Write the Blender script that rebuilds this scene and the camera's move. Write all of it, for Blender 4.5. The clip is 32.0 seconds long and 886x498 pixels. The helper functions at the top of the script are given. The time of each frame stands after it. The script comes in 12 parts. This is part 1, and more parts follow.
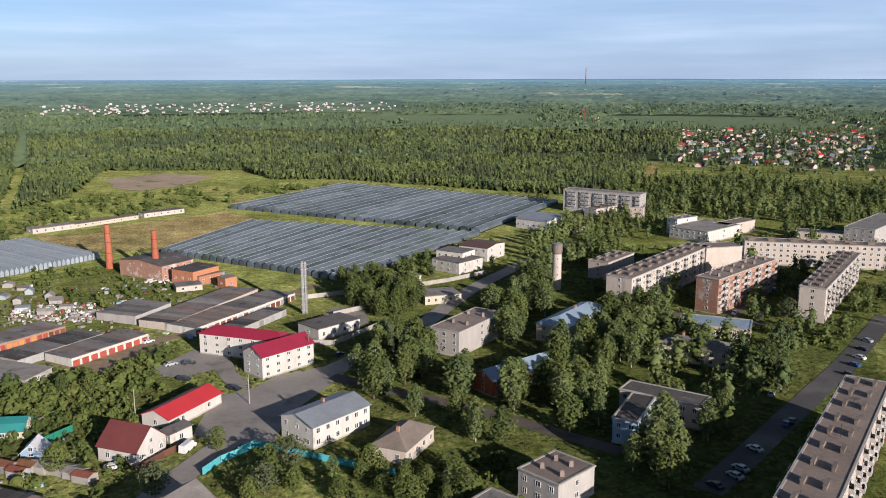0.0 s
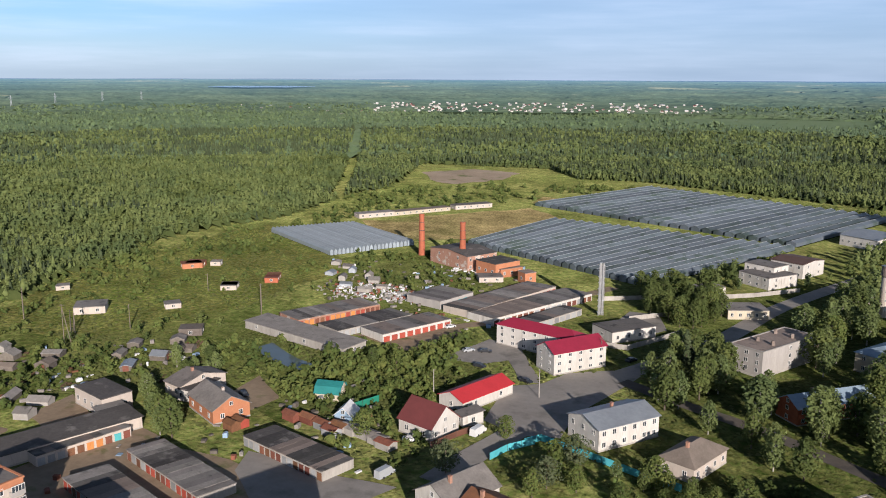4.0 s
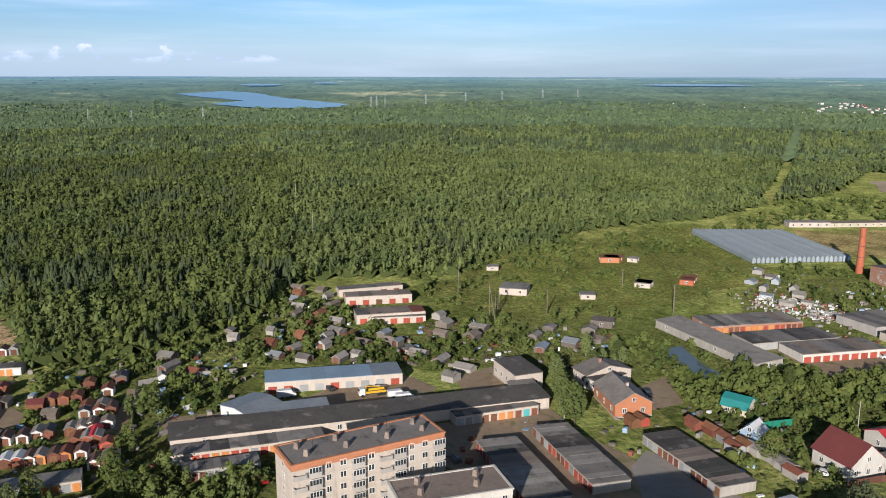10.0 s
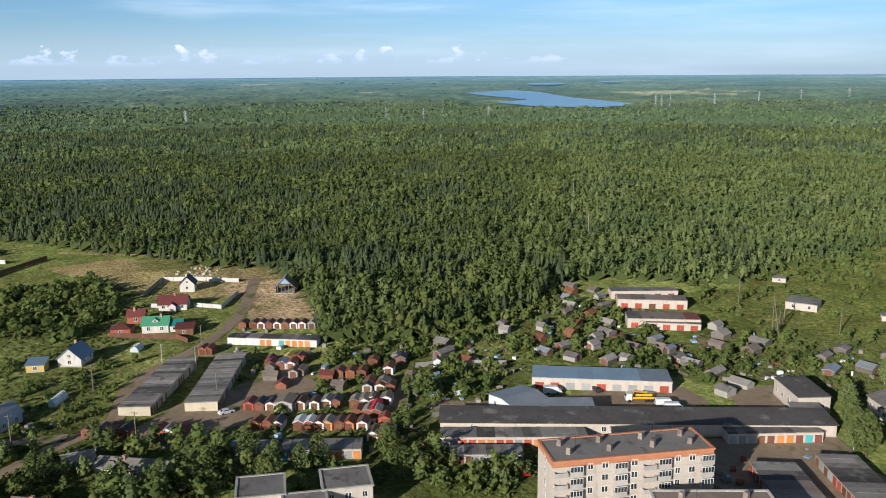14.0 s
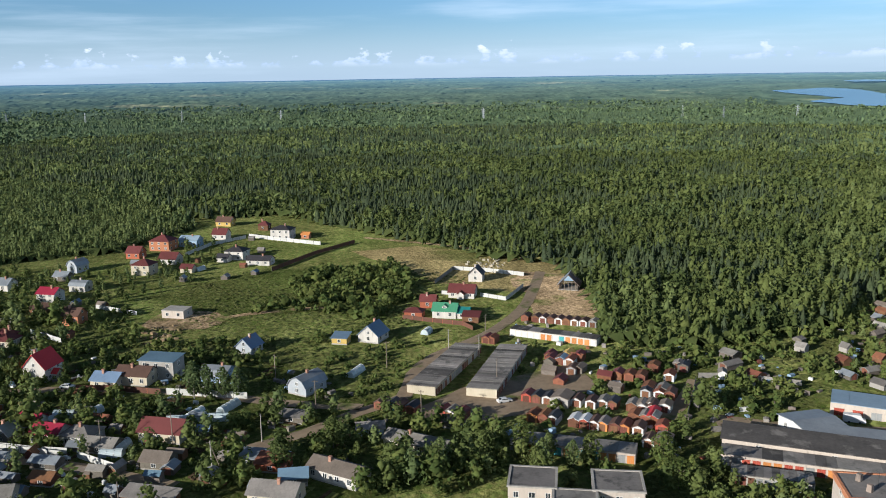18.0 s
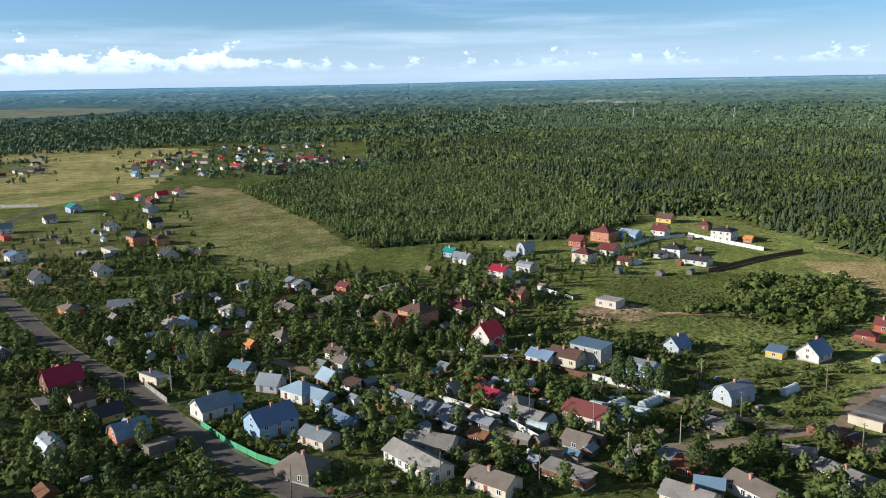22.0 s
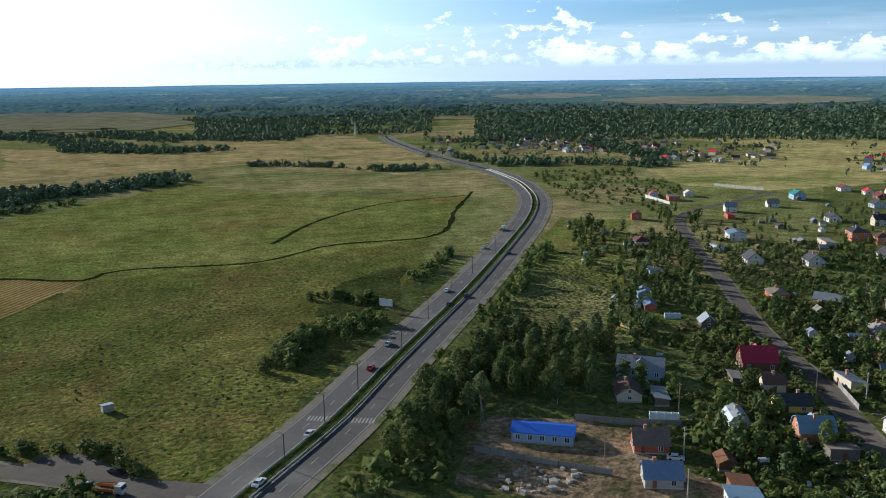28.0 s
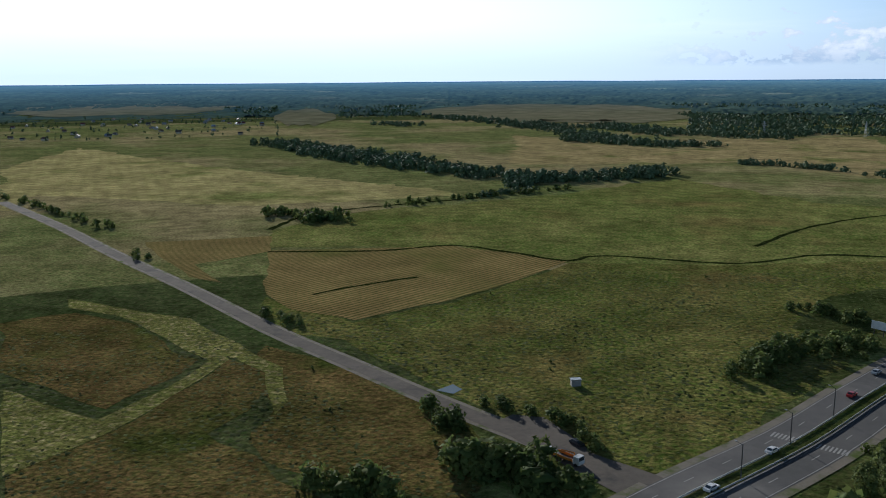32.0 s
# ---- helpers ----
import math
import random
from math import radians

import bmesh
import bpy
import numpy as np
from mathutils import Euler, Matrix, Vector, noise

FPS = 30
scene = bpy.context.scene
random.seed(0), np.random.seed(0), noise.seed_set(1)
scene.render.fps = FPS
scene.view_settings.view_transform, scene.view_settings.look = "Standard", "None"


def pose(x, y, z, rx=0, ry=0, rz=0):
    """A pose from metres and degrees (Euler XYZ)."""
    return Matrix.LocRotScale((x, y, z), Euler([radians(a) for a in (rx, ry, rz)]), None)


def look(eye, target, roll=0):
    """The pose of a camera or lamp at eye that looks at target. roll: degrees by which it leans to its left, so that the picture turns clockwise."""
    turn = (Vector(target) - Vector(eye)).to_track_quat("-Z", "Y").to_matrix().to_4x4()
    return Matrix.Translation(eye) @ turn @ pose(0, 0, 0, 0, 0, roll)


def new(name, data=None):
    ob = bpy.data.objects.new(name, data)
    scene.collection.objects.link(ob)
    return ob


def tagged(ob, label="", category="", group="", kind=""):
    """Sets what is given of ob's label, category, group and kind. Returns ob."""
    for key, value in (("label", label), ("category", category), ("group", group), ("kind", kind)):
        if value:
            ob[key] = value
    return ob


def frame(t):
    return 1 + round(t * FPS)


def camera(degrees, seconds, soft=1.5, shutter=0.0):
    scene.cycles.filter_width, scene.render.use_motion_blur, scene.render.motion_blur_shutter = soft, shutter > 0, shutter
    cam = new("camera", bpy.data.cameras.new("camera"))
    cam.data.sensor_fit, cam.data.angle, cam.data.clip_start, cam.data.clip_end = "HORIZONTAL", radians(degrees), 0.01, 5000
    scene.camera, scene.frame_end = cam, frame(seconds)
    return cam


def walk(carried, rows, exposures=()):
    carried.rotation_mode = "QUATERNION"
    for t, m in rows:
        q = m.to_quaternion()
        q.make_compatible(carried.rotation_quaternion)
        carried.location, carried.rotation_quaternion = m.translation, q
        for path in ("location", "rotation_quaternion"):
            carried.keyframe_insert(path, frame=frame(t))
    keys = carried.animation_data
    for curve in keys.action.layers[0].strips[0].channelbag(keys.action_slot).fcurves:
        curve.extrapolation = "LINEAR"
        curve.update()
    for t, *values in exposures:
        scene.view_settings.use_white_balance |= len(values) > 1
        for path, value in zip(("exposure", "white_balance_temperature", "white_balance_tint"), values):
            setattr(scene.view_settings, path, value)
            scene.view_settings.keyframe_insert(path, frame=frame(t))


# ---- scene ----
# ---- camera: hovers at one spot and pans ----
EYE = 95.0
cam = camera(54.93, 32.0, soft=1.0)
ROWS = [
    (0.0, 0.000, -11.548, 0.074),
    (0.5, 1.811, -11.520, -0.061),
    (1.0, 4.180, -11.505, -0.144),
    (1.5, 7.081, -11.501, -0.190),
    (2.0, 9.945, -11.504, -0.220),
    (2.5, 12.651, -11.511, -0.233),
    (3.0, 15.168, -11.517, -0.241),
    (3.5, 17.680, -11.522, -0.252),
    (4.0, 20.453, -11.533, -0.259),
    (4.5, 23.376, -11.554, -0.261),
    (6.5, 32.597, -11.632, -0.266),
    (7.0, 35.140, -11.664, -0.255),
    (7.5, 37.616, -11.683, -0.242),
    (8.0, 39.783, -11.692, -0.228),
    (8.5, 41.906, -11.700, -0.212),
    (9.0, 44.045, -11.709, -0.192),
    (9.5, 46.217, -11.716, -0.153),
    (10.0, 48.508, -11.719, -0.077),
    (10.5, 50.728, -11.723, 0.015),
    (11.0, 52.972, -11.733, 0.090),
    (11.5, 55.287, -11.748, 0.136),
    (12.0, 57.633, -11.763, 0.169),
    (12.5, 59.928, -11.767, 0.208),
    (13.0, 62.263, -11.760, 0.265),
    (13.5, 64.621, -11.747, 0.339),
    (14.0, 67.068, -11.730, 0.424),
    (14.5, 69.671, -11.708, 0.514),
    (16.5, 79.380, -11.674, 0.678),
    (17.0, 81.679, -11.670, 0.788),
    (17.5, 83.971, -11.658, 0.872),
    (18.0, 86.376, -11.632, 0.923),
    (18.5, 88.957, -11.601, 0.944),
    (19.0, 91.782, -11.575, 0.954),
    (19.5, 94.262, -11.553, 0.979),
    (20.0, 97.593, -11.521, 1.026),
    (20.5, 101.850, -11.476, 1.071),
    (21.0, 106.588, -11.426, 1.095),
    (21.5, 111.247, -11.383, 1.100),
    (22.0, 115.699, -11.349, 1.086),
    (22.5, 120.004, -11.325, 1.058),
    (23.0, 124.346, -11.312, 1.037),
    (23.5, 128.527, -11.308, 1.028),
    (24.0, 132.347, -11.311, 1.017),
    (24.5, 136.121, -11.318, 0.996),
    (25.0, 139.837, -11.326, 0.981),
    (25.5, 143.522, -11.330, 0.995),
    (27.5, 157.980, -11.346, 0.874),
    (28.0, 162.093, -11.373, 0.777),
    (28.5, 166.052, -11.387, 0.777),
    (29.0, 170.077, -11.382, 0.812),
    (29.5, 174.017, -11.373, 0.774),
    (30.0, 178.081, -11.379, 0.668),
    (30.5, 182.094, -11.390, 0.578),
    (31.0, 186.000, -11.382, 0.527),
    (31.5, 189.880, -11.370, 0.480),
    (32.0, 194.177, -11.376, 0.429),
]
walk(cam, [(t, pose(0, 0, EYE, 90 + p, r, y)) for t, y, p, r in ROWS], [(0.0, 0.38, 5900, 18), (4.0, 0.32, 5900, 17), (9.0, 0.29, 5850, 14), (17.0, 0.32, 5680, 9), (22.0, 0.55, 5620, 9), (25.0, 0.68, 5600, 9), (28.0, 0.45, 5480, 9), (30.0, 0.28, 5460, 9), (32.0, -0.05, 5420, 9)])

# ---- world, sun ----
SUN_AZ, SUN_EL = 214.0, 16.5   # degrees, counter-clockwise from the first view
world = bpy.data.worlds.new("sky")
scene.world = world
world.use_nodes = True
wt = world.node_tree
wt.nodes.clear()


def wmath(op, a, b=None, c=None, clamp=False):
    n = wt.nodes.new("ShaderNodeMath")
    n.operation, n.use_clamp = op, clamp
    for i, v in enumerate((a, b, c)):
        if v is None:
            continue
        if isinstance(v, (int, float)):
            n.inputs[i].default_value = v
        else:
            wt.links.new(v, n.inputs[i])
    return n.outputs[0]


sky = wt.nodes.new("ShaderNodeTexSky")
sky.sky_type, sky.sun_disc = "NISHITA", False
sky.sun_elevation = radians(SUN_EL)
sky.sun_rotation = radians(-SUN_AZ)
sky.altitude, sky.air_density, sky.dust_density, sky.ozone_density = 100, 1.0, 0.6, 2.5
# low cumulus along the horizon and thin high streaks
geo = wt.nodes.new("ShaderNodeTexCoord")
sep = wt.nodes.new("ShaderNodeSeparateXYZ")
wt.links.new(geo.outputs["Generated"], sep.inputs[0])
el = wmath("ARCSINE", sep.outputs[2])
az = wmath("ARCTAN2", wmath("MULTIPLY", sep.outputs[0], -1.0), sep.outputs[1])
azw = wmath("MODULO", wmath("ADD", wmath("MULTIPLY", az, 57.29578), 420.0), 360.0)   # bearing + 60
az = wmath("MULTIPLY", azw, 0.0174533)
comb = wt.nodes.new("ShaderNodeCombineXYZ")
wt.links.new(wmath("MULTIPLY", az, 24.0), comb.inputs[0])
wt.links.new(wmath("MULTIPLY", el, 40.0), comb.inputs[1])
cn = wt.nodes.new("ShaderNodeTexNoise")
cn.inputs["Scale"].default_value, cn.inputs["Detail"].default_value, cn.inputs["Roughness"].default_value = 1.5, 8.0, 0.58
wt.links.new(comb.outputs[0], cn.inputs["Vector"])
big = wt.nodes.new("ShaderNodeTexNoise")
big.inputs["Scale"].default_value, big.inputs["Detail"].default_value = 0.45, 2.0
wt.links.new(comb.outputs[0], big.inputs["Vector"])


def ramp(x, a, b):
    n = wt.nodes.new("ShaderNodeMapRange")
    n.interpolation_type = "SMOOTHSTEP"
    wt.links.new(x, n.inputs[0])
    n.inputs[1].default_value, n.inputs[2].default_value = a, b
    return n.outputs[0]


sector = wmath("MULTIPLY", ramp(azw, 176.0, 206.0), wmath("SUBTRACT", 1.0, ramp(azw, 246.0, 258.0)))
lift = wmath("SUBTRACT", el, 0.012)
fall = wmath("MULTIPLY", lift, wmath("SUBTRACT", 10.0, wmath("MULTIPLY", sector, 5.8)))
dens = wmath("ADD", wmath("MULTIPLY", cn.outputs[0], 1.0), wmath("MULTIPLY", big.outputs[0], 0.5))
over = wmath("SUBTRACT", wmath("SUBTRACT", dens, fall), wmath("SUBTRACT", 0.715, wmath("MULTIPLY", sector, 0.075)))
cover = wmath("MULTIPLY", ramp(over, 0.0, 0.06), ramp(el, 0.008, 0.017))
cover = wmath("MULTIPLY", cover, wmath("MULTIPLY", ramp(azw, 108.0, 122.0), wmath("SUBTRACT", 1.0, ramp(azw, 231.0, 243.0))))
st = wt.nodes.new("ShaderNodeCombineXYZ")
wt.links.new(wmath("MULTIPLY", az, 2.2), st.inputs[0])
wt.links.new(wmath("MULTIPLY", el, 26.0), st.inputs[1])
sn = wt.nodes.new("ShaderNodeTexNoise")
sn.inputs["Scale"].default_value, sn.inputs["Detail"].default_value, sn.inputs["Roughness"].default_value = 1.3, 6.0, 0.55
wt.links.new(st.outputs[0], sn.inputs["Vector"])
veil = wmath("MULTIPLY", wmath("MULTIPLY", ramp(azw, 205.0, 262.0), wmath("SUBTRACT", 1.0, ramp(azw, 310.0, 350.0))), wmath("SUBTRACT", 1.0, ramp(el, 0.1, 0.5)))
streak = wmath("MULTIPLY", ramp(sn.outputs[0], 0.44, 0.80), wmath("SUBTRACT", 0.36, wmath("MULTIPLY", ramp(el, 0.15, 0.6), 0.26)))
streak = wmath("ADD", streak, wmath("MULTIPLY", veil, 0.95), None, True)
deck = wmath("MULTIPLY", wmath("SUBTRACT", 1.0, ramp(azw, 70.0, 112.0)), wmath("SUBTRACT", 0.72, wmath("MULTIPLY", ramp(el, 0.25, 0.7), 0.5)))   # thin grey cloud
mixs = wt.nodes.new("ShaderNodeMix")
mixs.data_type = "RGBA"
wt.links.new(streak, mixs.inputs[0])
tint = wt.nodes.new("ShaderNodeMix")
tint.data_type, tint.blend_type = "RGBA", "MULTIPLY"
tint.inputs[0].default_value = 1.0
wt.links.new(sky.outputs[0], tint.inputs[6])
hue = wt.nodes.new("ShaderNodeMix")
hue.data_type = "RGBA"
wt.links.new(ramp(el, 0.0, 0.16), hue.inputs[0])
hue.inputs[6].default_value, hue.inputs[7].default_value = (0.66, 0.84, 1.20, 1), (0.72, 0.93, 1.13, 1)
wt.links.new(hue.outputs[2], tint.inputs[7])
# the sky pales and brightens towards the horizon
low = wmath("SUBTRACT", 1.0, ramp(el, 0.0, 0.6))
gain = wmath("ADD", 0.32, wmath("MULTIPLY", wmath("MULTIPLY", low, low), 1.1))
glow = wt.nodes.new("ShaderNodeVectorMath")
glow.operation = "SCALE"
wt.links.new(tint.outputs[2], glow.inputs[0])
wt.links.new(gain, glow.inputs["Scale"])
wt.links.new(glow.outputs[0], mixs.inputs[6])
mixs.inputs[7].default_value = (12.6, 13.4, 14.3, 1)
shade = wmath("ADD", wmath("MULTIPLY", ramp(lift, 0.0, 0.022), 0.55), wmath("MULTIPLY", ramp(over, 0.0, 0.20), 0.45))
cc = wt.nodes.new("ShaderNodeMix")
cc.data_type = "RGBA"
wt.links.new(shade, cc.inputs[0])
cc.inputs[6].default_value = (6.4, 8.0, 10.0, 1)
cc.inputs[7].default_value = (14.0, 13.9, 13.6, 1)
mixc = wt.nodes.new("ShaderNodeMix")
mixc.data_type = "RGBA"
wt.links.new(cover, mixc.inputs[0])
air = wt.nodes.new("ShaderNodeMix")
air.data_type = "RGBA"
wt.links.new(wmath("MULTIPLY", wmath("SUBTRACT", 1.0, ramp(el, 0.0, 0.07)), wmath("MULTIPLY", ramp(azw, 70.0, 130.0), 0.55)), air.inputs[0])
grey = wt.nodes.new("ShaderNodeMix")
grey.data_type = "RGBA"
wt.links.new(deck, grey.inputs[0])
glare = wt.nodes.new("ShaderNodeMix")
glare.data_type = "RGBA"
wt.links.new(wmath("MULTIPLY", wmath("MULTIPLY", veil, veil), 0.6), glare.inputs[0])
wt.links.new(mixs.outputs[2], glare.inputs[6])
glare.inputs[7].default_value = (22.5, 23.2, 23.8, 1)
wt.links.new(glare.outputs[2], grey.inputs[6])
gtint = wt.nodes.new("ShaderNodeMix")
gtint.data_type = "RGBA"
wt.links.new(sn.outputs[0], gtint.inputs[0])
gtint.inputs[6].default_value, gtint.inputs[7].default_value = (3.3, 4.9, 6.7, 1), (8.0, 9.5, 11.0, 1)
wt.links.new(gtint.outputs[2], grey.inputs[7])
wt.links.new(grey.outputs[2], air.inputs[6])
air.inputs[7].default_value = (8.8, 10.5, 12.2, 1)
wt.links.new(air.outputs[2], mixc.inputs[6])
wt.links.new(cc.outputs[2], mixc.inputs[7])
bg = wt.nodes.new("ShaderNodeBackground")
bg.inputs[1].default_value = 0.068
wt.links.new(mixc.outputs[2], bg.inputs[0])
wo = wt.nodes.new("ShaderNodeOutputWorld")
wt.links.new(bg.outputs[0], wo.inputs[0])

sun_dir = Vector((-math.sin(radians(SUN_AZ)) * math.cos(radians(SUN_EL)), math.cos(radians(SUN_AZ)) * math.cos(radians(SUN_EL)), math.sin(radians(SUN_EL))))
sun = new("sun", bpy.data.lights.new("sun", "SUN"))
sun.data.energy, sun.data.angle, sun.data.color = 5.0, radians(0.55), (1.0, 0.88, 0.71)
sun.matrix_world = look(sun_dir * 100, (0, 0, 0))

from mathutils import geometry

# ---- materials ----
MATS = {}


def mk(name, c1, c2=None, scale=0.5, rough=0.85, metal=0.0, bump=0.0, bscale=3.0, vary=0.12, island=False, fine=6.0, spec=0.3, stripes=None, streak=0.0, bdist=0.1, third=None, soft=0.0, trans=0.0, grainy=False, mottle=()):
    """Two colours mixed by coarse and fine noise, with a per-object or per-piece shift."""
    m = bpy.data.materials.new(name)
    m.use_nodes = True
    nt = m.node_tree
    b = nt.nodes["Principled BSDF"]
    b.inputs["Roughness"].default_value, b.inputs["Metallic"].default_value = rough, metal
    b.inputs["Specular IOR Level"].default_value = spec
    b.inputs["Diffuse Roughness"].default_value = soft
    c2 = c2 or tuple(v * 0.7 for v in c1)
    g = nt.nodes.new("ShaderNodeNewGeometry")
    src = g.outputs["Position"]
    if streak:
        mp = nt.nodes.new("ShaderNodeMapping")
        mp.inputs["Scale"].default_value = (1, 1, streak)
        nt.links.new(src, mp.inputs[0])
        src = mp.outputs[0]

    def noise_tex(s, detail=4.0):
        n = nt.nodes.new("ShaderNodeTexNoise")
        n.inputs["Scale"].default_value, n.inputs["Detail"].default_value, n.inputs["Roughness"].default_value = s, detail, 0.6
        nt.links.new(src, n.inputs["Vector"])
        return n.outputs[0]

    def math_node(op, a, bb, clamp=False):
        n = nt.nodes.new("ShaderNodeMath")
        n.operation, n.use_clamp = op, clamp
        for i, v in enumerate((a, bb)):
            if isinstance(v, (int, float)):
                n.inputs[i].default_value = v
            else:
                nt.links.new(v, n.inputs[i])
        return n.outputs[0]

    coarse, grain = noise_tex(scale), noise_tex(scale * fine, 3.0)
    f = math_node("ADD", math_node("MULTIPLY", coarse, 1.2 if grainy else 1.5), math_node("MULTIPLY", grain, 2.0 if grainy else 0.9))
    f = math_node("MULTIPLY", math_node("SUBTRACT", f, 1.2 if grainy else 0.75), 1.25, True)
    mix = nt.nodes.new("ShaderNodeMix")
    mix.data_type = "RGBA"
    nt.links.new(f, mix.inputs[0])
    mix.inputs[6].default_value, mix.inputs[7].default_value = (*c1, 1), (*c2, 1)
    col = mix.outputs[2]
    if third:
        c3, s3, lo3, hi3 = third
        mr = nt.nodes.new("ShaderNodeMapRange")
        nt.links.new(noise_tex(s3, 6.0), mr.inputs[0])
        mr.inputs[1].default_value, mr.inputs[2].default_value = lo3, hi3
        m3 = nt.nodes.new("ShaderNodeMix")
        m3.data_type = "RGBA"
        nt.links.new(mr.outputs[0], m3.inputs[0])
        nt.links.new(col, m3.inputs[6])
        m3.inputs[7].default_value = (*c3, 1)
        col = m3.outputs[2]
    if stripes:
        direction, width, c3, amount = stripes
        dot = nt.nodes.new("ShaderNodeVectorMath")
        dot.operation = "DOT_PRODUCT"
        nt.links.new(g.outputs["Position"], dot.inputs[0])
        dot.inputs[1].default_value = (math.cos(radians(direction)), math.sin(radians(direction)), 0)
        w = math_node("ADD", math_node("MULTIPLY", dot.outputs["Value"], 6.2832 / width), math_node("MULTIPLY", coarse, 3.0))
        w = math_node("MULTIPLY", math_node("ADD", math_node("SINE", w, 0.0), 1.0), 0.5)
        w = math_node("MULTIPLY", math_node("MULTIPLY", w, w), math_node("MULTIPLY", grain, 2 * amount), True)
        mx = nt.nodes.new("ShaderNodeMix")
        mx.data_type = "RGBA"
        nt.links.new(w, mx.inputs[0])
        nt.links.new(col, mx.inputs[6])
        mx.inputs[7].default_value = (*c3, 1)
        col = mx.outputs[2]
    for ms_, amount in mottle:
        mr = nt.nodes.new("ShaderNodeMapRange")
        nt.links.new(noise_tex(ms_, 3.0), mr.inputs[0])
        mr.inputs[1].default_value, mr.inputs[2].default_value = 0.36, 0.64
        mr.inputs[3].default_value, mr.inputs[4].default_value = 1 - amount, 1 + amount
        mm_ = nt.nodes.new("ShaderNodeVectorMath")
        mm_.operation = "SCALE"
        nt.links.new(col, mm_.inputs[0])
        nt.links.new(mr.outputs[0], mm_.inputs["Scale"])
        col = mm_.outputs[0]
    if vary:
        if island:
            rnd = g.outputs["Random Per Island"]
        else:
            rnd = nt.nodes.new("ShaderNodeObjectInfo").outputs["Random"]
        hsv = nt.nodes.new("ShaderNodeHueSaturation")
        nt.links.new(col, hsv.inputs["Color"])
        nt.links.new(math_node("ADD", math_node("MULTIPLY", rnd, vary * 2), 1 - vary), hsv.inputs["Value"])
        nt.links.new(math_node("ADD", math_node("MULTIPLY", math_node("FRACT", math_node("MULTIPLY", rnd, 17.3), 0.0), 0.035 * (vary > 0.2)), 0.5 - 0.0175 * (vary > 0.2)), hsv.inputs["Hue"])
        col = hsv.outputs[0]
    nt.links.new(col, b.inputs["Base Color"])
    if bump:
        bp = nt.nodes.new("ShaderNodeBump")
        bp.inputs["Strength"].default_value, bp.inputs["Distance"].default_value = bump, bdist
        nt.links.new(noise_tex(bscale, 5.0), bp.inputs["Height"])
        nt.links.new(bp.outputs[0], b.inputs["Normal"])
    if trans:
        tl = nt.nodes.new("ShaderNodeBsdfTranslucent")
        nt.links.new(col, tl.inputs["Color"])
        ms = nt.nodes.new("ShaderNodeMixShader")
        ms.inputs[0].default_value = trans
        nt.links.new(b.outputs[0], ms.inputs[1])
        nt.links.new(tl.outputs[0], ms.inputs[2])
        nt.links.new(ms.outputs[0], nt.nodes["Material Output"].inputs[0])
    MATS[name] = m
    return m


# ground covers
G = dict(rough=1.0, vary=0, spec=0.0, bump=1.0, bdist=0.7, bscale=0.45, soft=0.15, grainy=True, mottle=((0.022, 0.20), (0.09, 0.24), (0.6, 0.38)))
GM = dict(G, soft=0.7)
mk("meadow", (0.105, 0.141, 0.035), (0.227, 0.217, 0.080), 0.016, fine=30, third=((0.077, 0.108, 0.025), 0.30, 0.50, 0.66), **GM)
mk("lush", (0.114, 0.160, 0.032), (0.243, 0.223, 0.074), 0.014, fine=24, third=((0.220, 0.181, 0.060), 0.010, 0.54, 0.68), **G)
mk("bright_meadow", (0.078, 0.118, 0.021), (0.199, 0.168, 0.055), 0.018, fine=26, third=((0.180, 0.133, 0.047), 0.014, 0.55, 0.70), **G)
mk("weeds", (0.065, 0.091, 0.023), (0.138, 0.141, 0.047), 0.03, fine=26, third=((0.046, 0.068, 0.015), 0.30, 0.50, 0.64), **GM)
mk("green_field", (0.123, 0.164, 0.046), (0.239, 0.223, 0.088), 0.007, fine=40, third=((0.312, 0.260, 0.122), 0.0045, 0.47, 0.58), **G)
mk("dry_field", (0.425, 0.323, 0.153), (0.290, 0.245, 0.101), 0.012, fine=60, third=((0.174, 0.189, 0.057), 0.014, 0.54, 0.66), **G)
mk("pale_field", (0.483, 0.398, 0.174), (0.336, 0.302, 0.112), 0.010, fine=60, third=((0.210, 0.232, 0.068), 0.010, 0.54, 0.66), stripes=(35, 11.0, (0.263, 0.252, 0.082), 0.22), **G)
mk("hay_field", (0.380, 0.265, 0.109), (0.237, 0.189, 0.067), 0.012, fine=40, stripes=(-28.8, 2.9, (0.124, 0.115, 0.036), 1.1), third=((0.190, 0.181, 0.050), 0.012, 0.54, 0.66), **dict(G, mottle=((0.03, 0.15),)))
mk("mown_swath", (0.218, 0.206, 0.063), (0.126, 0.147, 0.034), 0.05, fine=20, third=((0.336, 0.286, 0.126), 0.4, 0.50, 0.62), **G)
mk("brown_weeds", (0.181, 0.118, 0.046), (0.086, 0.092, 0.024), 0.03, fine=22, third=((0.067, 0.082, 0.018), 0.02, 0.50, 0.62), **G)
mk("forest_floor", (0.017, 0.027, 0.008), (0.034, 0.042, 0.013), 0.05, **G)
mk("garden_soil", (0.126, 0.088, 0.055), (0.080, 0.057, 0.035), 0.3, fine=8, **GM)
mk("bare_soil", (0.361, 0.265, 0.164), (0.227, 0.164, 0.092), 0.04, fine=12, third=((0.118, 0.134, 0.042), 0.08, 0.52, 0.66), **GM)
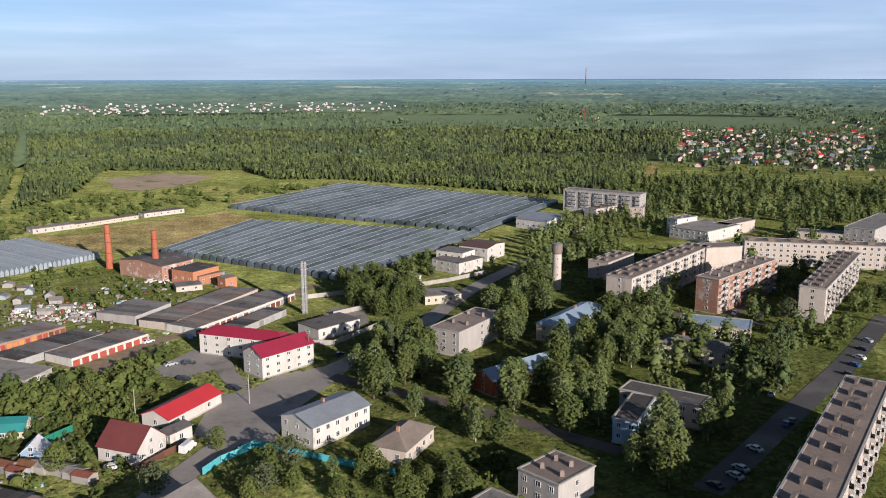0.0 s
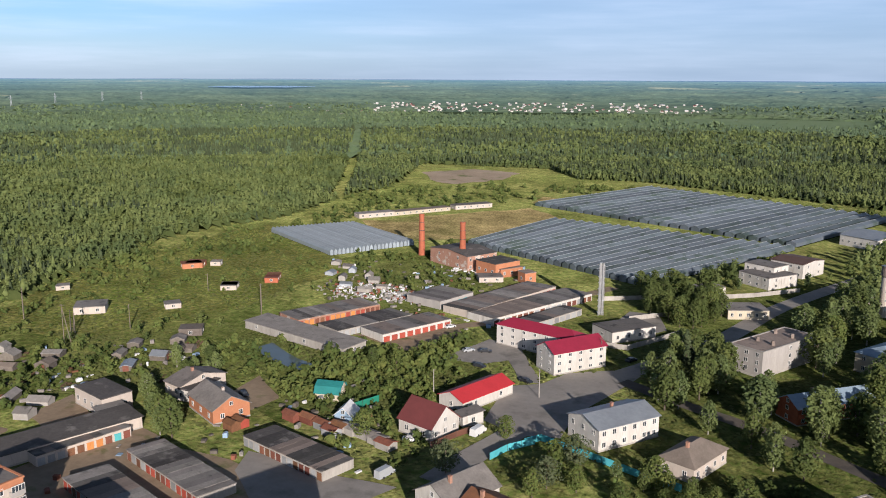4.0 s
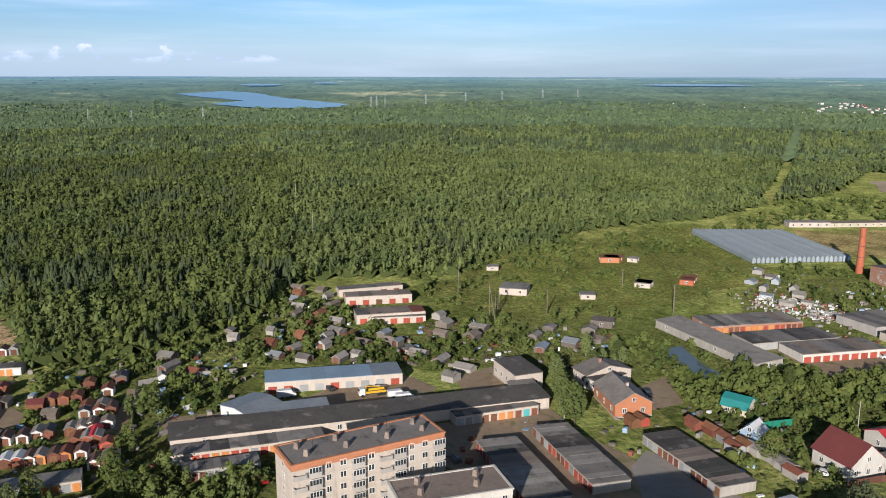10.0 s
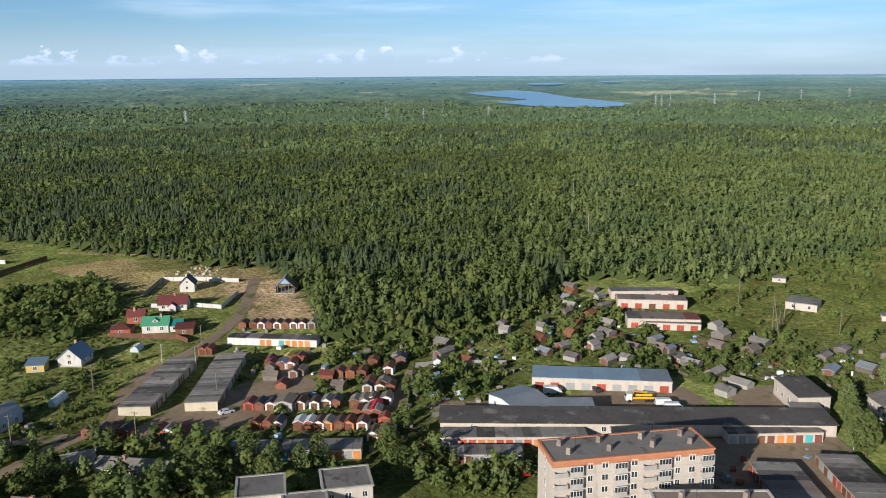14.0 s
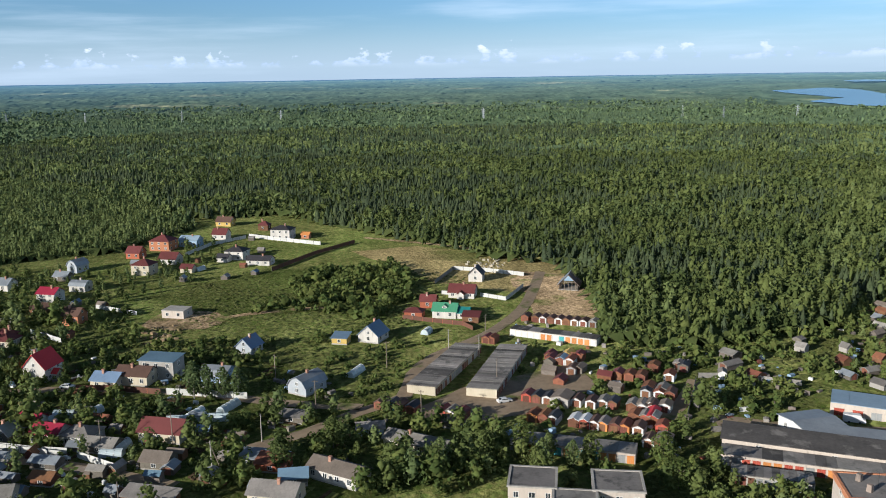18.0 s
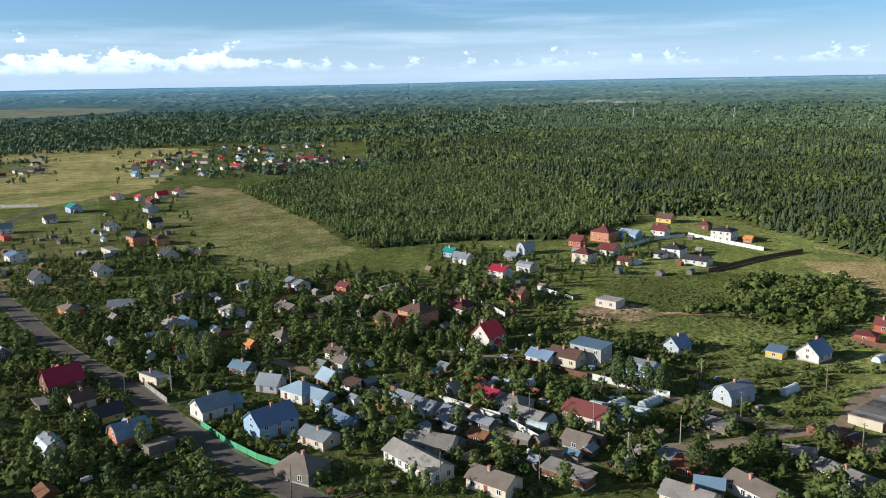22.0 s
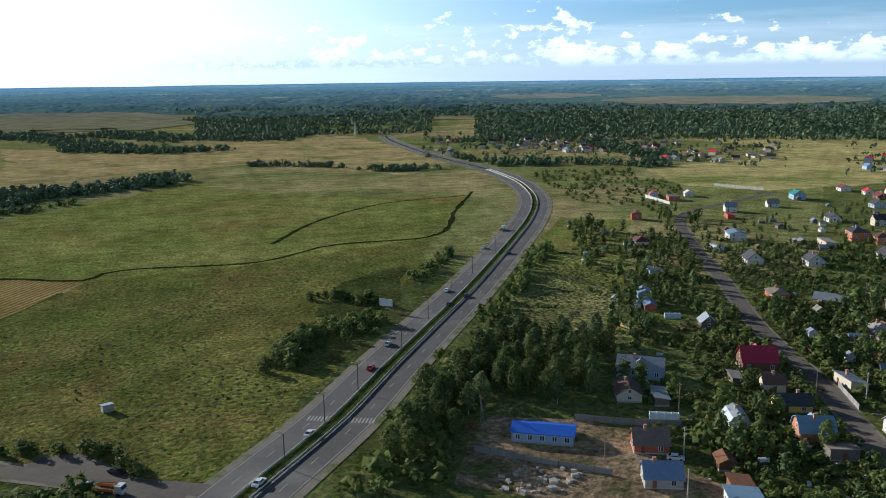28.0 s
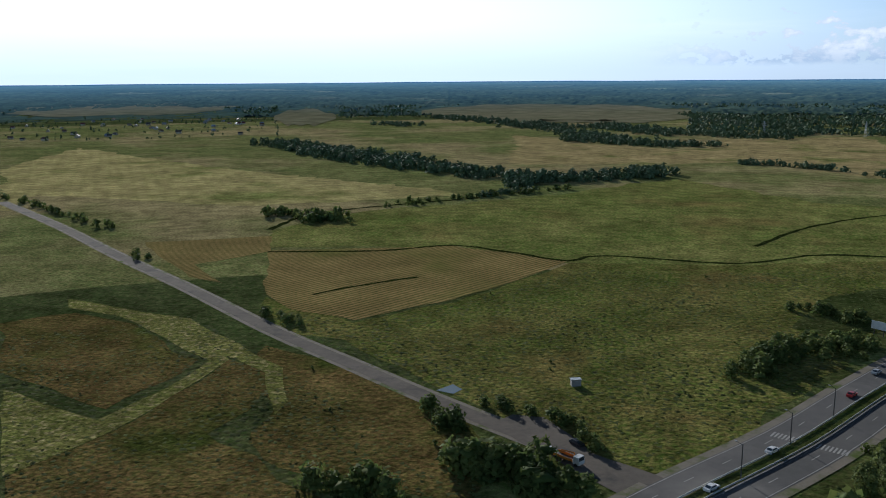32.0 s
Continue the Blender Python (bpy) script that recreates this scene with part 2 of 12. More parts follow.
mk("sand", (0.560, 0.440, 0.320), (0.360, 0.280, 0.190), 0.03, 0.95, bump=0.8, bscale=0.6, vary=0, fine=12, spec=0.1, third=((0.16, 0.19, 0.06), 0.05, 0.55, 0.65))
mk("dirt_road", (0.370, 0.285, 0.195), (0.245, 0.185, 0.125), 0.06, 0.95, bump=0.5, bscale=1.0, vary=0, fine=8, spec=0.1, third=((0.131, 0.148, 0.049), 0.10, 0.56, 0.68))
mk("asphalt", (0.105, 0.100, 0.096), (0.070, 0.068, 0.066), 0.05, 0.88, bump=0.2, bscale=6, vary=0, fine=9, third=((0.15, 0.14, 0.13), 0.03, 0.52, 0.66))
mk("worn_asphalt", (0.175, 0.152, 0.128), (0.110, 0.098, 0.084), 0.05, 1.0, bump=0.3, bscale=4, vary=0, spec=0.05, fine=9, third=((0.085, 0.08, 0.074), 0.09, 0.55, 0.68))
mk("yard_asphalt", (0.340, 0.315, 0.281), (0.252, 0.233, 0.211), 0.06, 0.92, bump=0.3, bscale=4, vary=0, fine=9, third=((0.178, 0.167, 0.148), 0.10, 0.54, 0.70))
mk("gravel", (0.250, 0.220, 0.180), (0.165, 0.150, 0.115), 0.12, 1.0, bump=0.6, bscale=3, vary=0, spec=0.05, fine=9, third=((0.09, 0.12, 0.03), 0.12, 0.52, 0.66))
mk("road_paint", (0.42, 0.41, 0.38), (0.24, 0.23, 0.22), 0.8, 0.7, vary=0)
mk("concrete", (0.46, 0.43, 0.385), (0.30, 0.28, 0.25), 0.25, 0.9, bump=0.2, vary=0.1, streak=0.3)
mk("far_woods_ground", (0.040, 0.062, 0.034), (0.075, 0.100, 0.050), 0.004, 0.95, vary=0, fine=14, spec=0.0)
# foliage
F = dict(rough=0.8, island=True, spec=0.08, soft=0.4)
F2 = dict(rough=0.95, spec=0.0, soft=0.5)
mk("spruce_needles", (0.053, 0.079, 0.036), (0.088, 0.109, 0.048), 0.22, vary=0.16, trans=0.12, third=((0.048, 0.067, 0.034), 0.03, 0.48, 0.62), **dict(F, spec=0.22))
mk("birch_leaves", (0.133, 0.180, 0.061), (0.199, 0.232, 0.079), 0.12, vary=0.16, trans=0.28, third=((0.111, 0.151, 0.056), 0.02, 0.46, 0.60), **dict(F, spec=0.16))
mk("shade_leaves", (0.095, 0.131, 0.041), (0.161, 0.187, 0.057), 0.16, vary=0.15, trans=0.28, third=((0.080, 0.108, 0.035), 0.03, 0.46, 0.60), **F)
mk("willow_leaves", (0.144, 0.163, 0.092), (0.101, 0.130, 0.056), 0.30, vary=0.2, trans=0.32, **F)
mk("bush_leaves", (0.103, 0.144, 0.039), (0.172, 0.200, 0.059), 0.16, vary=0.22, trans=0.30, third=((0.081, 0.111, 0.032), 0.04, 0.48, 0.60), **F)
# darkened so that gaps between the crowns read as shade
mk("shaded_understorey", (0.058, 0.080, 0.026), (0.088, 0.105, 0.036), 0.10, vary=0, **F2)
# distant foliage: greens shifted towards blue, aerial haze put into the base colour
mk("hazed_leaves", (0.092, 0.140, 0.068), (0.125, 0.170, 0.082), 0.008, vary=0.16, **dict(F, spec=0.12))
mk("hazed_spruce", (0.064, 0.102, 0.058), (0.090, 0.128, 0.070), 0.005, vary=0.16, **dict(F, spec=0.12))
mk("grass_tuft", (0.108, 0.144, 0.041), (0.178, 0.182, 0.072), 0.05, vary=0.15, trans=0.4, **dict(F, rough=0.95, spec=0.02))
mk("bark", (0.16, 0.13, 0.10), (0.09, 0.07, 0.05), 1.5, 0.95, vary=0.2)
mk("birch_bark", (0.55, 0.52, 0.47), (0.22, 0.20, 0.17), 1.2, 0.9, vary=0.1)
# walls
mk("white_plaster", (0.64, 0.61, 0.56), (0.48, 0.455, 0.41), 0.35, 0.85, bump=0.1, vary=0.06, streak=0.25, third=((0.36, 0.33, 0.29), 0.5, 0.60, 0.72))
mk("cream_plaster", (0.570, 0.506, 0.386), (0.460, 0.405, 0.304), 0.35, 0.88, bump=0.1, vary=0.07, streak=0.25)
mk("grey_panel", (0.46, 0.43, 0.40), (0.34, 0.32, 0.295), 0.3, 0.9, bump=0.1, vary=0.08, streak=0.25)
mk("pink_panel", (0.52, 0.44, 0.38), (0.40, 0.335, 0.29), 0.3, 0.9, bump=0.1, vary=0.07, streak=0.25)
mk("red_brick", (0.42, 0.135, 0.070), (0.31, 0.095, 0.052), 0.8, 0.9, bump=0.15, bscale=5, vary=0.12)
mk("orange_brick", (0.50, 0.215, 0.110), (0.40, 0.170, 0.088), 0.6, 0.88, bump=0.15, bscale=5, vary=0.10)
mk("dull_brick", (0.42, 0.235, 0.165), (0.33, 0.180, 0.125), 0.5, 0.9, bump=0.15, bscale=5, vary=0.12, third=((0.50, 0.44, 0.38), 0.25, 0.55, 0.62))
mk("silicate_brick", (0.56, 0.49, 0.42), (0.45, 0.39, 0.335), 0.5, 0.9, bump=0.1, vary=0.05, streak=0.3, third=((0.34, 0.29, 0.25), 0.4, 0.60, 0.72))
mk("grey_wood", (0.20, 0.175, 0.145), (0.12, 0.105, 0.088), 0.9, 0.95, bump=0.3, vary=0.22)
mk("brown_wood", (0.20, 0.105, 0.055), (0.13, 0.065, 0.035), 0.9, 0.9, bump=0.3, vary=0.2)
mk("grey_block", (0.38, 0.36, 0.33), (0.30, 0.28, 0.255), 0.5, 0.92, bump=0.15, vary=0.08)
mk("blue_siding", (0.30, 0.42, 0.55), (0.24, 0.34, 0.45), 0.5, 0.7, vary=0.1)
mk("grey_siding", (0.40, 0.43, 0.46), (0.32, 0.345, 0.37), 0.5, 0.6, vary=0.05)
mk("yellow_siding", (0.62, 0.44, 0.13), (0.52, 0.36, 0.10), 0.5, 0.7, vary=0.08)
# roofs
mk("tar_roof", (0.109, 0.099, 0.091), (0.063, 0.058, 0.054), 0.15, 0.9, bump=0.25, bscale=2, vary=0.32, fine=8, third=((0.198, 0.182, 0.165), 0.20, 0.58, 0.70))
mk("felt_roof", (0.245, 0.226, 0.206), (0.152, 0.140, 0.129), 0.12, 0.92, bump=0.2, bscale=2, vary=0.34, fine=9, third=((0.093, 0.087, 0.081), 0.22, 0.56, 0.66))
mk("brown_felt", (0.297, 0.239, 0.198), (0.194, 0.155, 0.131), 0.12, 0.92, bump=0.2, bscale=2, vary=0.18, fine=9, third=((0.117, 0.099, 0.090), 0.20, 0.58, 0.68))
mk("slate_roof", (0.326, 0.300, 0.271), (0.202, 0.185, 0.167), 0.30, 0.92, bump=0.3, bscale=4, vary=0.28, third=((0.130, 0.123, 0.109), 0.25, 0.56, 0.68))
mk("brown_slate", (0.224, 0.185, 0.152), (0.149, 0.123, 0.100), 0.35, 0.92, bump=0.3, bscale=4, vary=0.14)
mk("zinc_roof", (0.334, 0.361, 0.387), (0.238, 0.260, 0.282), 0.15, 0.5, metal=0.3, vary=0.12)
mk("ice_blue_roof", (0.320, 0.416, 0.496), (0.256, 0.336, 0.408), 0.15, 0.5, metal=0.15, vary=0.08)
mk("blue_roof", (0.200, 0.290, 0.400), (0.150, 0.220, 0.310), 0.2, 0.5, metal=0.1, vary=0.22)
mk("bright_blue_roof", (0.035, 0.13, 0.58), (0.03, 0.11, 0.48), 0.2, 0.5, vary=0.05)
mk("red_roof", (0.58, 0.045, 0.050), (0.48, 0.035, 0.040), 0.2, 0.5, vary=0.08)
mk("crimson_roof", (0.34, 0.028, 0.060), (0.27, 0.023, 0.048), 0.2, 0.5, vary=0.06)
mk("maroon_roof", (0.165, 0.048, 0.045), (0.125, 0.038, 0.036), 0.2, 0.6, vary=0.15)
mk("brown_roof", (0.13, 0.075, 0.055), (0.095, 0.055, 0.042), 0.2, 0.7, vary=0.18)
mk("dark_roof", (0.058, 0.055, 0.060), (0.042, 0.040, 0.044), 0.2, 0.6, vary=0.15)
mk("green_roof", (0.09, 0.30, 0.17), (0.07, 0.24, 0.14), 0.2, 0.55, vary=0.1)
mk("teal_roof", (0.03, 0.22, 0.21), (0.025, 0.17, 0.165), 0.2, 0.55, vary=0.1)
mk("rust", (0.26, 0.105, 0.055), (0.15, 0.065, 0.040), 0.7, 0.9, vary=0.25, bump=0.2)
mk("greenhouse_glass", (0.135, 0.165, 0.188), (0.085, 0.106, 0.118), 0.05, 0.5, vary=0.34, fine=14, spec=0.35, third=((0.06, 0.085, 0.07), 0.06, 0.50, 0.64))
mk("pale_glasshouse", (0.350, 0.400, 0.435), (0.270, 0.312, 0.340), 0.08, 0.35, vary=0.14, spec=0.5)
mk("polycarbonate", (0.50, 0.58, 0.60), (0.40, 0.47, 0.48), 0.4, 0.35, vary=0.1, spec=0.5)
# small
mk("window_frame", (0.70, 0.69, 0.66), (0.60, 0.59, 0.56), 1.0, 0.6, vary=0.1)
mk("dark_glass", (0.045, 0.055, 0.065), (0.03, 0.038, 0.045), 0.6, 0.12, vary=0.35, spec=0.6)
mk("red_door", (0.42, 0.085, 0.055), (0.30, 0.065, 0.042), 0.6, 0.75, vary=0.2)
mk("brown_door", (0.20, 0.085, 0.05), (0.14, 0.06, 0.038), 0.6, 0.8, vary=0.3)
mk("grey_door", (0.34, 0.35, 0.35), (0.26, 0.265, 0.265), 0.6, 0.7, vary=0.3)
mk("teal_door", (0.10, 0.42, 0.44), (0.08, 0.34, 0.36), 0.6, 0.7, vary=0.15)
mk("orange_door", (0.62, 0.26, 0.08), (0.50, 0.20, 0.06), 0.6, 0.7, vary=0.15)
mk("white_metal", (0.70, 0.70, 0.69), (0.56, 0.56, 0.55), 0.8, 0.45, vary=0.08)
mk("silver_metal", (0.62, 0.62, 0.61), (0.50, 0.50, 0.49), 0.5, 0.35, metal=0.7, vary=0.05)
mk("dark_metal", (0.09, 0.09, 0.09), (0.06, 0.06, 0.06), 0.8, 0.5, metal=0.4, vary=0.1)
mk("pole_concrete", (0.40, 0.37, 0.33), (0.30, 0.28, 0.25), 0.8, 0.9, vary=0.12)
mk("pole_wood", (0.24, 0.20, 0.155), (0.17, 0.14, 0.11), 0.8, 0.9, vary=0.2)
mk("rubber", (0.03, 0.03, 0.03), (0.02, 0.02, 0.02), 2, 0.8, vary=0)
mk("turquoise_fence", (0.10, 0.46, 0.52), (0.08, 0.38, 0.43), 0.5, 0.7, vary=0.1)
mk("green_fence", (0.09, 0.36, 0.17), (0.07, 0.29, 0.14), 0.5, 0.7, vary=0.1)
mk("brown_fence", (0.155, 0.070, 0.045), (0.11, 0.05, 0.034), 0.5, 0.7, vary=0.1)
mk("pale_fence", (0.60, 0.60, 0.57), (0.48, 0.48, 0.45), 0.5, 0.8, vary=0.08)
mk("grey_fence", (0.30, 0.285, 0.26), (0.21, 0.20, 0.18), 0.5, 0.9, vary=0.12)
mk("teal_fence", (0.02, 0.20, 0.13), (0.018, 0.16, 0.105), 0.5, 0.7, vary=0.1)
for cname, cc3 in (("car_white", (0.72, 0.72, 0.71)), ("car_silver", (0.42, 0.44, 0.45)), ("car_dark", (0.035, 0.038, 0.045)), ("car_red", (0.36, 0.03, 0.03)), ("car_blue", (0.04, 0.09, 0.22)), ("truck_orange", (0.62, 0.22, 0.03)), ("crane_yellow", (0.70, 0.42, 0.03))):
    mk(cname, cc3, tuple(v * 0.85 for v in cc3), 0.5, 0.3, vary=0.04, spec=0.5)
mk("water", (0.110, 0.150, 0.165), (0.090, 0.115, 0.115), 0.02, 0.16, vary=0, spec=0.5, bump=0.04, bscale=0.6)
# distance: low hills that close the view; their blue is haze as emission
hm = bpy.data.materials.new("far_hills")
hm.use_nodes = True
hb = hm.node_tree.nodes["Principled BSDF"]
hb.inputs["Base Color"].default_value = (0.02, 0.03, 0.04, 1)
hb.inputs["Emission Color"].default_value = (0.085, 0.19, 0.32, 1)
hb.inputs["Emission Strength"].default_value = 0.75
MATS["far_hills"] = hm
# far wooded distance: darker and lighter stands, with blue haze as emission growing outward
dm = mk("hazed_distance", (0.052, 0.086, 0.058), (0.120, 0.155, 0.085), 0.0022, 0.95, vary=0, fine=9, spec=0.0, soft=0.5, third=((0.26, 0.26, 0.15), 0.0019, 0.60, 0.66), mottle=((0.03, 0.25), (0.006, 0.2)))


def haze_emission(m, start, colour):
    """Adds blue haze as surface emission, growing from a distance to the horizon."""
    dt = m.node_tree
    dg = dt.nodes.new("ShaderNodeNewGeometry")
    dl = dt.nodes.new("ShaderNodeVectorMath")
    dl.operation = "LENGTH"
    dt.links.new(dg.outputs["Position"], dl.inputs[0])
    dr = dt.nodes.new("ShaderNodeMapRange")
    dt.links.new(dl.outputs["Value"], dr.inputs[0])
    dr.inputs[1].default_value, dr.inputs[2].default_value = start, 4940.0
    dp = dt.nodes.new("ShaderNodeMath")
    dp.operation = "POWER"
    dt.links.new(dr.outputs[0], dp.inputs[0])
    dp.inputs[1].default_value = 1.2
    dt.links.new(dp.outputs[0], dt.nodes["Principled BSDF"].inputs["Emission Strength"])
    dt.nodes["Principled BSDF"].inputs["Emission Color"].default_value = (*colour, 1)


haze_emission(dm, 2000.0, (0.085, 0.180, 0.270))
# far fields carry the same haze glow in their surface
haze_emission(mk("far_field", (0.330, 0.285, 0.165), (0.240, 0.225, 0.120), 0.003, 0.95, vary=0, fine=9, spec=0.0, soft=0.5, mottle=((0.02, 0.2),)), 2250.0, (0.085, 0.180, 0.270))

# ---- helpers for parts ----
MESHES = {}


def gz(r):
    """Height of the land: flat near by, a long gentle rise far out."""
    u = max(r - 2000.0, 0.0)
    return EYE - r * EYE / (r + u * u * 0.00126) if r > 1 else 0.0


def gza(r):
    u = np.maximum(r - 2000.0, 0.0)
    return np.where(u > 0, EYE - r * EYE / np.maximum(r + u * u * 0.00126, 1.0), 0.0)


def mesh_of(bm, name, mat):
    me = bpy.data.meshes.new(name)
    bm.to_mesh(me)
    bm.free()
    for mm in (mat if isinstance(mat, (list, tuple)) else [mat]):
        me.materials.append(MATS[mm])
    return me


def link(name, me, parent, loc=(0, 0, 0), rz=0.0, label="", size=None):
    ob = new(name, me)
    ob.location, ob.rotation_euler = loc, (0, 0, rz)
    if size:
        ob.scale = size
    ob.parent = parent
    if label:
        tagged(ob, label)
    return ob


def part(name, bm, mat, parent, label="", loc=(0, 0, 0), rz=0.0):
    return link(name, mesh_of(bm, name, mat), parent, loc, rz, label)


def thing(name, x, y, rz, label, category, group="", kind="", z=0.0):
    ob = new(name)
    ob.empty_display_size = 0.5
    ob.location, ob.rotation_euler = (x, y, z), (0, 0, radians(rz))
    return tagged(ob, label, category, group, kind)


def box(bm, x0, x1, y0, y1, z0, z1):
    v = [bm.verts.new(p) for p in ((x0, y0, z0), (x1, y0, z0), (x1, y1, z0), (x0, y1, z0), (x0, y0, z1), (x1, y0, z1), (x1, y1, z1), (x0, y1, z1))]
    for f in ((3, 2, 1, 0), (4, 5, 6, 7), (0, 1, 5, 4), (1, 2, 6, 5), (2, 3, 7, 6), (3, 0, 4, 7)):
        bm.faces.new([v[i] for i in f])


def prism(bm, outline, axis0, axis1, along="x"):
    """A closed outline of (a, z) pairs pushed along x or y."""
    def p(s, a, z):
        return (s, a, z) if along == "x" else (a, s, z)
    a = [bm.verts.new(p(axis0, u, z)) for u, z in outline]
    b = [bm.verts.new(p(axis1, u, z)) for u, z in outline]
    n = len(outline)
    bm.faces.new(a)
    bm.faces.new(b[::-1])
    for i in range(n):
        bm.faces.new((a[i], b[i], b[(i + 1) % n], a[(i + 1) % n]))
    bmesh.ops.recalc_face_normals(bm, faces=bm.faces[:])


def tube(bm, r0, r1, z0, z1, n=10, x=0.0, y=0.0):
    a = [bm.verts.new((x + r0 * math.cos(i * 2 * math.pi / n), y + r0 * math.sin(i * 2 * math.pi / n), z0)) for i in range(n)]
    b = [bm.verts.new((x + r1 * math.cos(i * 2 * math.pi / n), y + r1 * math.sin(i * 2 * math.pi / n), z1)) for i in range(n)]
    bm.faces.new(a[::-1])
    bm.faces.new(b)
    for i in range(n):
        bm.faces.new((a[i], a[(i + 1) % n], b[(i + 1) % n], b[i]))


def beam(bm, p, q, r=0.08):
    p, q = Vector(p), Vector(q)
    d = (q - p).normalized()
    u = d.orthogonal().normalized() * r
    w = d.cross(u)
    a = [bm.verts.new(p + s * u + t * w) for s, t in ((1, 1), (-1, 1), (-1, -1), (1, -1))]
    b = [bm.verts.new(q + s * u + t * w) for s, t in ((1, 1), (-1, 1), (-1, -1), (1, -1))]
    bm.faces.new(a[::-1])
    bm.faces.new(b)
    for i in range(4):
        bm.faces.new((a[i], a[(i + 1) % 4], b[(i + 1) % 4], b[i]))


def shared(key, build, mat):
    if key not in MESHES:
        bm = bmesh.new()
        build(bm)
        MESHES[key] = mesh_of(bm, key[0], mat)
    return MESHES[key]


def two_tone(key, build_a, build_b, mats):
    """A shared mesh whose second half carries the second material."""
    if key not in MESHES:
        bm = bmesh.new()
        build_a(bm)
        bm.faces.ensure_lookup_table()
        k = len(bm.faces)
        build_b(bm)
        for i, f in enumerate(bm.faces):
            f.material_index = int(i >= k)
        MESHES[key] = mesh_of(bm, key[0], mats)
    return MESHES[key]


def window(parent, loc, rz, w, h, bars=1):
    """A framed window with its pane, set against a wall; its face looks along local -y."""
    def build(bm):
        t = 0.11
        xs = [-w / 2] + [q for i in range(bars + 1) for q in (-w / 2 + i * (w - t) / (bars + 1) + t, -w / 2 + (i + 1) * (w - t) / (bars + 1))] + [w / 2]
        zs = [0, t, h - t, h]
        g = [[bm.verts.new((x, -0.08, z)) for z in zs] for x in xs]
        back = [bm.verts.new(p) for p in ((-w / 2, 0.04, 0), (w / 2, 0.04, 0), (w / 2, 0.04, h), (-w / 2, 0.04, h))]
        for i in range(len(xs) - 1):
            for k in range(3):
                c = (g[i][k], g[i + 1][k], g[i + 1][k + 1], g[i][k + 1])
                if k == 1 and i % 2 == 1:
                    d = [bm.verts.new((v.co.x, -0.03, v.co.z)) for v in c]
                    for q in range(4):
                        bm.faces.new((c[q], c[(q + 1) % 4], d[(q + 1) % 4], d[q]))
                    bm.faces.new(d).material_index = 1
                else:
                    bm.faces.new(c)
        bm.faces.new([row[0] for row in g][::-1] + [back[0], back[1]])
        bm.faces.new([row[3] for row in g] + [back[2], back[3]])
        bm.faces.new(g[0] + [back[3], back[0]])
        bm.faces.new(g[-1][::-1] + [back[1], back[2]])
    key = ("window", w, h, bars)
    if key not in MESHES:
        bm = bmesh.new()
        build(bm)
        MESHES[key] = mesh_of(bm, "window", ("window_frame", "dark_glass"))
    return link("window", MESHES[key], parent, loc, rz)


FOOT = []     # footprints kept clear of trees: x, y, half length, half width, turn


def keep_clear(x, y, L, W, rz, pad=0.0):
    FOOT.append((x, y, L / 2 + pad, W / 2 + pad, radians(rz)))


WORDS = {"white_plaster": "white plastered", "cream_plaster": "cream plastered", "grey_panel": "grey panel", "pink_panel": "pinkish panel", "red_brick": "red brick", "orange_brick": "orange brick",
         "silicate_brick": "pale brick", "grey_wood": "weathered grey timber", "brown_wood": "brown timber", "grey_block": "grey block", "blue_siding": "pale blue sided", "grey_siding": "grey sided",
         "yellow_siding": "yellow sided", "concrete": "concrete", "rust": "rusty metal", "white_metal": "white metal", "zinc_roof": "grey metal", "ice_blue_roof": "pale blue metal", "blue_roof": "blue metal",
         "bright_blue_roof": "bright blue metal", "red_roof": "bright red metal", "crimson_roof": "crimson metal", "maroon_roof": "maroon metal", "brown_roof": "brown tiled", "dark_roof": "dark",
         "green_roof": "green metal", "teal_roof": "teal", "slate_roof": "grey slate", "brown_slate": "brown slate", "tar_roof": "black tarred", "felt_roof": "grey felt", "brown_felt": "brown felt", "teal_door": "teal metal",
         "orange_door": "orange metal", "red_door": "red metal", "brown_door": "brown metal", "grey_door": "grey metal"}


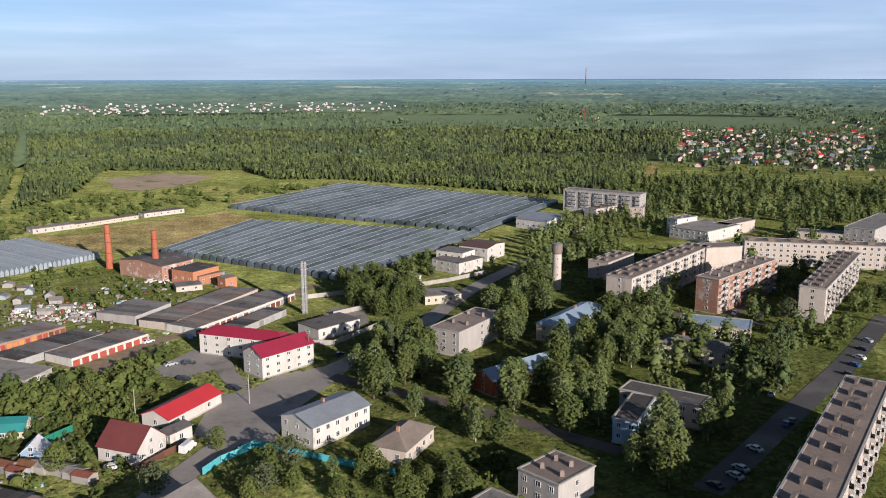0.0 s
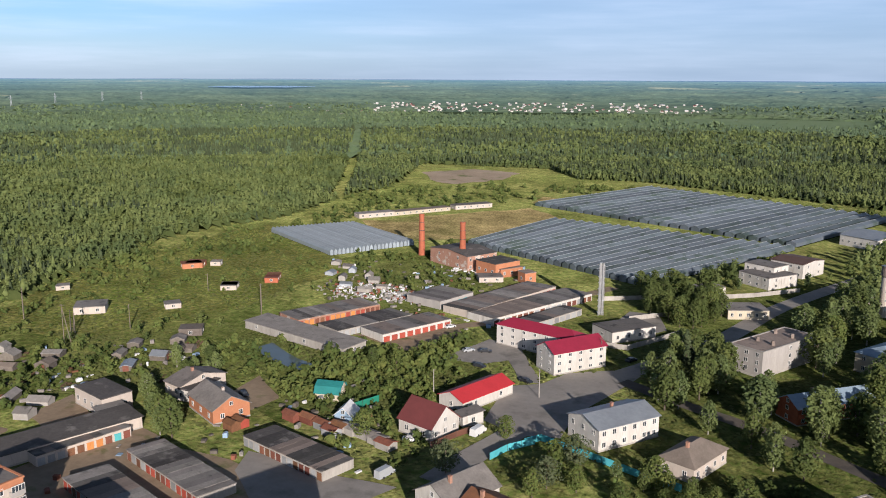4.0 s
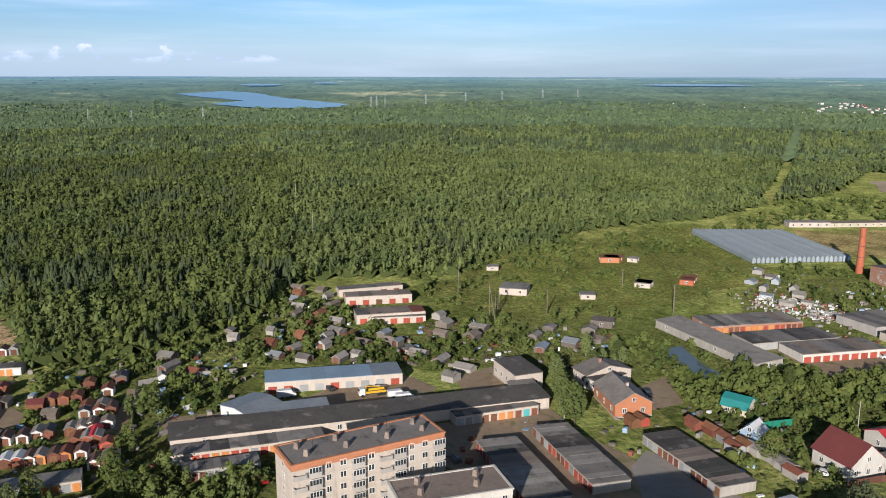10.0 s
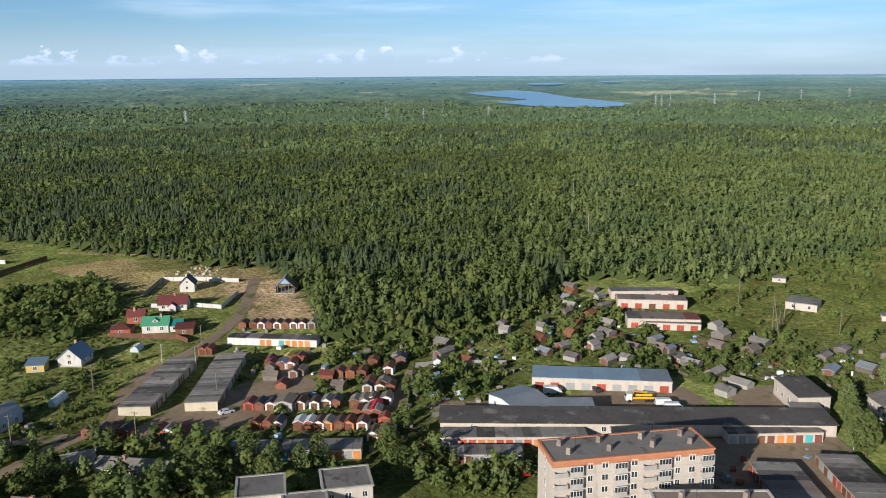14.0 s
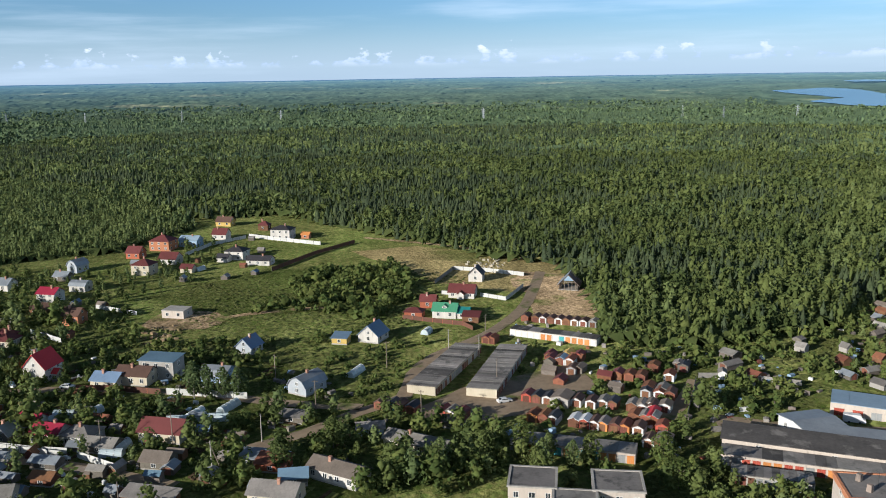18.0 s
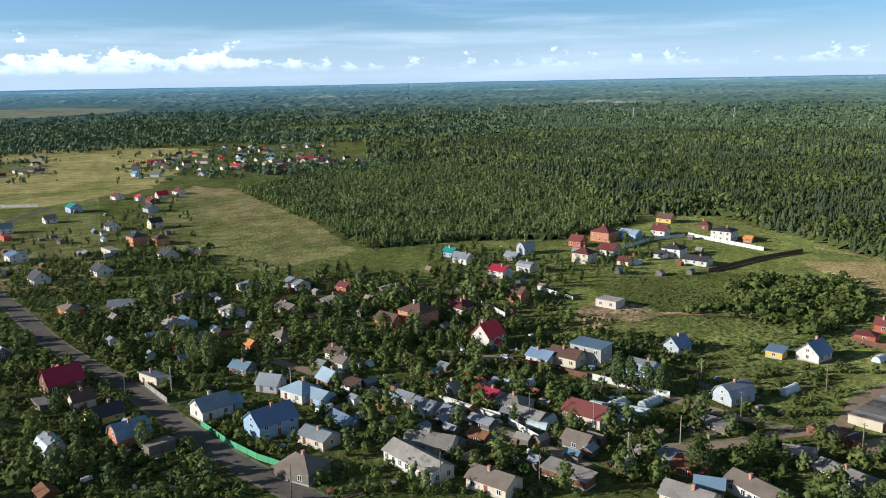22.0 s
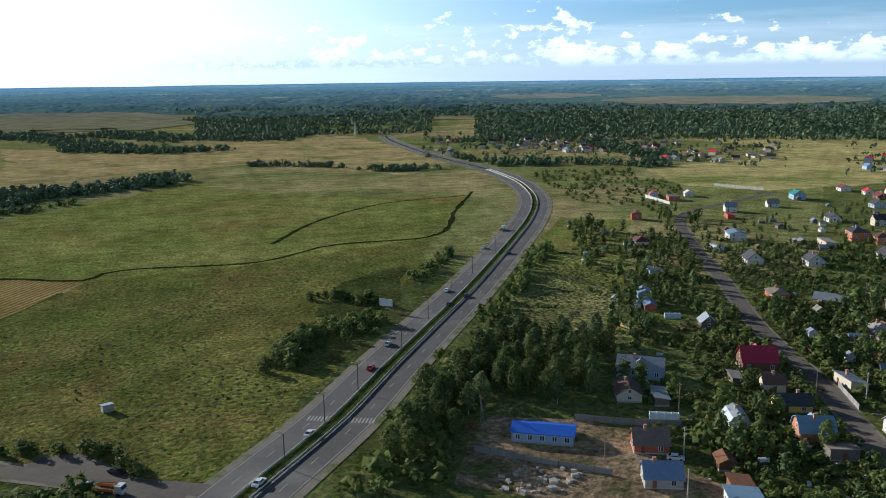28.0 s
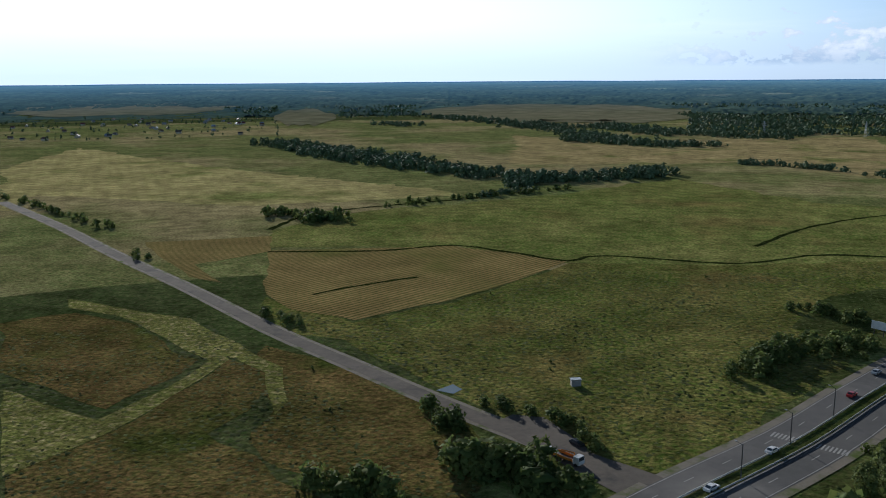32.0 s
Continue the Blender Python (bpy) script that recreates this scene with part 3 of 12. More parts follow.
def roof_parts(top, kind, L, W, h, rh, mat, over=0.45):
    """Roof of a house on walls of height h, ridge along local x."""
    t = 0.16
    bm = bmesh.new()
    if kind == "gable":
        s = rh / (W / 2)
        for sy in (-1, 1):
            y1, z1 = sy * (W / 2 + over), h - over * s
            prism(bm, [(0, h + rh), (y1, z1), (y1, z1 + t), (0, h + rh + t * 1.3)], -L / 2 - over, L / 2 + over)
    elif kind == "gambrel":
        k = W * 0.34
        for sy in (-1, 1):
            prism(bm, [(0, h + rh), (sy * k, h + rh * 0.62), (sy * (W / 2 + 0.2), h - 0.1), (sy * (W / 2 + 0.35), h), (sy * (k + 0.12), h + rh * 0.62 + t), (0, h + rh + t)], -L / 2 - over, L / 2 + over)
    elif kind == "hip":
        a, b, c = L / 2 + over, W / 2 + over, max(L / 2 - W / 2, 0.15)
        for dz in (0.0,):
            lo = [bm.verts.new(p) for p in ((-a, -b, h - 0.1), (a, -b, h - 0.1), (a, b, h - 0.1), (-a, b, h - 0.1))]
            up = [bm.verts.new(p) for p in ((-a, -b, h + 0.06), (a, -b, h + 0.06), (a, b, h + 0.06), (-a, b, h + 0.06))]
            r0, r1 = bm.verts.new((-c, 0, h + rh)), bm.verts.new((c, 0, h + rh))
            bm.faces.new(lo[::-1])
            for i in range(4):
                bm.faces.new((lo[i], lo[(i + 1) % 4], up[(i + 1) % 4], up[i]))
            bm.faces.new((up[0], up[1], r1, r0))
            bm.faces.new((up[2], up[3], r0, r1))
            bm.faces.new((up[1], up[2], r1))
            bm.faces.new((up[3], up[0], r0))
    elif kind == "shed":
        prism(bm, [(-W / 2 - over, h - 0.02), (W / 2 + over, h + rh), (W / 2 + over, h + rh + t), (-W / 2 - over, h - 0.02 + t)], -L / 2 - over, L / 2 + over)
    else:
        box(bm, -L / 2 - 0.12, L / 2 + 0.12, -W / 2 - 0.12, W / 2 + 0.12, h, h + 0.28)
    return part("roof", bm, mat, top)


def body(top, kind, L, W, h, rh, wall):
    bm = bmesh.new()
    if kind in ("gable", "gambrel"):
        k = W * 0.34
        o = [(-W / 2, 0), (W / 2, 0), (W / 2, h), (0, h + rh), (-W / 2, h)] if kind == "gable" else [(-W / 2, 0), (W / 2, 0), (W / 2, h), (k, h + rh * 0.62), (0, h + rh), (-k, h + rh * 0.62), (-W / 2, h)]
        prism(bm, o, -L / 2, L / 2)
    elif kind == "shed":
        prism(bm, [(-W / 2, 0), (W / 2, 0), (W / 2, h + rh), (-W / 2, h)], -L / 2, L / 2)
    else:
        box(bm, -L / 2, L / 2, -W / 2, W / 2, 0, h)
    return part("wall", bm, wall, top)


def house(x, y, rz, L, W, h, rh, kind, roof, wall, floors=1, chimney="dull_brick", plinth=True, wins=None, porch=False, dormer=False, name="house", where="among gardens", cat="house", label=""):
    text = label or f"{WORDS.get(wall, wall)} {name.replace('_', ' ')} with {WORDS.get(roof, roof)} roof {where}"
    top = thing(name, x, y, rz, text if len(text.split()) < 13 else text.replace(" " + where, ""), cat)
    keep_clear(x, y, L, W, rz)
    body(top, kind, L, W, h, rh, wall)
    roof_parts(top, kind, L, W, h, rh, roof)
    rnd = random.Random(int(x * 31 + y * 17))
    if plinth and math.hypot(x, y) < 320:
        bm = bmesh.new()
        box(bm, -L / 2 - 0.08, L / 2 + 0.08, -W / 2 - 0.08, W / 2 + 0.08, -0.3, 0.45)
        part("plinth", bm, "concrete", top)
    fh = h / floors
    nx, ny = wins if wins else ((max(1, int(L / 3.6)), 1 if W < 9 else 2) if cat == 'house' and name not in ('barn', 'outbuilding', 'lean_to') else (1, 0))
    far = math.hypot(x, y) > 300
    turn = radians(rz)
    fy = (x * -math.sin(turn) + y * math.cos(turn)) / math.hypot(x, y)
    fx = (x * math.cos(turn) + y * math.sin(turn)) / math.hypot(x, y)
    for f in range(floors):
        z = f * fh + max(0.75, fh * 0.32)
        hh = min(1.5, fh * 0.5)
        for i in range(nx):
            c = -L / 2 + L * (i + 0.5) / nx
            if not (far and fy < -0.15):
                window(top, (c, -W / 2, z), 0, 1.3, round(hh, 1))
            if not (f == 0 and i == nx // 2) and not (far and fy > 0.15):
                window(top, (c, W / 2, z), math.pi, 1.3, round(hh, 1))
        for i in range(ny):
            c = -W / 2 + W * (i + 0.5) / ny
            if not (far and fx < -0.15):
                window(top, (-L / 2, c, z), -math.pi / 2, 1.2, round(hh, 1))
            if not (far and fx > 0.15):
                window(top, (L / 2, c, z), math.pi / 2, 1.2, round(hh, 1))
    if kind in ("gable", "gambrel") and rh > 2.0:
        for s in (-1, 1):
            if far and fx * s > 0.15:
                continue
            window(top, (s * L / 2, 0, h + 0.35), s * math.pi / 2, 1.1, 1.2)
    link("door", shared(("door", 1.0, 2.1), lambda bm: box(bm, -0.5, 0.5, -0.08, 0.05, 0, 2.1), "brown_door"), top, (-L / 2 + L * (nx // 2 + 0.5) / nx, W / 2, 0.2), math.pi)
    if chimney:
        bm = bmesh.new()
        cx, cy = L * rnd.uniform(-0.25, 0.25), W * rnd.uniform(-0.12, 0.12)
        box(bm, cx - 0.35, cx + 0.35, cy - 0.35, cy + 0.35, h + 0.2, h + (rh if kind != "flat" else 0) + 0.9)
        box(bm, cx - 0.42, cx + 0.42, cy - 0.42, cy + 0.42, h + (rh if kind != "flat" else 0) + 0.9, h + (rh if kind != "flat" else 0) + 1.05)
        part("chimney", bm, chimney, top)
    if porch:
        bm = bmesh.new()
        prism(bm, [(-1.5, 0), (1.5, 0), (1.5, 2.3), (0, 3.4), (-1.5, 2.3)], -W / 2 - 2.0, -W / 2 + 0.1, "y")
        part("porch", bm, wall, top)
        bm = bmesh.new()
        for s in (-1, 1):
            prism(bm, [(0, 3.45), (s * 1.9, 2.1), (s * 1.9, 2.25), (0, 3.6)], -W / 2 - 2.3, -W / 2 + 0.3, "y")
        part("porch_roof", bm, roof, top)
    if dormer and kind in ("gable", "gambrel", "hip"):
        bm = bmesh.new()
        prism(bm, [(-1.0, h + rh * 0.3), (1.0, h + rh * 0.3), (1.0, h + rh * 0.62), (0, h + rh * 0.9), (-1.0, h + rh * 0.62)], -W * 0.36, 0, "y")
        d = part("dormer", bm, wall, top)
        window(d, (0, -W * 0.36, h + rh * 0.34), 0, 1.1, 0.9)
        bm = bmesh.new()
        for s in (-1, 1):
            prism(bm, [(0, h + rh * 0.92), (s * 1.3, h + rh * 0.56), (s * 1.3, h + rh * 0.6), (0, h + rh * 0.98)], -W * 0.36 - 0.3, 0.1, "y")
        part("dormer_roof", bm, roof, d)
    return top


def apartment(x, y, rz, L, W, floors, wall, roofm="brown_felt", fh=2.8, balcony=(), vents="brick", label="", end_wins=1, accent=None, z0=0.9, name="apartment_block", stack=True):
    """Flat-roofed block: walls, plinth, parapet, joints, windows each, balconies, roof vents. Long faces look along local y."""
    h = z0 + floors * fh
    top = thing(name, x, y, rz, label, "building")
    keep_clear(x, y, L, W, rz, 2.0)
    bm = bmesh.new()
    box(bm, -L / 2, L / 2, -W / 2, W / 2, 0, h + 0.3)
    part("wall", bm, wall, top)
    bm = bmesh.new()
    box(bm, -L / 2 - 0.1, L / 2 + 0.1, -W / 2 - 0.1, W / 2 + 0.1, -0.3, z0 * 0.8)
    part("plinth", bm, "concrete", top)
    bm = bmesh.new()
    box(bm, -L / 2 + 0.3, L / 2 - 0.3, -W / 2 + 0.3, W / 2 - 0.3, h + 0.3, h + 0.45)
    part("roof", bm, roofm, top)
    bm = bmesh.new()
    for a in ((-L / 2 - 0.25, L / 2 + 0.25, -W / 2 - 0.25, -W / 2 + 0.3), (-L / 2 - 0.25, L / 2 + 0.25, W / 2 - 0.3, W / 2 + 0.25), (-L / 2 - 0.25, -L / 2 + 0.3, -W / 2 + 0.3, W / 2 - 0.3), (L / 2 - 0.3, L / 2 + 0.25, -W / 2 + 0.3, W / 2 - 0.3)):
        box(bm, *a, h + 0.25, h + 0.62)
    part("parapet", bm, accent or "concrete", top)
    if accent:
        bm = bmesh.new()
        box(bm, -L / 2 - 0.06, L / 2 + 0.06, -W / 2 - 0.06, W / 2 + 0.06, h - 0.9, h + 0.24)
        part("cornice", bm, accent, top)
    bm = bmesh.new()   # panel joints
    for f in range(1, floors):
        z = z0 + f * fh
        for sy in (-1, 1):
            box(bm, -L / 2, L / 2, sy * W / 2 - 0.012, sy * W / 2 + 0.012, z - 0.03, z + 0.03)
        for sx in (-1, 1):
            box(bm, sx * L / 2 - 0.012, sx * L / 2 + 0.012, -W / 2, W / 2, z - 0.03, z + 0.03)
    part("floor_joint", bm, "concrete", top)
    bay = 3.2
    n = max(2, int(L / bay))
    far = math.hypot(x, y) > 260
    turn = radians(rz)
    fy = (x * -math.sin(turn) + y * math.cos(turn)) / math.hypot(x, y)
    for f in range(floors):
        z = z0 + f * fh + 0.85
        for i in range(n):
            c = -L / 2 + L * (i + 0.5) / n
            for sy in (-1, 1):
                entrance = sy > 0 and i % 6 == 2
                if far and fy * sy > 0.2:
                    continue
                if (sy, i % 6) in balcony and f > 0 and not entrance:
                    b = link("balcony", shared(("balcony", 2.8), lambda bm: (box(bm, -1.4, 1.4, -1.1, 0, 0, 0.14), box(bm, -1.4, 1.4, -1.1, -1.04, 0.14, 1.05), box(bm, -1.4, -1.34, -1.04, 0, 0.14, 1.05), box(bm, 1.34, 1.4, -1.04, 0, 0.14, 1.05)), "grey_panel"), top, (c, sy * W / 2, z - 0.85), 0 if sy < 0 else math.pi)
                    if (i * 7 + f * 3) % 3:
                        link("balcony_glazing", two_tone(("balcony_glazing", 2.8), lambda bm: (box(bm, -1.4, 1.4, -1.1, -1.0, 2.2, 2.35), [box(bm, -1.42 + k * 0.68, -1.34 + k * 0.68, -1.1, -1.04, 1.05, 2.2) for k in range(5)]), lambda bm: [box(bm, -1.36 + k * 0.68, -1.36 + k * 0.68 + 0.6, -1.08, -1.05, 1.06, 2.2) for k in range(4)], ("window_frame", "dark_glass")), b)
                else:
                    window(top, (c, sy * W / 2, z), 0 if sy < 0 else math.pi, 1.5 if i % 2 else 1.2, 1.45)
        for sx in (-1, 1):
            for i in range(end_wins):
                c = -W / 2 + W * (i + 0.5) / end_wins
                window(top, (sx * L / 2, c, z), sx * math.pi / 2, 1.3, 1.45)
    for i in range(2, n, 6):
        c = -L / 2 + L * (i + 0.5) / n
        link("entrance", shared(("entrance", 1.4), lambda bm: (box(bm, -0.7, 0.7, -0.1, 0.05, 0.1, 2.2), box(bm, -1.3, 1.3, -1.3, 0, 2.4, 2.55)), "brown_door"), top, (c, W / 2, 0), math.pi)
    rnd = random.Random(int(abs(x) * 13 + L))
    k = max(2, int(L / 9))
    for i in range(k):
        c = -L / 2 + L * (i + 0.5) / k
        for sy in (-0.2, 0.2):
            if vents == "brick":
                v = link("roof_vent", shared(("vent_stack", 3), lambda bm: (box(bm, -1.7, 1.7, -0.35, 0.35, 0, 0.95), box(bm, -1.8, 1.8, -0.45, 0.45, 0.95, 1.07)), "brown_slate"), top, (c + rnd.uniform(-1, 1), sy * W, h + 0.45))
            elif vents == "box":
                v = link("roof_vent", shared(("vent_box", 3), lambda bm: tube(bm, 0.75, 0.62, 0, 1.5, 4), "brown_felt"), top, (c + rnd.uniform(-1, 1), sy * W, h + 0.45))
        if i % 2 == 0 and vents:
            def antenna(bm):
                beam(bm, (0, 0, 0), (0, 0, 3.2), 0.03)
                beam(bm, (-0.6, 0, 3.0), (0.6, 0, 3.0), 0.02)
                beam(bm, (-0.4, 0, 2.6), (0.4, 0, 2.6), 0.02)
            link("antenna", shared(("antenna", 1), antenna, "dark_metal"), top, (c + 2, rnd.uniform(-0.1, 0.1) * W, h + 0.45), rnd.uniform(0, 3))
    return top


def garage_row(x, y, rz, L, W, h, n, wall, roofs, doors, side=-1, label="", ends=True):
    """A row of n lock-ups: common wall, one roof sheet and one door to each bay. Doors on local side -y or +y."""
    top = thing("garage_row", x, y, rz, label or f"long row of {WORDS.get(wall, wall)} garages with patched roofs", "garage row")
    keep_clear(x, y, L, W, rz, 1.0)
    bm = bmesh.new()
    wallbm = bm
    prism(bm, [(-W / 2, 0), (W / 2, 0), (W / 2, h + (0.3 if side > 0 else 0.0) * 0.9), (-W / 2, h + (0.0 if side > 0 else 0.3) * 0.9)][::1], -L / 2, L / 2)
    rnd = random.Random(int(abs(x * 7) + abs(y)))
    b = L / n
    run, cur = 0, rnd.choice(roofs)
    for i in range(n):
        if run == 0:
            run, cur = rnd.choice((1, 1, 2, 3)), rnd.choice(roofs)
        run -= 1
        up = rnd.uniform(0.0, 0.09)
        bm = bmesh.new()
        t = 0.18
        o = 0.25
        z0, z1 = h - 0.02 + up + (0.35 if side > 0 else 0.0), h - 0.02 + up + (0.0 if side > 0 else 0.35)
        prism(bm, [(-W / 2 - o, z1), (W / 2 + o, z0), (W / 2 + o, z0 + t), (-W / 2 - o, z1 + t)], -L / 2 + i * b + 0.01, -L / 2 + (i + 1) * b - 0.01)
        part("roof_sheet", bm, cur, top)
        dm = rnd.choice(doors)
        dw = min(2.6, b * 0.74)
        link("garage_door", shared(("garage_door", round(dw, 1), dm), lambda bm: (box(bm, -dw / 2, -0.02, -0.07, 0.03, 0, 1.95), box(bm, 0.02, dw / 2, -0.07, 0.03, 0, 1.95), box(bm, -dw / 2 - 0.1, dw / 2 + 0.1, -0.05, 0.03, 1.97, 2.07)), dm), top, (-L / 2 + (i + 0.5) * b, side * W / 2, 0.05), 0 if side < 0 else math.pi)
    part("wall", wallbm, wall, top)
    return top


def shed(x, y, rz, L, W, h, roof, wall, kind="gable", rh=0.9, name="shed", label="", door="brown_door", z=0.0):
    top = thing(name, x, y, rz, label or f"small {WORDS.get(wall, wall)} {name.replace('_', ' ')} with {WORDS.get(roof, roof)} roof", "shed", z=z)
    keep_clear(x, y, L, W, rz, 0.5)
    body(top, kind, L, W, h, rh, wall)
    roof_parts(top, kind, L, W, h, rh, roof, 0.2)
    if door and (math.hypot(x, y) < 300 or name == "metal_garage"):
        link("door", shared(("shed_door", door), lambda bm: (box(bm, -0.95, -0.02, -0.06, 0.03, 0, 1.9), box(bm, 0.02, 0.95, -0.06, 0.03, 0, 1.9)), door), top, (-L / 2, 0, 0.05), -math.pi / 2)
    return top


def hothouse(x, y, rz, L, W=3.0):
    """Arched garden greenhouse."""
    top = thing("garden_greenhouse", x, y, rz, "arched clear polycarbonate garden greenhouse on a vegetable plot", "greenhouse", "garden greenhouses")
    keep_clear(x, y, L, W, rz, 0.4)
    def cover(bm):
        o = [(W / 2 * math.cos(a), 2.0 * math.sin(a)) for a in (k * math.pi / 8 for k in range(9))]
        prism(bm, o, -L / 2, L / 2)
    link("cover", shared(("cover", L, W), cover, "polycarbonate"), top)
    def ribs(bm):
        for i in range(int(L / 2) + 1):
            s = -L / 2 + i * 2
            for k in range(8):
                a, b = k * math.pi / 8, (k + 1) * math.pi / 8
                beam(bm, (s, (W / 2 + 0.03) * math.cos(a), 2.03 * math.sin(a)), (s, (W / 2 + 0.03) * math.cos(b), 2.03 * math.sin(b)), 0.04)
    link("rib", shared(("rib", L, W), ribs, "white_metal"), top)
    return top


def fence(pts, h, mat, label, post="dark_metal", step=5.0, name="fence"):
    """Fence along a line of points: one panel and one post to each bay."""
    top = thing(name, 0, 0, 0, label, "fence")
    for (x0, y0), (x1, y1) in zip(pts, pts[1:]):
        d = math.hypot(x1 - x0, y1 - y0)
        n = max(1, round(d / step))
        if n > 40:
            n = 40
        a = math.atan2(y1 - y0, x1 - x0)
        b = d / n
        key = round(b, 1)
        for i in range(n):
            cx, cy = x0 + (x1 - x0) * (i + 0.5) / n, y0 + (y1 - y0) * (i + 0.5) / n
            link("panel", shared(("fence_panel", key, h, mat), lambda bm: box(bm, -key / 2 - 0.03, key / 2 + 0.03, -0.03, 0.03, 0.08, h), mat), top, (cx, cy, 0), a)
            link("post", shared(("fence_post", h, post), lambda bm: box(bm, -0.06, 0.06, -0.06, 0.06, -0.2, h + 0.1), post), top, (x0 + (x1 - x0) * i / n, y0 + (y1 - y0) * i / n, 0), a)
    return top


def pole(x, y, rz=0.0, h=9.0, mat="pole_wood", arms=1, strut=False, lamp=False, name="utility_pole"):
    top = thing(name, x, y, rz, "street lamp on a tall post beside the road" if lamp else "wooden utility pole with cross-arm and insulators", "lamp" if lamp else "pole", "poles along the lanes")
    link("post", shared(("post", h, mat), lambda bm: tube(bm, 0.17, 0.11, -0.3, h, 8), mat), top)
    if lamp:
        link("arm", shared(("lamp_arm", h), lambda bm: beam(bm, (0, 0, h - 0.2), (1.6, 0, h + 0.3), 0.05), "dark_metal"), top)
        link("lantern", shared(("lantern", h), lambda bm: box(bm, 1.4, 2.1, -0.15, 0.15, h + 0.24, h + 0.4), "silver_metal"), top)
    else:
        for i in range(arms):
            link("cross_arm", shared(("cross_arm", h, i), lambda bm: (beam(bm, (-0.9, 0.1, h - 0.5 - i * 0.8), (0.9, 0.1, h - 0.5 - i * 0.8), 0.06), [tube(bm, 0.05, 0.05, h - 0.45 - i * 0.8, h - 0.25 - i * 0.8, 6, sx, 0.1) for sx in (-0.8, 0, 0.8)]), "pole_wood"), top)
    if strut:
        link("strut", shared(("strut", h), lambda bm: beam(bm, (2.6, 0, -0.2), (0.1, 0, h - 1.5), 0.11), mat), top)
    return top


def car(x, y, rz, paint="car_white", kind="car", z=0.0):
    top = thing(kind, x, y, rz, f"{paint.split('_')[1]} {'van' if kind == 'van' else 'passenger car'} parked on the ground" if z == 0 else f"{paint.split('_')[1]} passenger car on the highway", "car", z=z)
    L, W, H = (4.4, 1.75, 1.45) if kind == "car" else (5.6, 2.0, 2.4)
    def bodywork(bm):
        if kind == "car":
            o = [(-2.2, 0.3), (2.2, 0.3), (2.2, 0.75), (1.15, 0.92), (0.55, 1.4), (-1.05, 1.45), (-1.75, 1.0), (-2.2, 0.9)]
        else:
            o = [(-2.8, 0.35), (2.8, 0.35), (2.8, 1.1), (2.2, 1.3), (1.6, 2.2), (1.3, 2.4), (-2.8, 2.4)]
        v0 = [bm.verts.new((a, -W / 2 + (0.16 if b > 1.2 else 0), b)) for a, b in o]
        v1 = [bm.verts.new((a, W / 2 - (0.16 if b > 1.2 else 0), b)) for a, b in o]
        bm.faces.new(v0)
        bm.faces.new(v1[::-1])
        for i in range(len(o)):
            bm.faces.new((v0[i], v1[i], v1[(i + 1) % len(o)], v0[(i + 1) % len(o)]))
        bmesh.ops.recalc_face_normals(bm, faces=bm.faces[:])
    link("body", shared(("body", kind, paint), bodywork, paint), top)
    if kind == "car":
        link("windscreen", shared(("windscreen", kind), lambda bm: prism(bm, [(0.62, 1.36), (1.12, 0.96), (1.16, 0.98), (0.66, 1.39)], -0.66, 0.66, "y"), "dark_glass"), top)
        link("rear_window", shared(("rear_window", kind), lambda bm: prism(bm, [(-1.12, 1.41), (-1.70, 1.04), (-1.73, 1.07), (-1.15, 1.44)], -0.62, 0.62, "y"), "dark_glass"), top)
        for sy in (-1, 1):
            link("side_window", shared(("side_window", sy), lambda bm: prism(bm, [(-1.45, 1.02), (0.95, 1.0), (0.5, 1.34), (-1.0, 1.37)], sy * 0.84 - 0.012, sy * 0.84 + 0.012, "y"), "dark_glass"), top)
    else:
        link("windscreen", shared(("windscreen", kind), lambda bm: prism(bm, [(1.68, 2.12), (2.22, 1.36), (2.26, 1.38), (1.72, 2.15)], -0.8, 0.8, "y"), "dark_glass"), top)
    for sx in (-1.35, 1.35):
        for sy in (-1, 1):
            def wheel(bm):
                n = 10
                a = [bm.verts.new((0.33 * math.cos(k * 2 * math.pi / n), -0.1, 0.33 + 0.33 * math.sin(k * 2 * math.pi / n))) for k in range(n)]
                b = [bm.verts.new((0.33 * math.cos(k * 2 * math.pi / n), 0.1, 0.33 + 0.33 * math.sin(k * 2 * math.pi / n))) for k in range(n)]
                bm.faces.new(a)
                bm.faces.new(b[::-1])
                for k in range(n):
                    bm.faces.new((a[k], b[k], b[(k + 1) % n], a[(k + 1) % n]))
            link("wheel", shared(("wheel", 1), wheel, "rubber"), top, (sx, sy * W / 2 * 0.95, 0))
    return top


# ---- flat covers: roads, yards, fields ----
def spline(pts, step=8.0):
    out = []
    p = [Vector((*q, 0)) for q in pts]
    p = [p[0] * 2 - p[1]] + p + [p[-1] * 2 - p[-2]]
    for i in range(1, len(p) - 2):
        n = max(2, min(40, int((p[i + 1] - p[i]).length / step)))
        for k in range(n):
            t = k / n
            a, b, c, d = p[i - 1], p[i], p[i + 1], p[i + 2]
            out.append(0.5 * ((2 * b) + (c - a) * t + (2 * a - 5 * b + 4 * c - d) * t * t + (3 * b - a - 3 * c + d) * t ** 3))
    out.append(p[-2])
    return out


ROADS = []


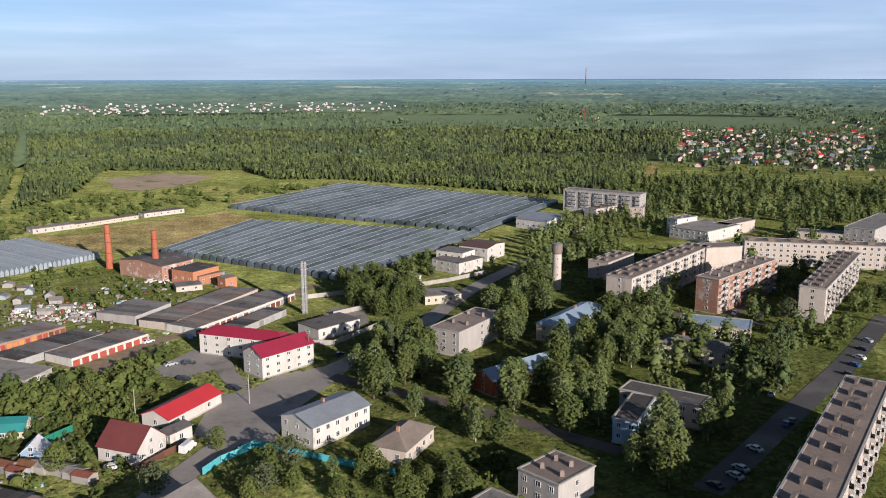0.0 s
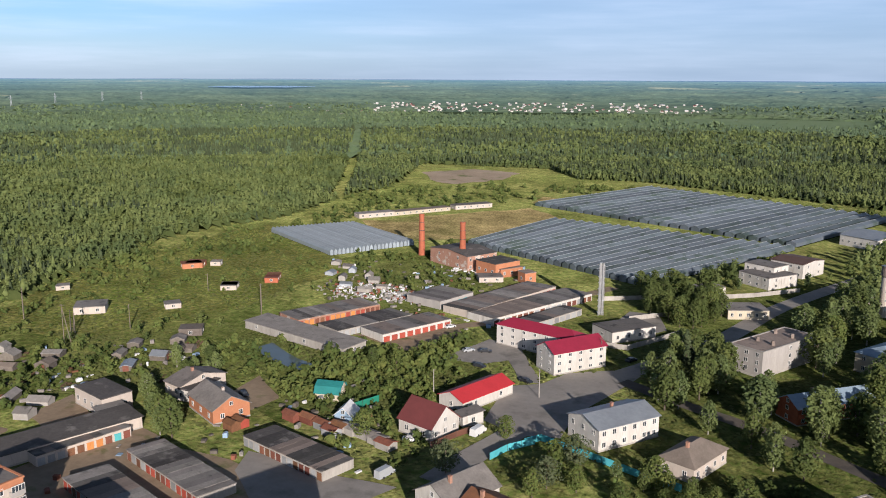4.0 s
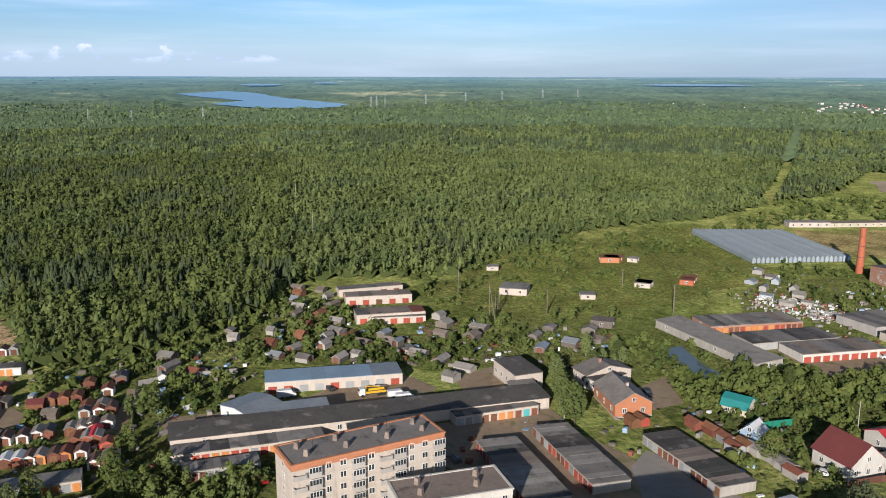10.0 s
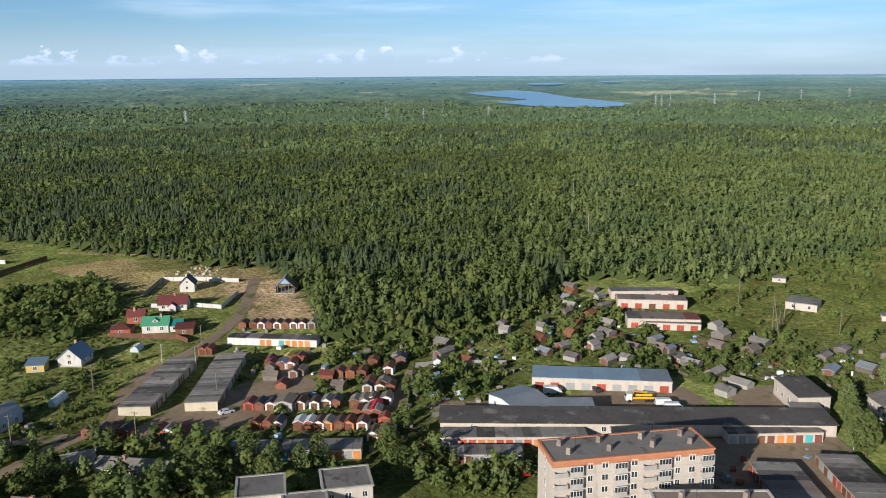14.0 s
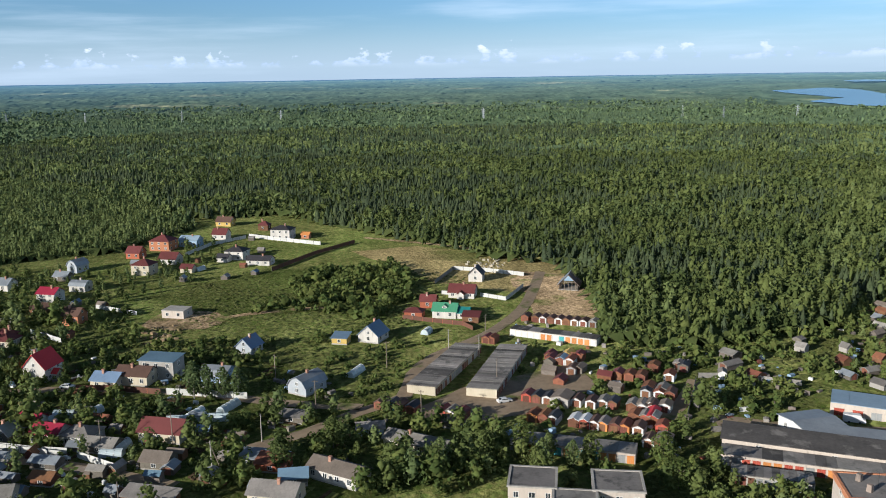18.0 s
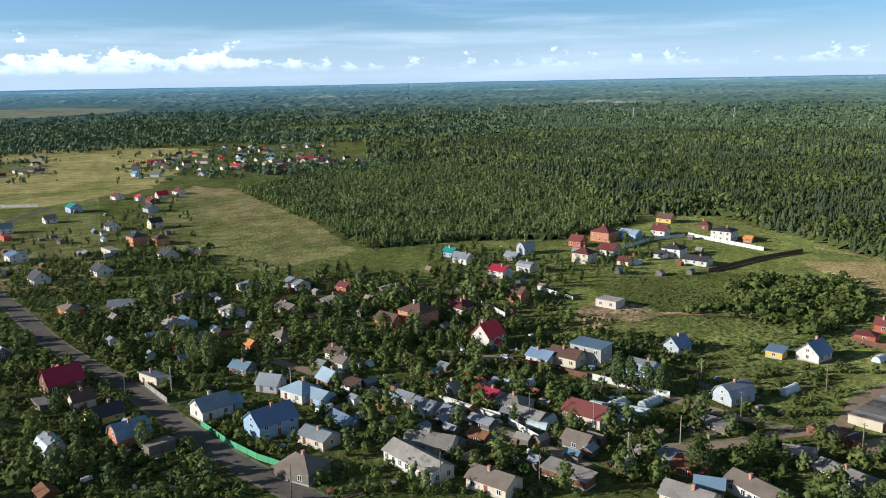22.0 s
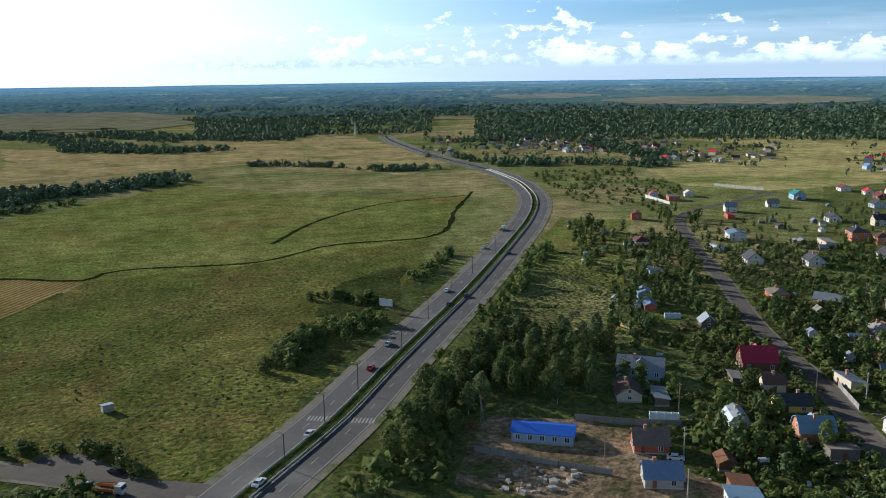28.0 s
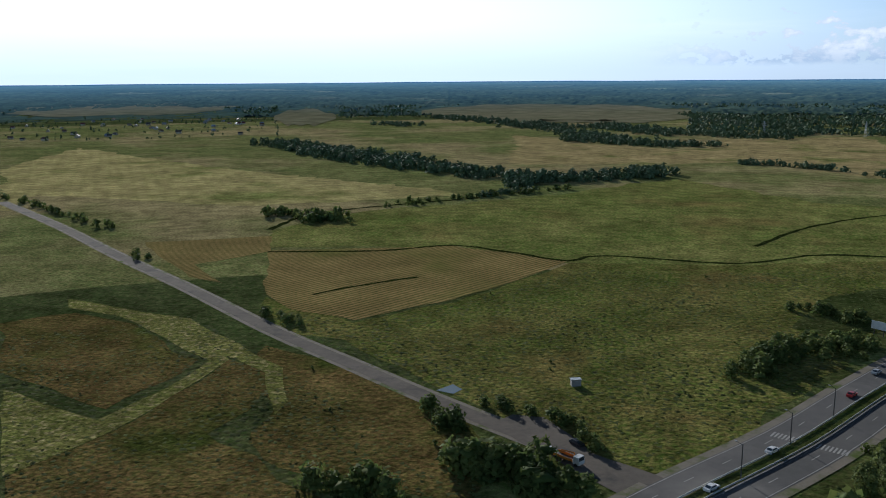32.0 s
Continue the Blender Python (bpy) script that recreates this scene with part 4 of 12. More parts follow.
def strip(name, pts, width, mat, lift, label="", category="road", offset=0.0, rough=0.0, clear=True, parent=None, thick=0.0):
    """A ribbon along a smooth line through pts, laid on the land."""
    line = spline(pts)
    bm = bmesh.new()
    prev = None
    rnd = random.Random(len(pts) + int(width * 10))
    for i, q in enumerate(line):
        d = (line[min(i + 1, len(line) - 1)] - line[max(i - 1, 0)]).normalized()
        nrm = Vector((-d.y, d.x, 0))
        e = [offset + s * width / 2 * (1 + rnd.uniform(-rough, rough)) for s in (-1, 1)]
        row = []
        for k in e:
            w = q + nrm * k
            row.append(bm.verts.new((w.x, w.y, gz(math.hypot(w.x, w.y)) + lift)))
        if prev:
            bm.faces.new((prev[0], row[0], row[1], prev[1]))
        prev = row
        if clear:
            ROADS.append((q.x + nrm.x * offset, q.y + nrm.y * offset, width / 2 + 1.2))
    bmesh.ops.recalc_face_normals(bm, faces=bm.faces[:])
    for f in bm.faces:
        if f.normal.z < 0:
            f.normal_flip()
    me = mesh_of(bm, name, mat)
    ob = new(name, me)
    if parent:
        ob.parent = parent
        return ob
    return tagged(ob, label or f"{mat.replace('_', ' ')} {name} across the land", category, kind="structure")


def patch(name, pts, mat, lift, label="", wobble=1.5, clear=False, category="ground"):
    """A cover with a slightly uneven edge between a few corners."""
    bm = bmesh.new()
    ring = []
    n = len(pts)
    for i in range(n):
        a, b = Vector((*pts[i], 0)), Vector((*pts[(i + 1) % n], 0))
        k = max(1, min(24, int((b - a).length / 7)))
        for j in range(k):
            q = a.lerp(b, j / k)
            w = noise.noise_vector(q * 0.05) * wobble if wobble else Vector((0, 0, 0))
            q = q + Vector((w.x, w.y, 0)) * (1 + (b - a).length / 150)
            ring.append(Vector((q.x, q.y)))
    flat, _, tris, _, _, _ = geometry.delaunay_2d_cdt(ring, [], [list(range(len(ring)))], 1, 0.01)
    vs = [bm.verts.new((q.x, q.y, gz(q.length) + lift)) for q in flat]
    for t in tris:
        f = bm.faces.new([vs[i] for i in t])
        f.normal_update()
        if f.normal.z < 0:
            f.normal_flip()
    me = mesh_of(bm, name, mat)
    ob = tagged(new(name, me), label or f"{mat.replace('_', ' ')} patch on the ground", category, kind="structure")
    if clear:
        CLEAR.append(np.array(pts))
    return ob


CLEAR = []


def far_patch(name, a0, a1, r0, r1, mat, lift=0.6, label="", fringe=0.12, kind="structure"):
    """A cover far out, between two bearings and two distances, laid on the rising land."""
    bm = bmesh.new()
    na, nr = 40, 6 if r1 - r0 < 1500 else 40
    grid = []
    for i in range(na + 1):
        u = i / na
        a = radians(a0 + (a1 - a0) * u)
        taper = min(1.0, 3 * u + 0.15, 4 * (1 - u) + 0.15) if fringe else 1.0
        w0 = fringe * noise.noise(Vector((u * 9 + a0, r0 * 0.01, 0))) + (1 - taper) * 0.45
        w1 = fringe * noise.noise(Vector((u * 9 + a0, r1 * 0.01, 5))) - (1 - taper) * 0.45
        row = []
        for j in range(nr + 1):
            v = w0 + (1 + w1 - w0) * j / nr
            r = r0 + (r1 - r0) * v
            row.append(bm.verts.new((-math.sin(a) * r, math.cos(a) * r, gz(r) + lift)))
        grid.append(row)
    for i in range(na):
        for j in range(nr):
            bm.faces.new((grid[i][j], grid[i][j + 1], grid[i + 1][j + 1], grid[i + 1][j]))
    for f in bm.faces:
        f.normal_update()
        if f.normal.z < 0:
            f.normal_flip()
    return tagged(new(name, mesh_of(bm, name, mat)), label or f"distant {mat.replace('_', ' ')} on the rising land", "ground", kind=kind)


# ---- plants ----
OCT = np.array([(1, 0, 0), (0, 1, 0), (-1, 0, 0), (0, -1, 0), (0, 0, 1), (0, 0, -1)], float)
OCF = np.array([(0, 1, 4), (1, 2, 4), (2, 3, 4), (3, 0, 4), (1, 0, 5), (2, 1, 5), (3, 2, 5), (0, 3, 5)])


def arrays_mesh(name, verts, faces, mat):
    me = bpy.data.meshes.new(name)
    nv, nf = len(verts), len(faces)
    me.vertices.add(nv)
    me.vertices.foreach_set("co", verts.astype(np.float32).ravel())
    me.loops.add(nf * 3)
    me.loops.foreach_set("vertex_index", faces.astype(np.int32).ravel())
    me.polygons.add(nf)
    me.polygons.foreach_set("loop_start", np.arange(0, nf * 3, 3, dtype=np.int32))
    me.materials.append(MATS[mat])
    me.update(calc_edges=True)
    return me


def clumps(rs, c, s):
    """Crumpled leaf clumps at centres c (N x 3) with half sizes s (N x 3)."""
    n = len(c)
    v = OCT[None] * s[:, None, :] * rs.uniform(0.72, 1.28, (n, 6, 1))
    v = v + rs.normal(0, 0.16, (n, 6, 3)) * s[:, None, :]
    t = rs.uniform(0, 6.283, n)
    ct, st_ = np.cos(t)[:, None], np.sin(t)[:, None]
    x, y = v[..., 0] * ct - v[..., 1] * st_, v[..., 0] * st_ + v[..., 1] * ct
    v = np.stack((x, y, v[..., 2]), -1) + c[:, None, :]
    f = OCF[None] + (np.arange(n) * 6)[:, None, None]
    return v.reshape(-1, 3), f.reshape(-1, 3)


def sprays(rs, c, out, s):
    """Small leafy sprays: bent four-cornered leaves facing roughly along out (N x 3)."""
    n = len(c)
    nrm = out / (np.linalg.norm(out, axis=1, keepdims=True) + 1e-6) + rs.normal(0, 0.55, (n, 3)) + (0, 0, 0.25)
    nrm /= np.linalg.norm(nrm, axis=1, keepdims=True) + 1e-6
    u = np.cross(nrm, rs.normal(0, 1, (n, 3)))
    u /= np.linalg.norm(u, axis=1, keepdims=True) + 1e-6
    w = np.cross(nrm, u)
    a = s[:, None] * rs.uniform(0.7, 1.3, (n, 4))
    v = np.stack((c + u * a[:, 0:1], c + w * a[:, 1:2] * 0.75, c - u * a[:, 2:3], c - w * a[:, 3:4] * 0.75), 1)
    v = v + nrm[:, None] * rs.uniform(-0.4, 0.4, (n, 4, 1)) * s[:, None, None]
    b = (np.arange(n) * 4)[:, None]
    f = np.concatenate((b + np.array([[0, 1, 2]]), b + np.array([[0, 2, 3]])), 1).reshape(-1, 3)
    return v.reshape(-1, 3), f


def joined(pieces):
    off, V, F = 0, [], []
    for v, f in pieces:
        V.append(v)
        F.append(f + off)
        off += len(v)
    return np.concatenate(V), np.concatenate(F)


def crown_points(rs, n, h, w, base, shape):
    """Clump centres over an uneven crown; shape: round, tall or cone."""
    u = rs.uniform(0, 1, n)
    z = base + (h - base) * u
    if shape == "cone":
        prof = (1 - u) ** 0.85 * 0.98 + 0.04
    elif shape == "tall":
        prof = np.sin(np.pi * np.clip(u * 0.86 + 0.12, 0, 1)) ** 0.75
    else:
        prof = np.sqrt(np.clip(1 - (2 * u - 0.92) ** 2 * 0.98, 0.03, 1))
    a = rs.uniform(0, 6.283, n)
    lob = 1 + 0.22 * np.sin(3 * a + rs.uniform(0, 6)) + 0.15 * np.sin(5 * a + 7 * u + rs.uniform(0, 6))
    r = w / 2 * prof * lob * np.sqrt(rs.uniform(0.30, 1.0, n))
    return np.stack((r * np.cos(a), r * np.sin(a), z), -1)


TREE_KINDS = {"birch": ("birch_leaves", "birch_bark", "tall", 0.50), "lime": ("shade_leaves", "bark", "round", 0.58), "willow": ("willow_leaves", "bark", "round", 0.85), "spruce": ("spruce_needles", "bark", "cone", 0.40), "maple": ("bush_leaves", "bark", "round", 0.72)}


def near_tree(kind, var):
    """Crown and trunk meshes of one tree of unit kind, 10 m tall."""
    key = ("tree", kind, var)
    if key in MESHES:
        return MESHES[key]
    leaf, bark, shape, wide = TREE_KINDS[kind]
    rs = np.random.RandomState(hash_of(kind) + var)
    base = 1.5 if shape != "cone" else 0.8
    c = crown_points(rs, 46, 8.9, 6.0 * wide, base + 0.6, shape)
    core = clumps(rs, c, rs.uniform(0.4, 0.7, (46, 1)) * np.array([[1.0, 1.0, 0.8]]))
    c = crown_points(rs, 660, 9.9, 10 * wide, base, shape)
    leaves = sprays(rs, c, c - (0, 0, 5.0) * np.array([[1, 1, 1]]), rs.uniform(0.19, 0.47, 660))
    v, f = joined((core, leaves))
    crown = arrays_mesh("crown", v, f, leaf)
    bm = bmesh.new()
    tube(bm, 0.2, 0.11, -0.3, 5.0, 7)
    for k in range(6):
        a = k * 1.05 + var
        z = 2.2 + k * 0.8
        beam(bm, (0, 0, z), (math.cos(a) * wide * 2.6, math.sin(a) * wide * 2.6, z + 1.8), 0.05)
    beam(bm, (0, 0, 4.8), (0.1, 0.1, 8.4), 0.07)
    trunk = mesh_of(bm, "trunk", bark)
    MESHES[key] = (crown, trunk)
    return MESHES[key]


def hash_of(s):
    return sum(ord(ch) * (i + 3) for i, ch in enumerate(s)) % 9973


TREE_WORDS = {"birch": "slender birch with light green leafy crown", "lime": "broad dark green deciduous tree", "willow": "round silvery-green willow", "spruce": "dark green pointed spruce", "maple": "bright green bushy maple"}


def tree(x, y, h, kind, var=0, rz=0.0, wide=1.0):
    crown, trunk = near_tree(kind, var)
    top = thing(kind + "_tree", x, y, rz, TREE_WORDS[kind] + " standing in grass", "tree", "trees between the houses")
    k = h / 10
    link("trunk", trunk, top, size=(k, k, k))
    link("crown", crown, top, size=(k * wide, k * wide, k))
    return top


def free_of(p):
    """Which of the points p (N x 2) lie clear of houses, roads and yards."""
    ok = np.ones(len(p), bool)
    for x, y, a, b, t in FOOT:
        d = p - (x, y)
        c, s = math.cos(t), math.sin(t)
        ok &= ~((np.abs(d[:, 0] * c + d[:, 1] * s) < a + 0.8) & (np.abs(-d[:, 0] * s + d[:, 1] * c) < b + 0.8))
    if ROADS:
        rr = np.array(ROADS)
        for i in range(0, len(p), 4000):
            q = p[i:i + 4000]
            d2 = ((q[:, None, 0] - rr[None, :, 0]) ** 2 + (q[:, None, 1] - rr[None, :, 1]) ** 2) < (rr[None, :, 2] + 1.0) ** 2
            ok[i:i + 4000] &= ~d2.any(1)
    for poly in CLEAR:
        ok &= ~inside(p, poly)
    return ok


def inside(p, poly):
    poly = np.asarray(poly, float)
    x, y = p[:, 0], p[:, 1]
    r = np.zeros(len(p), bool)
    j = len(poly) - 1
    for i in range(len(poly)):
        xi, yi, xj, yj = *poly[i], *poly[j]
        if yi != yj:
            r ^= ((yi > y) != (yj > y)) & (x < (xj - xi) * (y - yi) / (yj - yi) + xi)
        j = i
    return r


def scatter(poly, spacing, seed, jitter=0.48, gaps=0.0, gscale=0.02):
    poly = np.asarray(poly, float)
    rs = np.random.RandomState(seed)
    lo, hi = poly.min(0), poly.max(0)
    gx, gy = np.meshgrid(np.arange(lo[0], hi[0], spacing), np.arange(lo[1], hi[1], spacing))
    p = np.stack((gx.ravel(), gy.ravel()), -1) + rs.uniform(-jitter, jitter, (gx.size, 2)) * spacing
    p = p[inside(p, poly)]
    if gaps and len(p):
        g = np.sin(p[:, 0] * gscale * 2.1 + seed) * np.cos(p[:, 1] * gscale * 1.7 + seed * 2) + 0.6 * np.sin((p[:, 0] + p[:, 1]) * gscale * 4.3 + seed) + rs.normal(0, 0.35, len(p))
        p = p[g > np.quantile(g, gaps)]
    return p, rs


def stand(p, k):
    """Slow variation over the land, about -1 to 1, for stands of one age and kind."""
    x, y = p[:, 0] * k * 6.283, p[:, 1] * k * 6.283
    return (np.sin(x + 1.3 * np.sin(y * 0.7 + 2)) * np.cos(y * 1.1 + np.sin(x * 0.6)) + 0.6 * np.sin(2.3 * x - 1.7 * y + 1.2 * np.sin(y * 1.9)) + 0.4 * np.sin(4.1 * y + 2.7 * x)) / 1.6


def tree_stuff(name, p, rs, hmin, hmax, kind, detail, label, category="woods", wide=1.0, sizes=None):
    """One mesh of many trees at points p; detail: clumps to a tree."""
    if not len(p):
        return
    n = len(p)
    leaf, _, shape, wd = TREE_KINDS.get(kind, ("bush_leaves", "", "round", 0.95)) if kind in TREE_KINDS else {"bush": ("bush_leaves", "", "bush", 1.15), "far_bush": ("hazed_leaves", "", "bush", 1.15), "far": ("hazed_leaves", "", "tall", 0.7), "hazed_spruce": ("hazed_spruce", "", "cone", 0.55)}[kind]
    h = rs.uniform(hmin, hmax, n) * rs.choice((0.75, 1.0, 1.0, 1.15), n) * (1 + 0.16 * stand(p, 1 / 190))
    r = np.hypot(p[:, 0], p[:, 1])
    z0 = gza(r)
    h = h * (1 - z0 / EYE)      # lower where the land climbs into the distance
    if shape == "cone":
        # tiers of small pointed skirts
        tiers = max(2, detail)
        V, F, off = [], [], 0
        sides = 4
        for k in range(tiers):
            zb, zt = h * (0.12 + 0.60 * k / tiers), h * np.minimum(1.0, 0.12 + 0.60 * k / tiers + 0.62 - 0.22 * (k < tiers - 1))
            zt = h if k == tiers - 1 else zt
            rad = h * wd * 0.5 * (1 - 0.62 * k / tiers) * rs.uniform(0.75, 1.25, n) * wide
            ang = rs.uniform(0, 6.28, n)[:, None] + np.arange(sides)[None] * 2 * np.pi / sides
            rr = rad[:, None] * rs.uniform(0.7, 1.3, (n, sides))
            ring = np.stack((p[:, None, 0] + rr * np.cos(ang), p[:, None, 1] + rr * np.sin(ang), (z0 + zb)[:, None] + rs.uniform(-0.05, 0.05, (n, sides)) * h[:, None]), -1)
            tip = np.stack((p[:, 0] + rs.normal(0, 0.15, n), p[:, 1] + rs.normal(0, 0.15, n), z0 + zt), -1)[:, None]
            V.append(np.concatenate((ring, tip), 1).reshape(-1, 3))
            base = (np.arange(n) * (sides + 1))[:, None] + off
            for i in range(sides):
                F.append(np.concatenate((base + i, base + (i + 1) % sides, base + sides), 1))
            off += n * (sides + 1)
        q = 0 if detail < 3 else 4 if detail < 5 else 14
        u = rs.uniform(0.05, 0.8, (n, q))
        an = rs.uniform(0, 6.283, (n, q))
        rad = (h * wd * 0.5 * wide)[:, None] * (1 - u * 0.9) * rs.uniform(0.7, 1.15, (n, q))
        dx, dy = rad * np.cos(an), rad * np.sin(an)
        c = np.stack((p[:, None, 0] + dx, p[:, None, 1] + dy, z0[:, None] + h[:, None] * (0.1 + 0.85 * u)), -1)
        v, f = joined(((np.concatenate(V), np.concatenate(F)), sprays(rs, c.reshape(-1, 3), np.stack((dx, dy, rad * 0.4), -1).reshape(-1, 3), (h[:, None] * rs.uniform(0.09, 0.15, (n, q)) * (1.0 if q == 4 else 0.7)).ravel())))
    else:
        low = 0.12 if shape != "bush" else 0.0
        half = h * wd * wide * 0.5
        k = max(1, detail // 4)
        u = (np.arange(k)[None] + rs.uniform(0.25, 0.75, (n, k))) / k
        an = rs.uniform(0, 6.283, (n, k))
        off = half[:, None] * rs.uniform(0.0, 0.45 if k > 1 else 0.1, (n, k))
        hz = (h * (0.92 - low))[:, None]
        c = np.stack((p[:, None, 0] + off * np.cos(an), p[:, None, 1] + off * np.sin(an), (z0 + h * low)[:, None] + hz * (0.12 + 0.70 * u if k > 1 else 0.45)), -1)
        sr = half[:, None] * rs.uniform(0.5, 0.72, (n, k)) * (1.0 if k == 1 else 0.85)
        sz = np.broadcast_to(hz * (0.46 if k == 1 else 0.62 / k + 0.06), sr.shape)
        core = clumps(rs, c.reshape(-1, 3), np.stack((sr, sr, sz), -1).reshape(-1, 3))
        q = int(detail * 2.8) if detail > 3 else 5 if detail > 2 else 2
        u = rs.uniform(0.02, 1, (n, q))
        prof = np.sin(np.pi * np.clip(u * 0.80 + 0.18, 0, 1)) ** 0.6 if shape != "bush" else np.sqrt(1.02 - u * u)
        an = rs.uniform(0, 6.283, (n, q))
        rad = half[:, None] * prof * np.sqrt(rs.uniform(0.35, 1.1, (n, q)))
        dx, dy = rad * np.cos(an), rad * np.sin(an)
        c = np.stack((p[:, None, 0] + dx, p[:, None, 1] + dy, (z0 + h * low)[:, None] + (h * (0.98 - low))[:, None] * u), -1)
        out = np.stack((dx, dy, (u - 0.4) * half[:, None] * 1.6), -1)
        size = half[:, None] * rs.uniform(0.75, 1.25, (n, q)) * (1.35 / q ** 0.45)
        v, f = joined((core, sprays(rs, c.reshape(-1, 3), out.reshape(-1, 3), size.ravel())))
    ob = new(name, arrays_mesh(name, v, f, leaf))
    return tagged(ob, label, category, kind="stuff")


# ---- landmark builders ----
def brick_chimney(x, y, h):
    top = thing("brick_chimney", x, y, 0, "tall tapering red brick factory chimney", "chimney", "factory chimneys")
    bm = bmesh.new()
    tube(bm, 1.9, 1.3, -0.3, h - 1.2, 16)
    part("shaft", bm, "red_brick", top)
    bm = bmesh.new()
    tube(bm, 1.45, 1.45, h - 1.2, h, 16)
    part("crown_ring", bm, "red_brick", top)
    bm = bmesh.new()
    tube(bm, 0.8, 0.8, h - 0.02, h + 0.05, 12)
    part("flue", bm, "dark_metal", top)
    for k in (0.35, 0.6, 0.8):
        r = 1.9 - 0.6 * k + 0.05
        bm = bmesh.new()
        tube(bm, r, r, h * k, h * k + 0.25, 16)
        part("iron_band", bm, "dark_metal", top)
    keep_clear(x, y, 4, 4, 0)


def steel_stack(x, y, h):
    top = thing("steel_chimney", x, y, 25, "silver twin-flue steel chimney in a lattice frame", "chimney")
    for i, (a, b) in enumerate(((-0.65, 0), (0.65, 0), (0, 0.8))):
        bm = bmesh.new()
        tube(bm, 0.42, 0.42, 0, h, 12, a, b)
        part("flue", bm, "silver_metal", top)
    for k in range(9):
        z = 1.0 + k * (h - 2) / 8
        bm = bmesh.new()
        box(bm, -1.2, 1.2, -0.55, 1.3, z, z + 0.14)
        part("platform_ring", bm, "silver_metal", top)
    for sx in (-1.15, 1.15):
        bm = bmesh.new()
        beam(bm, (sx, -0.5, 0), (sx, -0.5, h - 0.8), 0.07)
        part("leg", bm, "silver_metal", top)
    keep_clear(x, y, 4, 4, 0)


def water_tower(x, y, h):
    top = thing("water_tower", x, y, 0, "cylindrical white brick water tower with darker tank", "water tower")
    bm = bmesh.new()
    tube(bm, 2.1, 2.0, -0.3, h * 0.80, 20)
    part("shaft", bm, "silicate_brick", top)
    bm = bmesh.new()
    tube(bm, 2.0, 2.35, h * 0.78, h * 0.82, 20)
    tube(bm, 2.35, 2.35, h * 0.82, h, 20)
    part("tank", bm, "brown_felt", top)
    bm = bmesh.new()
    tube(bm, 2.5, 0.3, h, h + 0.5, 20)
    part("roof", bm, "zinc_roof", top)
    for k in range(4):
        window(top, (0, -2.02, 3 + k * 3.6), 0, 0.7, 1.1)
    keep_clear(x, y, 5, 5, 0)


def glasshouse(c, n, mat):
    """Block of n joined glass spans between four corners; spans run from edge 0-1 to edge 3-2."""
    p = [Vector((*q, 0)) for q in c]
    top = thing("glasshouse_block", 0, 0, 0, "large block of joined grey glass greenhouse spans", "greenhouse", "glasshouse blocks")
    # dark floor, so the gaps between spans show as dark lines
    bm = bmesh.new()
    bm.faces.new([bm.verts.new((q.x, q.y, 0.09)) for q in p])
    bmesh.ops.recalc_face_normals(bm, faces=bm.faces[:])
    part("soil_bed", bm, "forest_floor", top)
    for i in range(n):
        a = [p[0].lerp(p[1], (i + k) / n) for k in (0.08, 0.46, 0.84)]
        b = [p[3].lerp(p[2], (i + k) / n) for k in (0.08, 0.46, 0.84)]
        bm = bmesh.new()
        e, r = 2.1, 3.3
        rows = [[bm.verts.new((v.x, v.y, z)) for v, z in ((q[0], 0), (q[0], e), (q[1], r), (q[2], e), (q[2], 0))] for q in (a, b)]
        for k in range(4):
            bm.faces.new((rows[0][k], rows[0][k + 1], rows[1][k + 1], rows[1][k]))
        bm.faces.new(rows[0])
        bm.faces.new(rows[1][::-1])
        bmesh.ops.recalc_face_normals(bm, faces=bm.faces[:])
        span = part("glass_span", bm, mat, top)
        bm = bmesh.new()
        beam(bm, (a[1].x, a[1].y, r + 0.06), (b[1].x, b[1].y, r + 0.06), 0.08)
        part("ridge_cap", bm, "grey_siding", span)
    CLEAR.append(np.array(c))


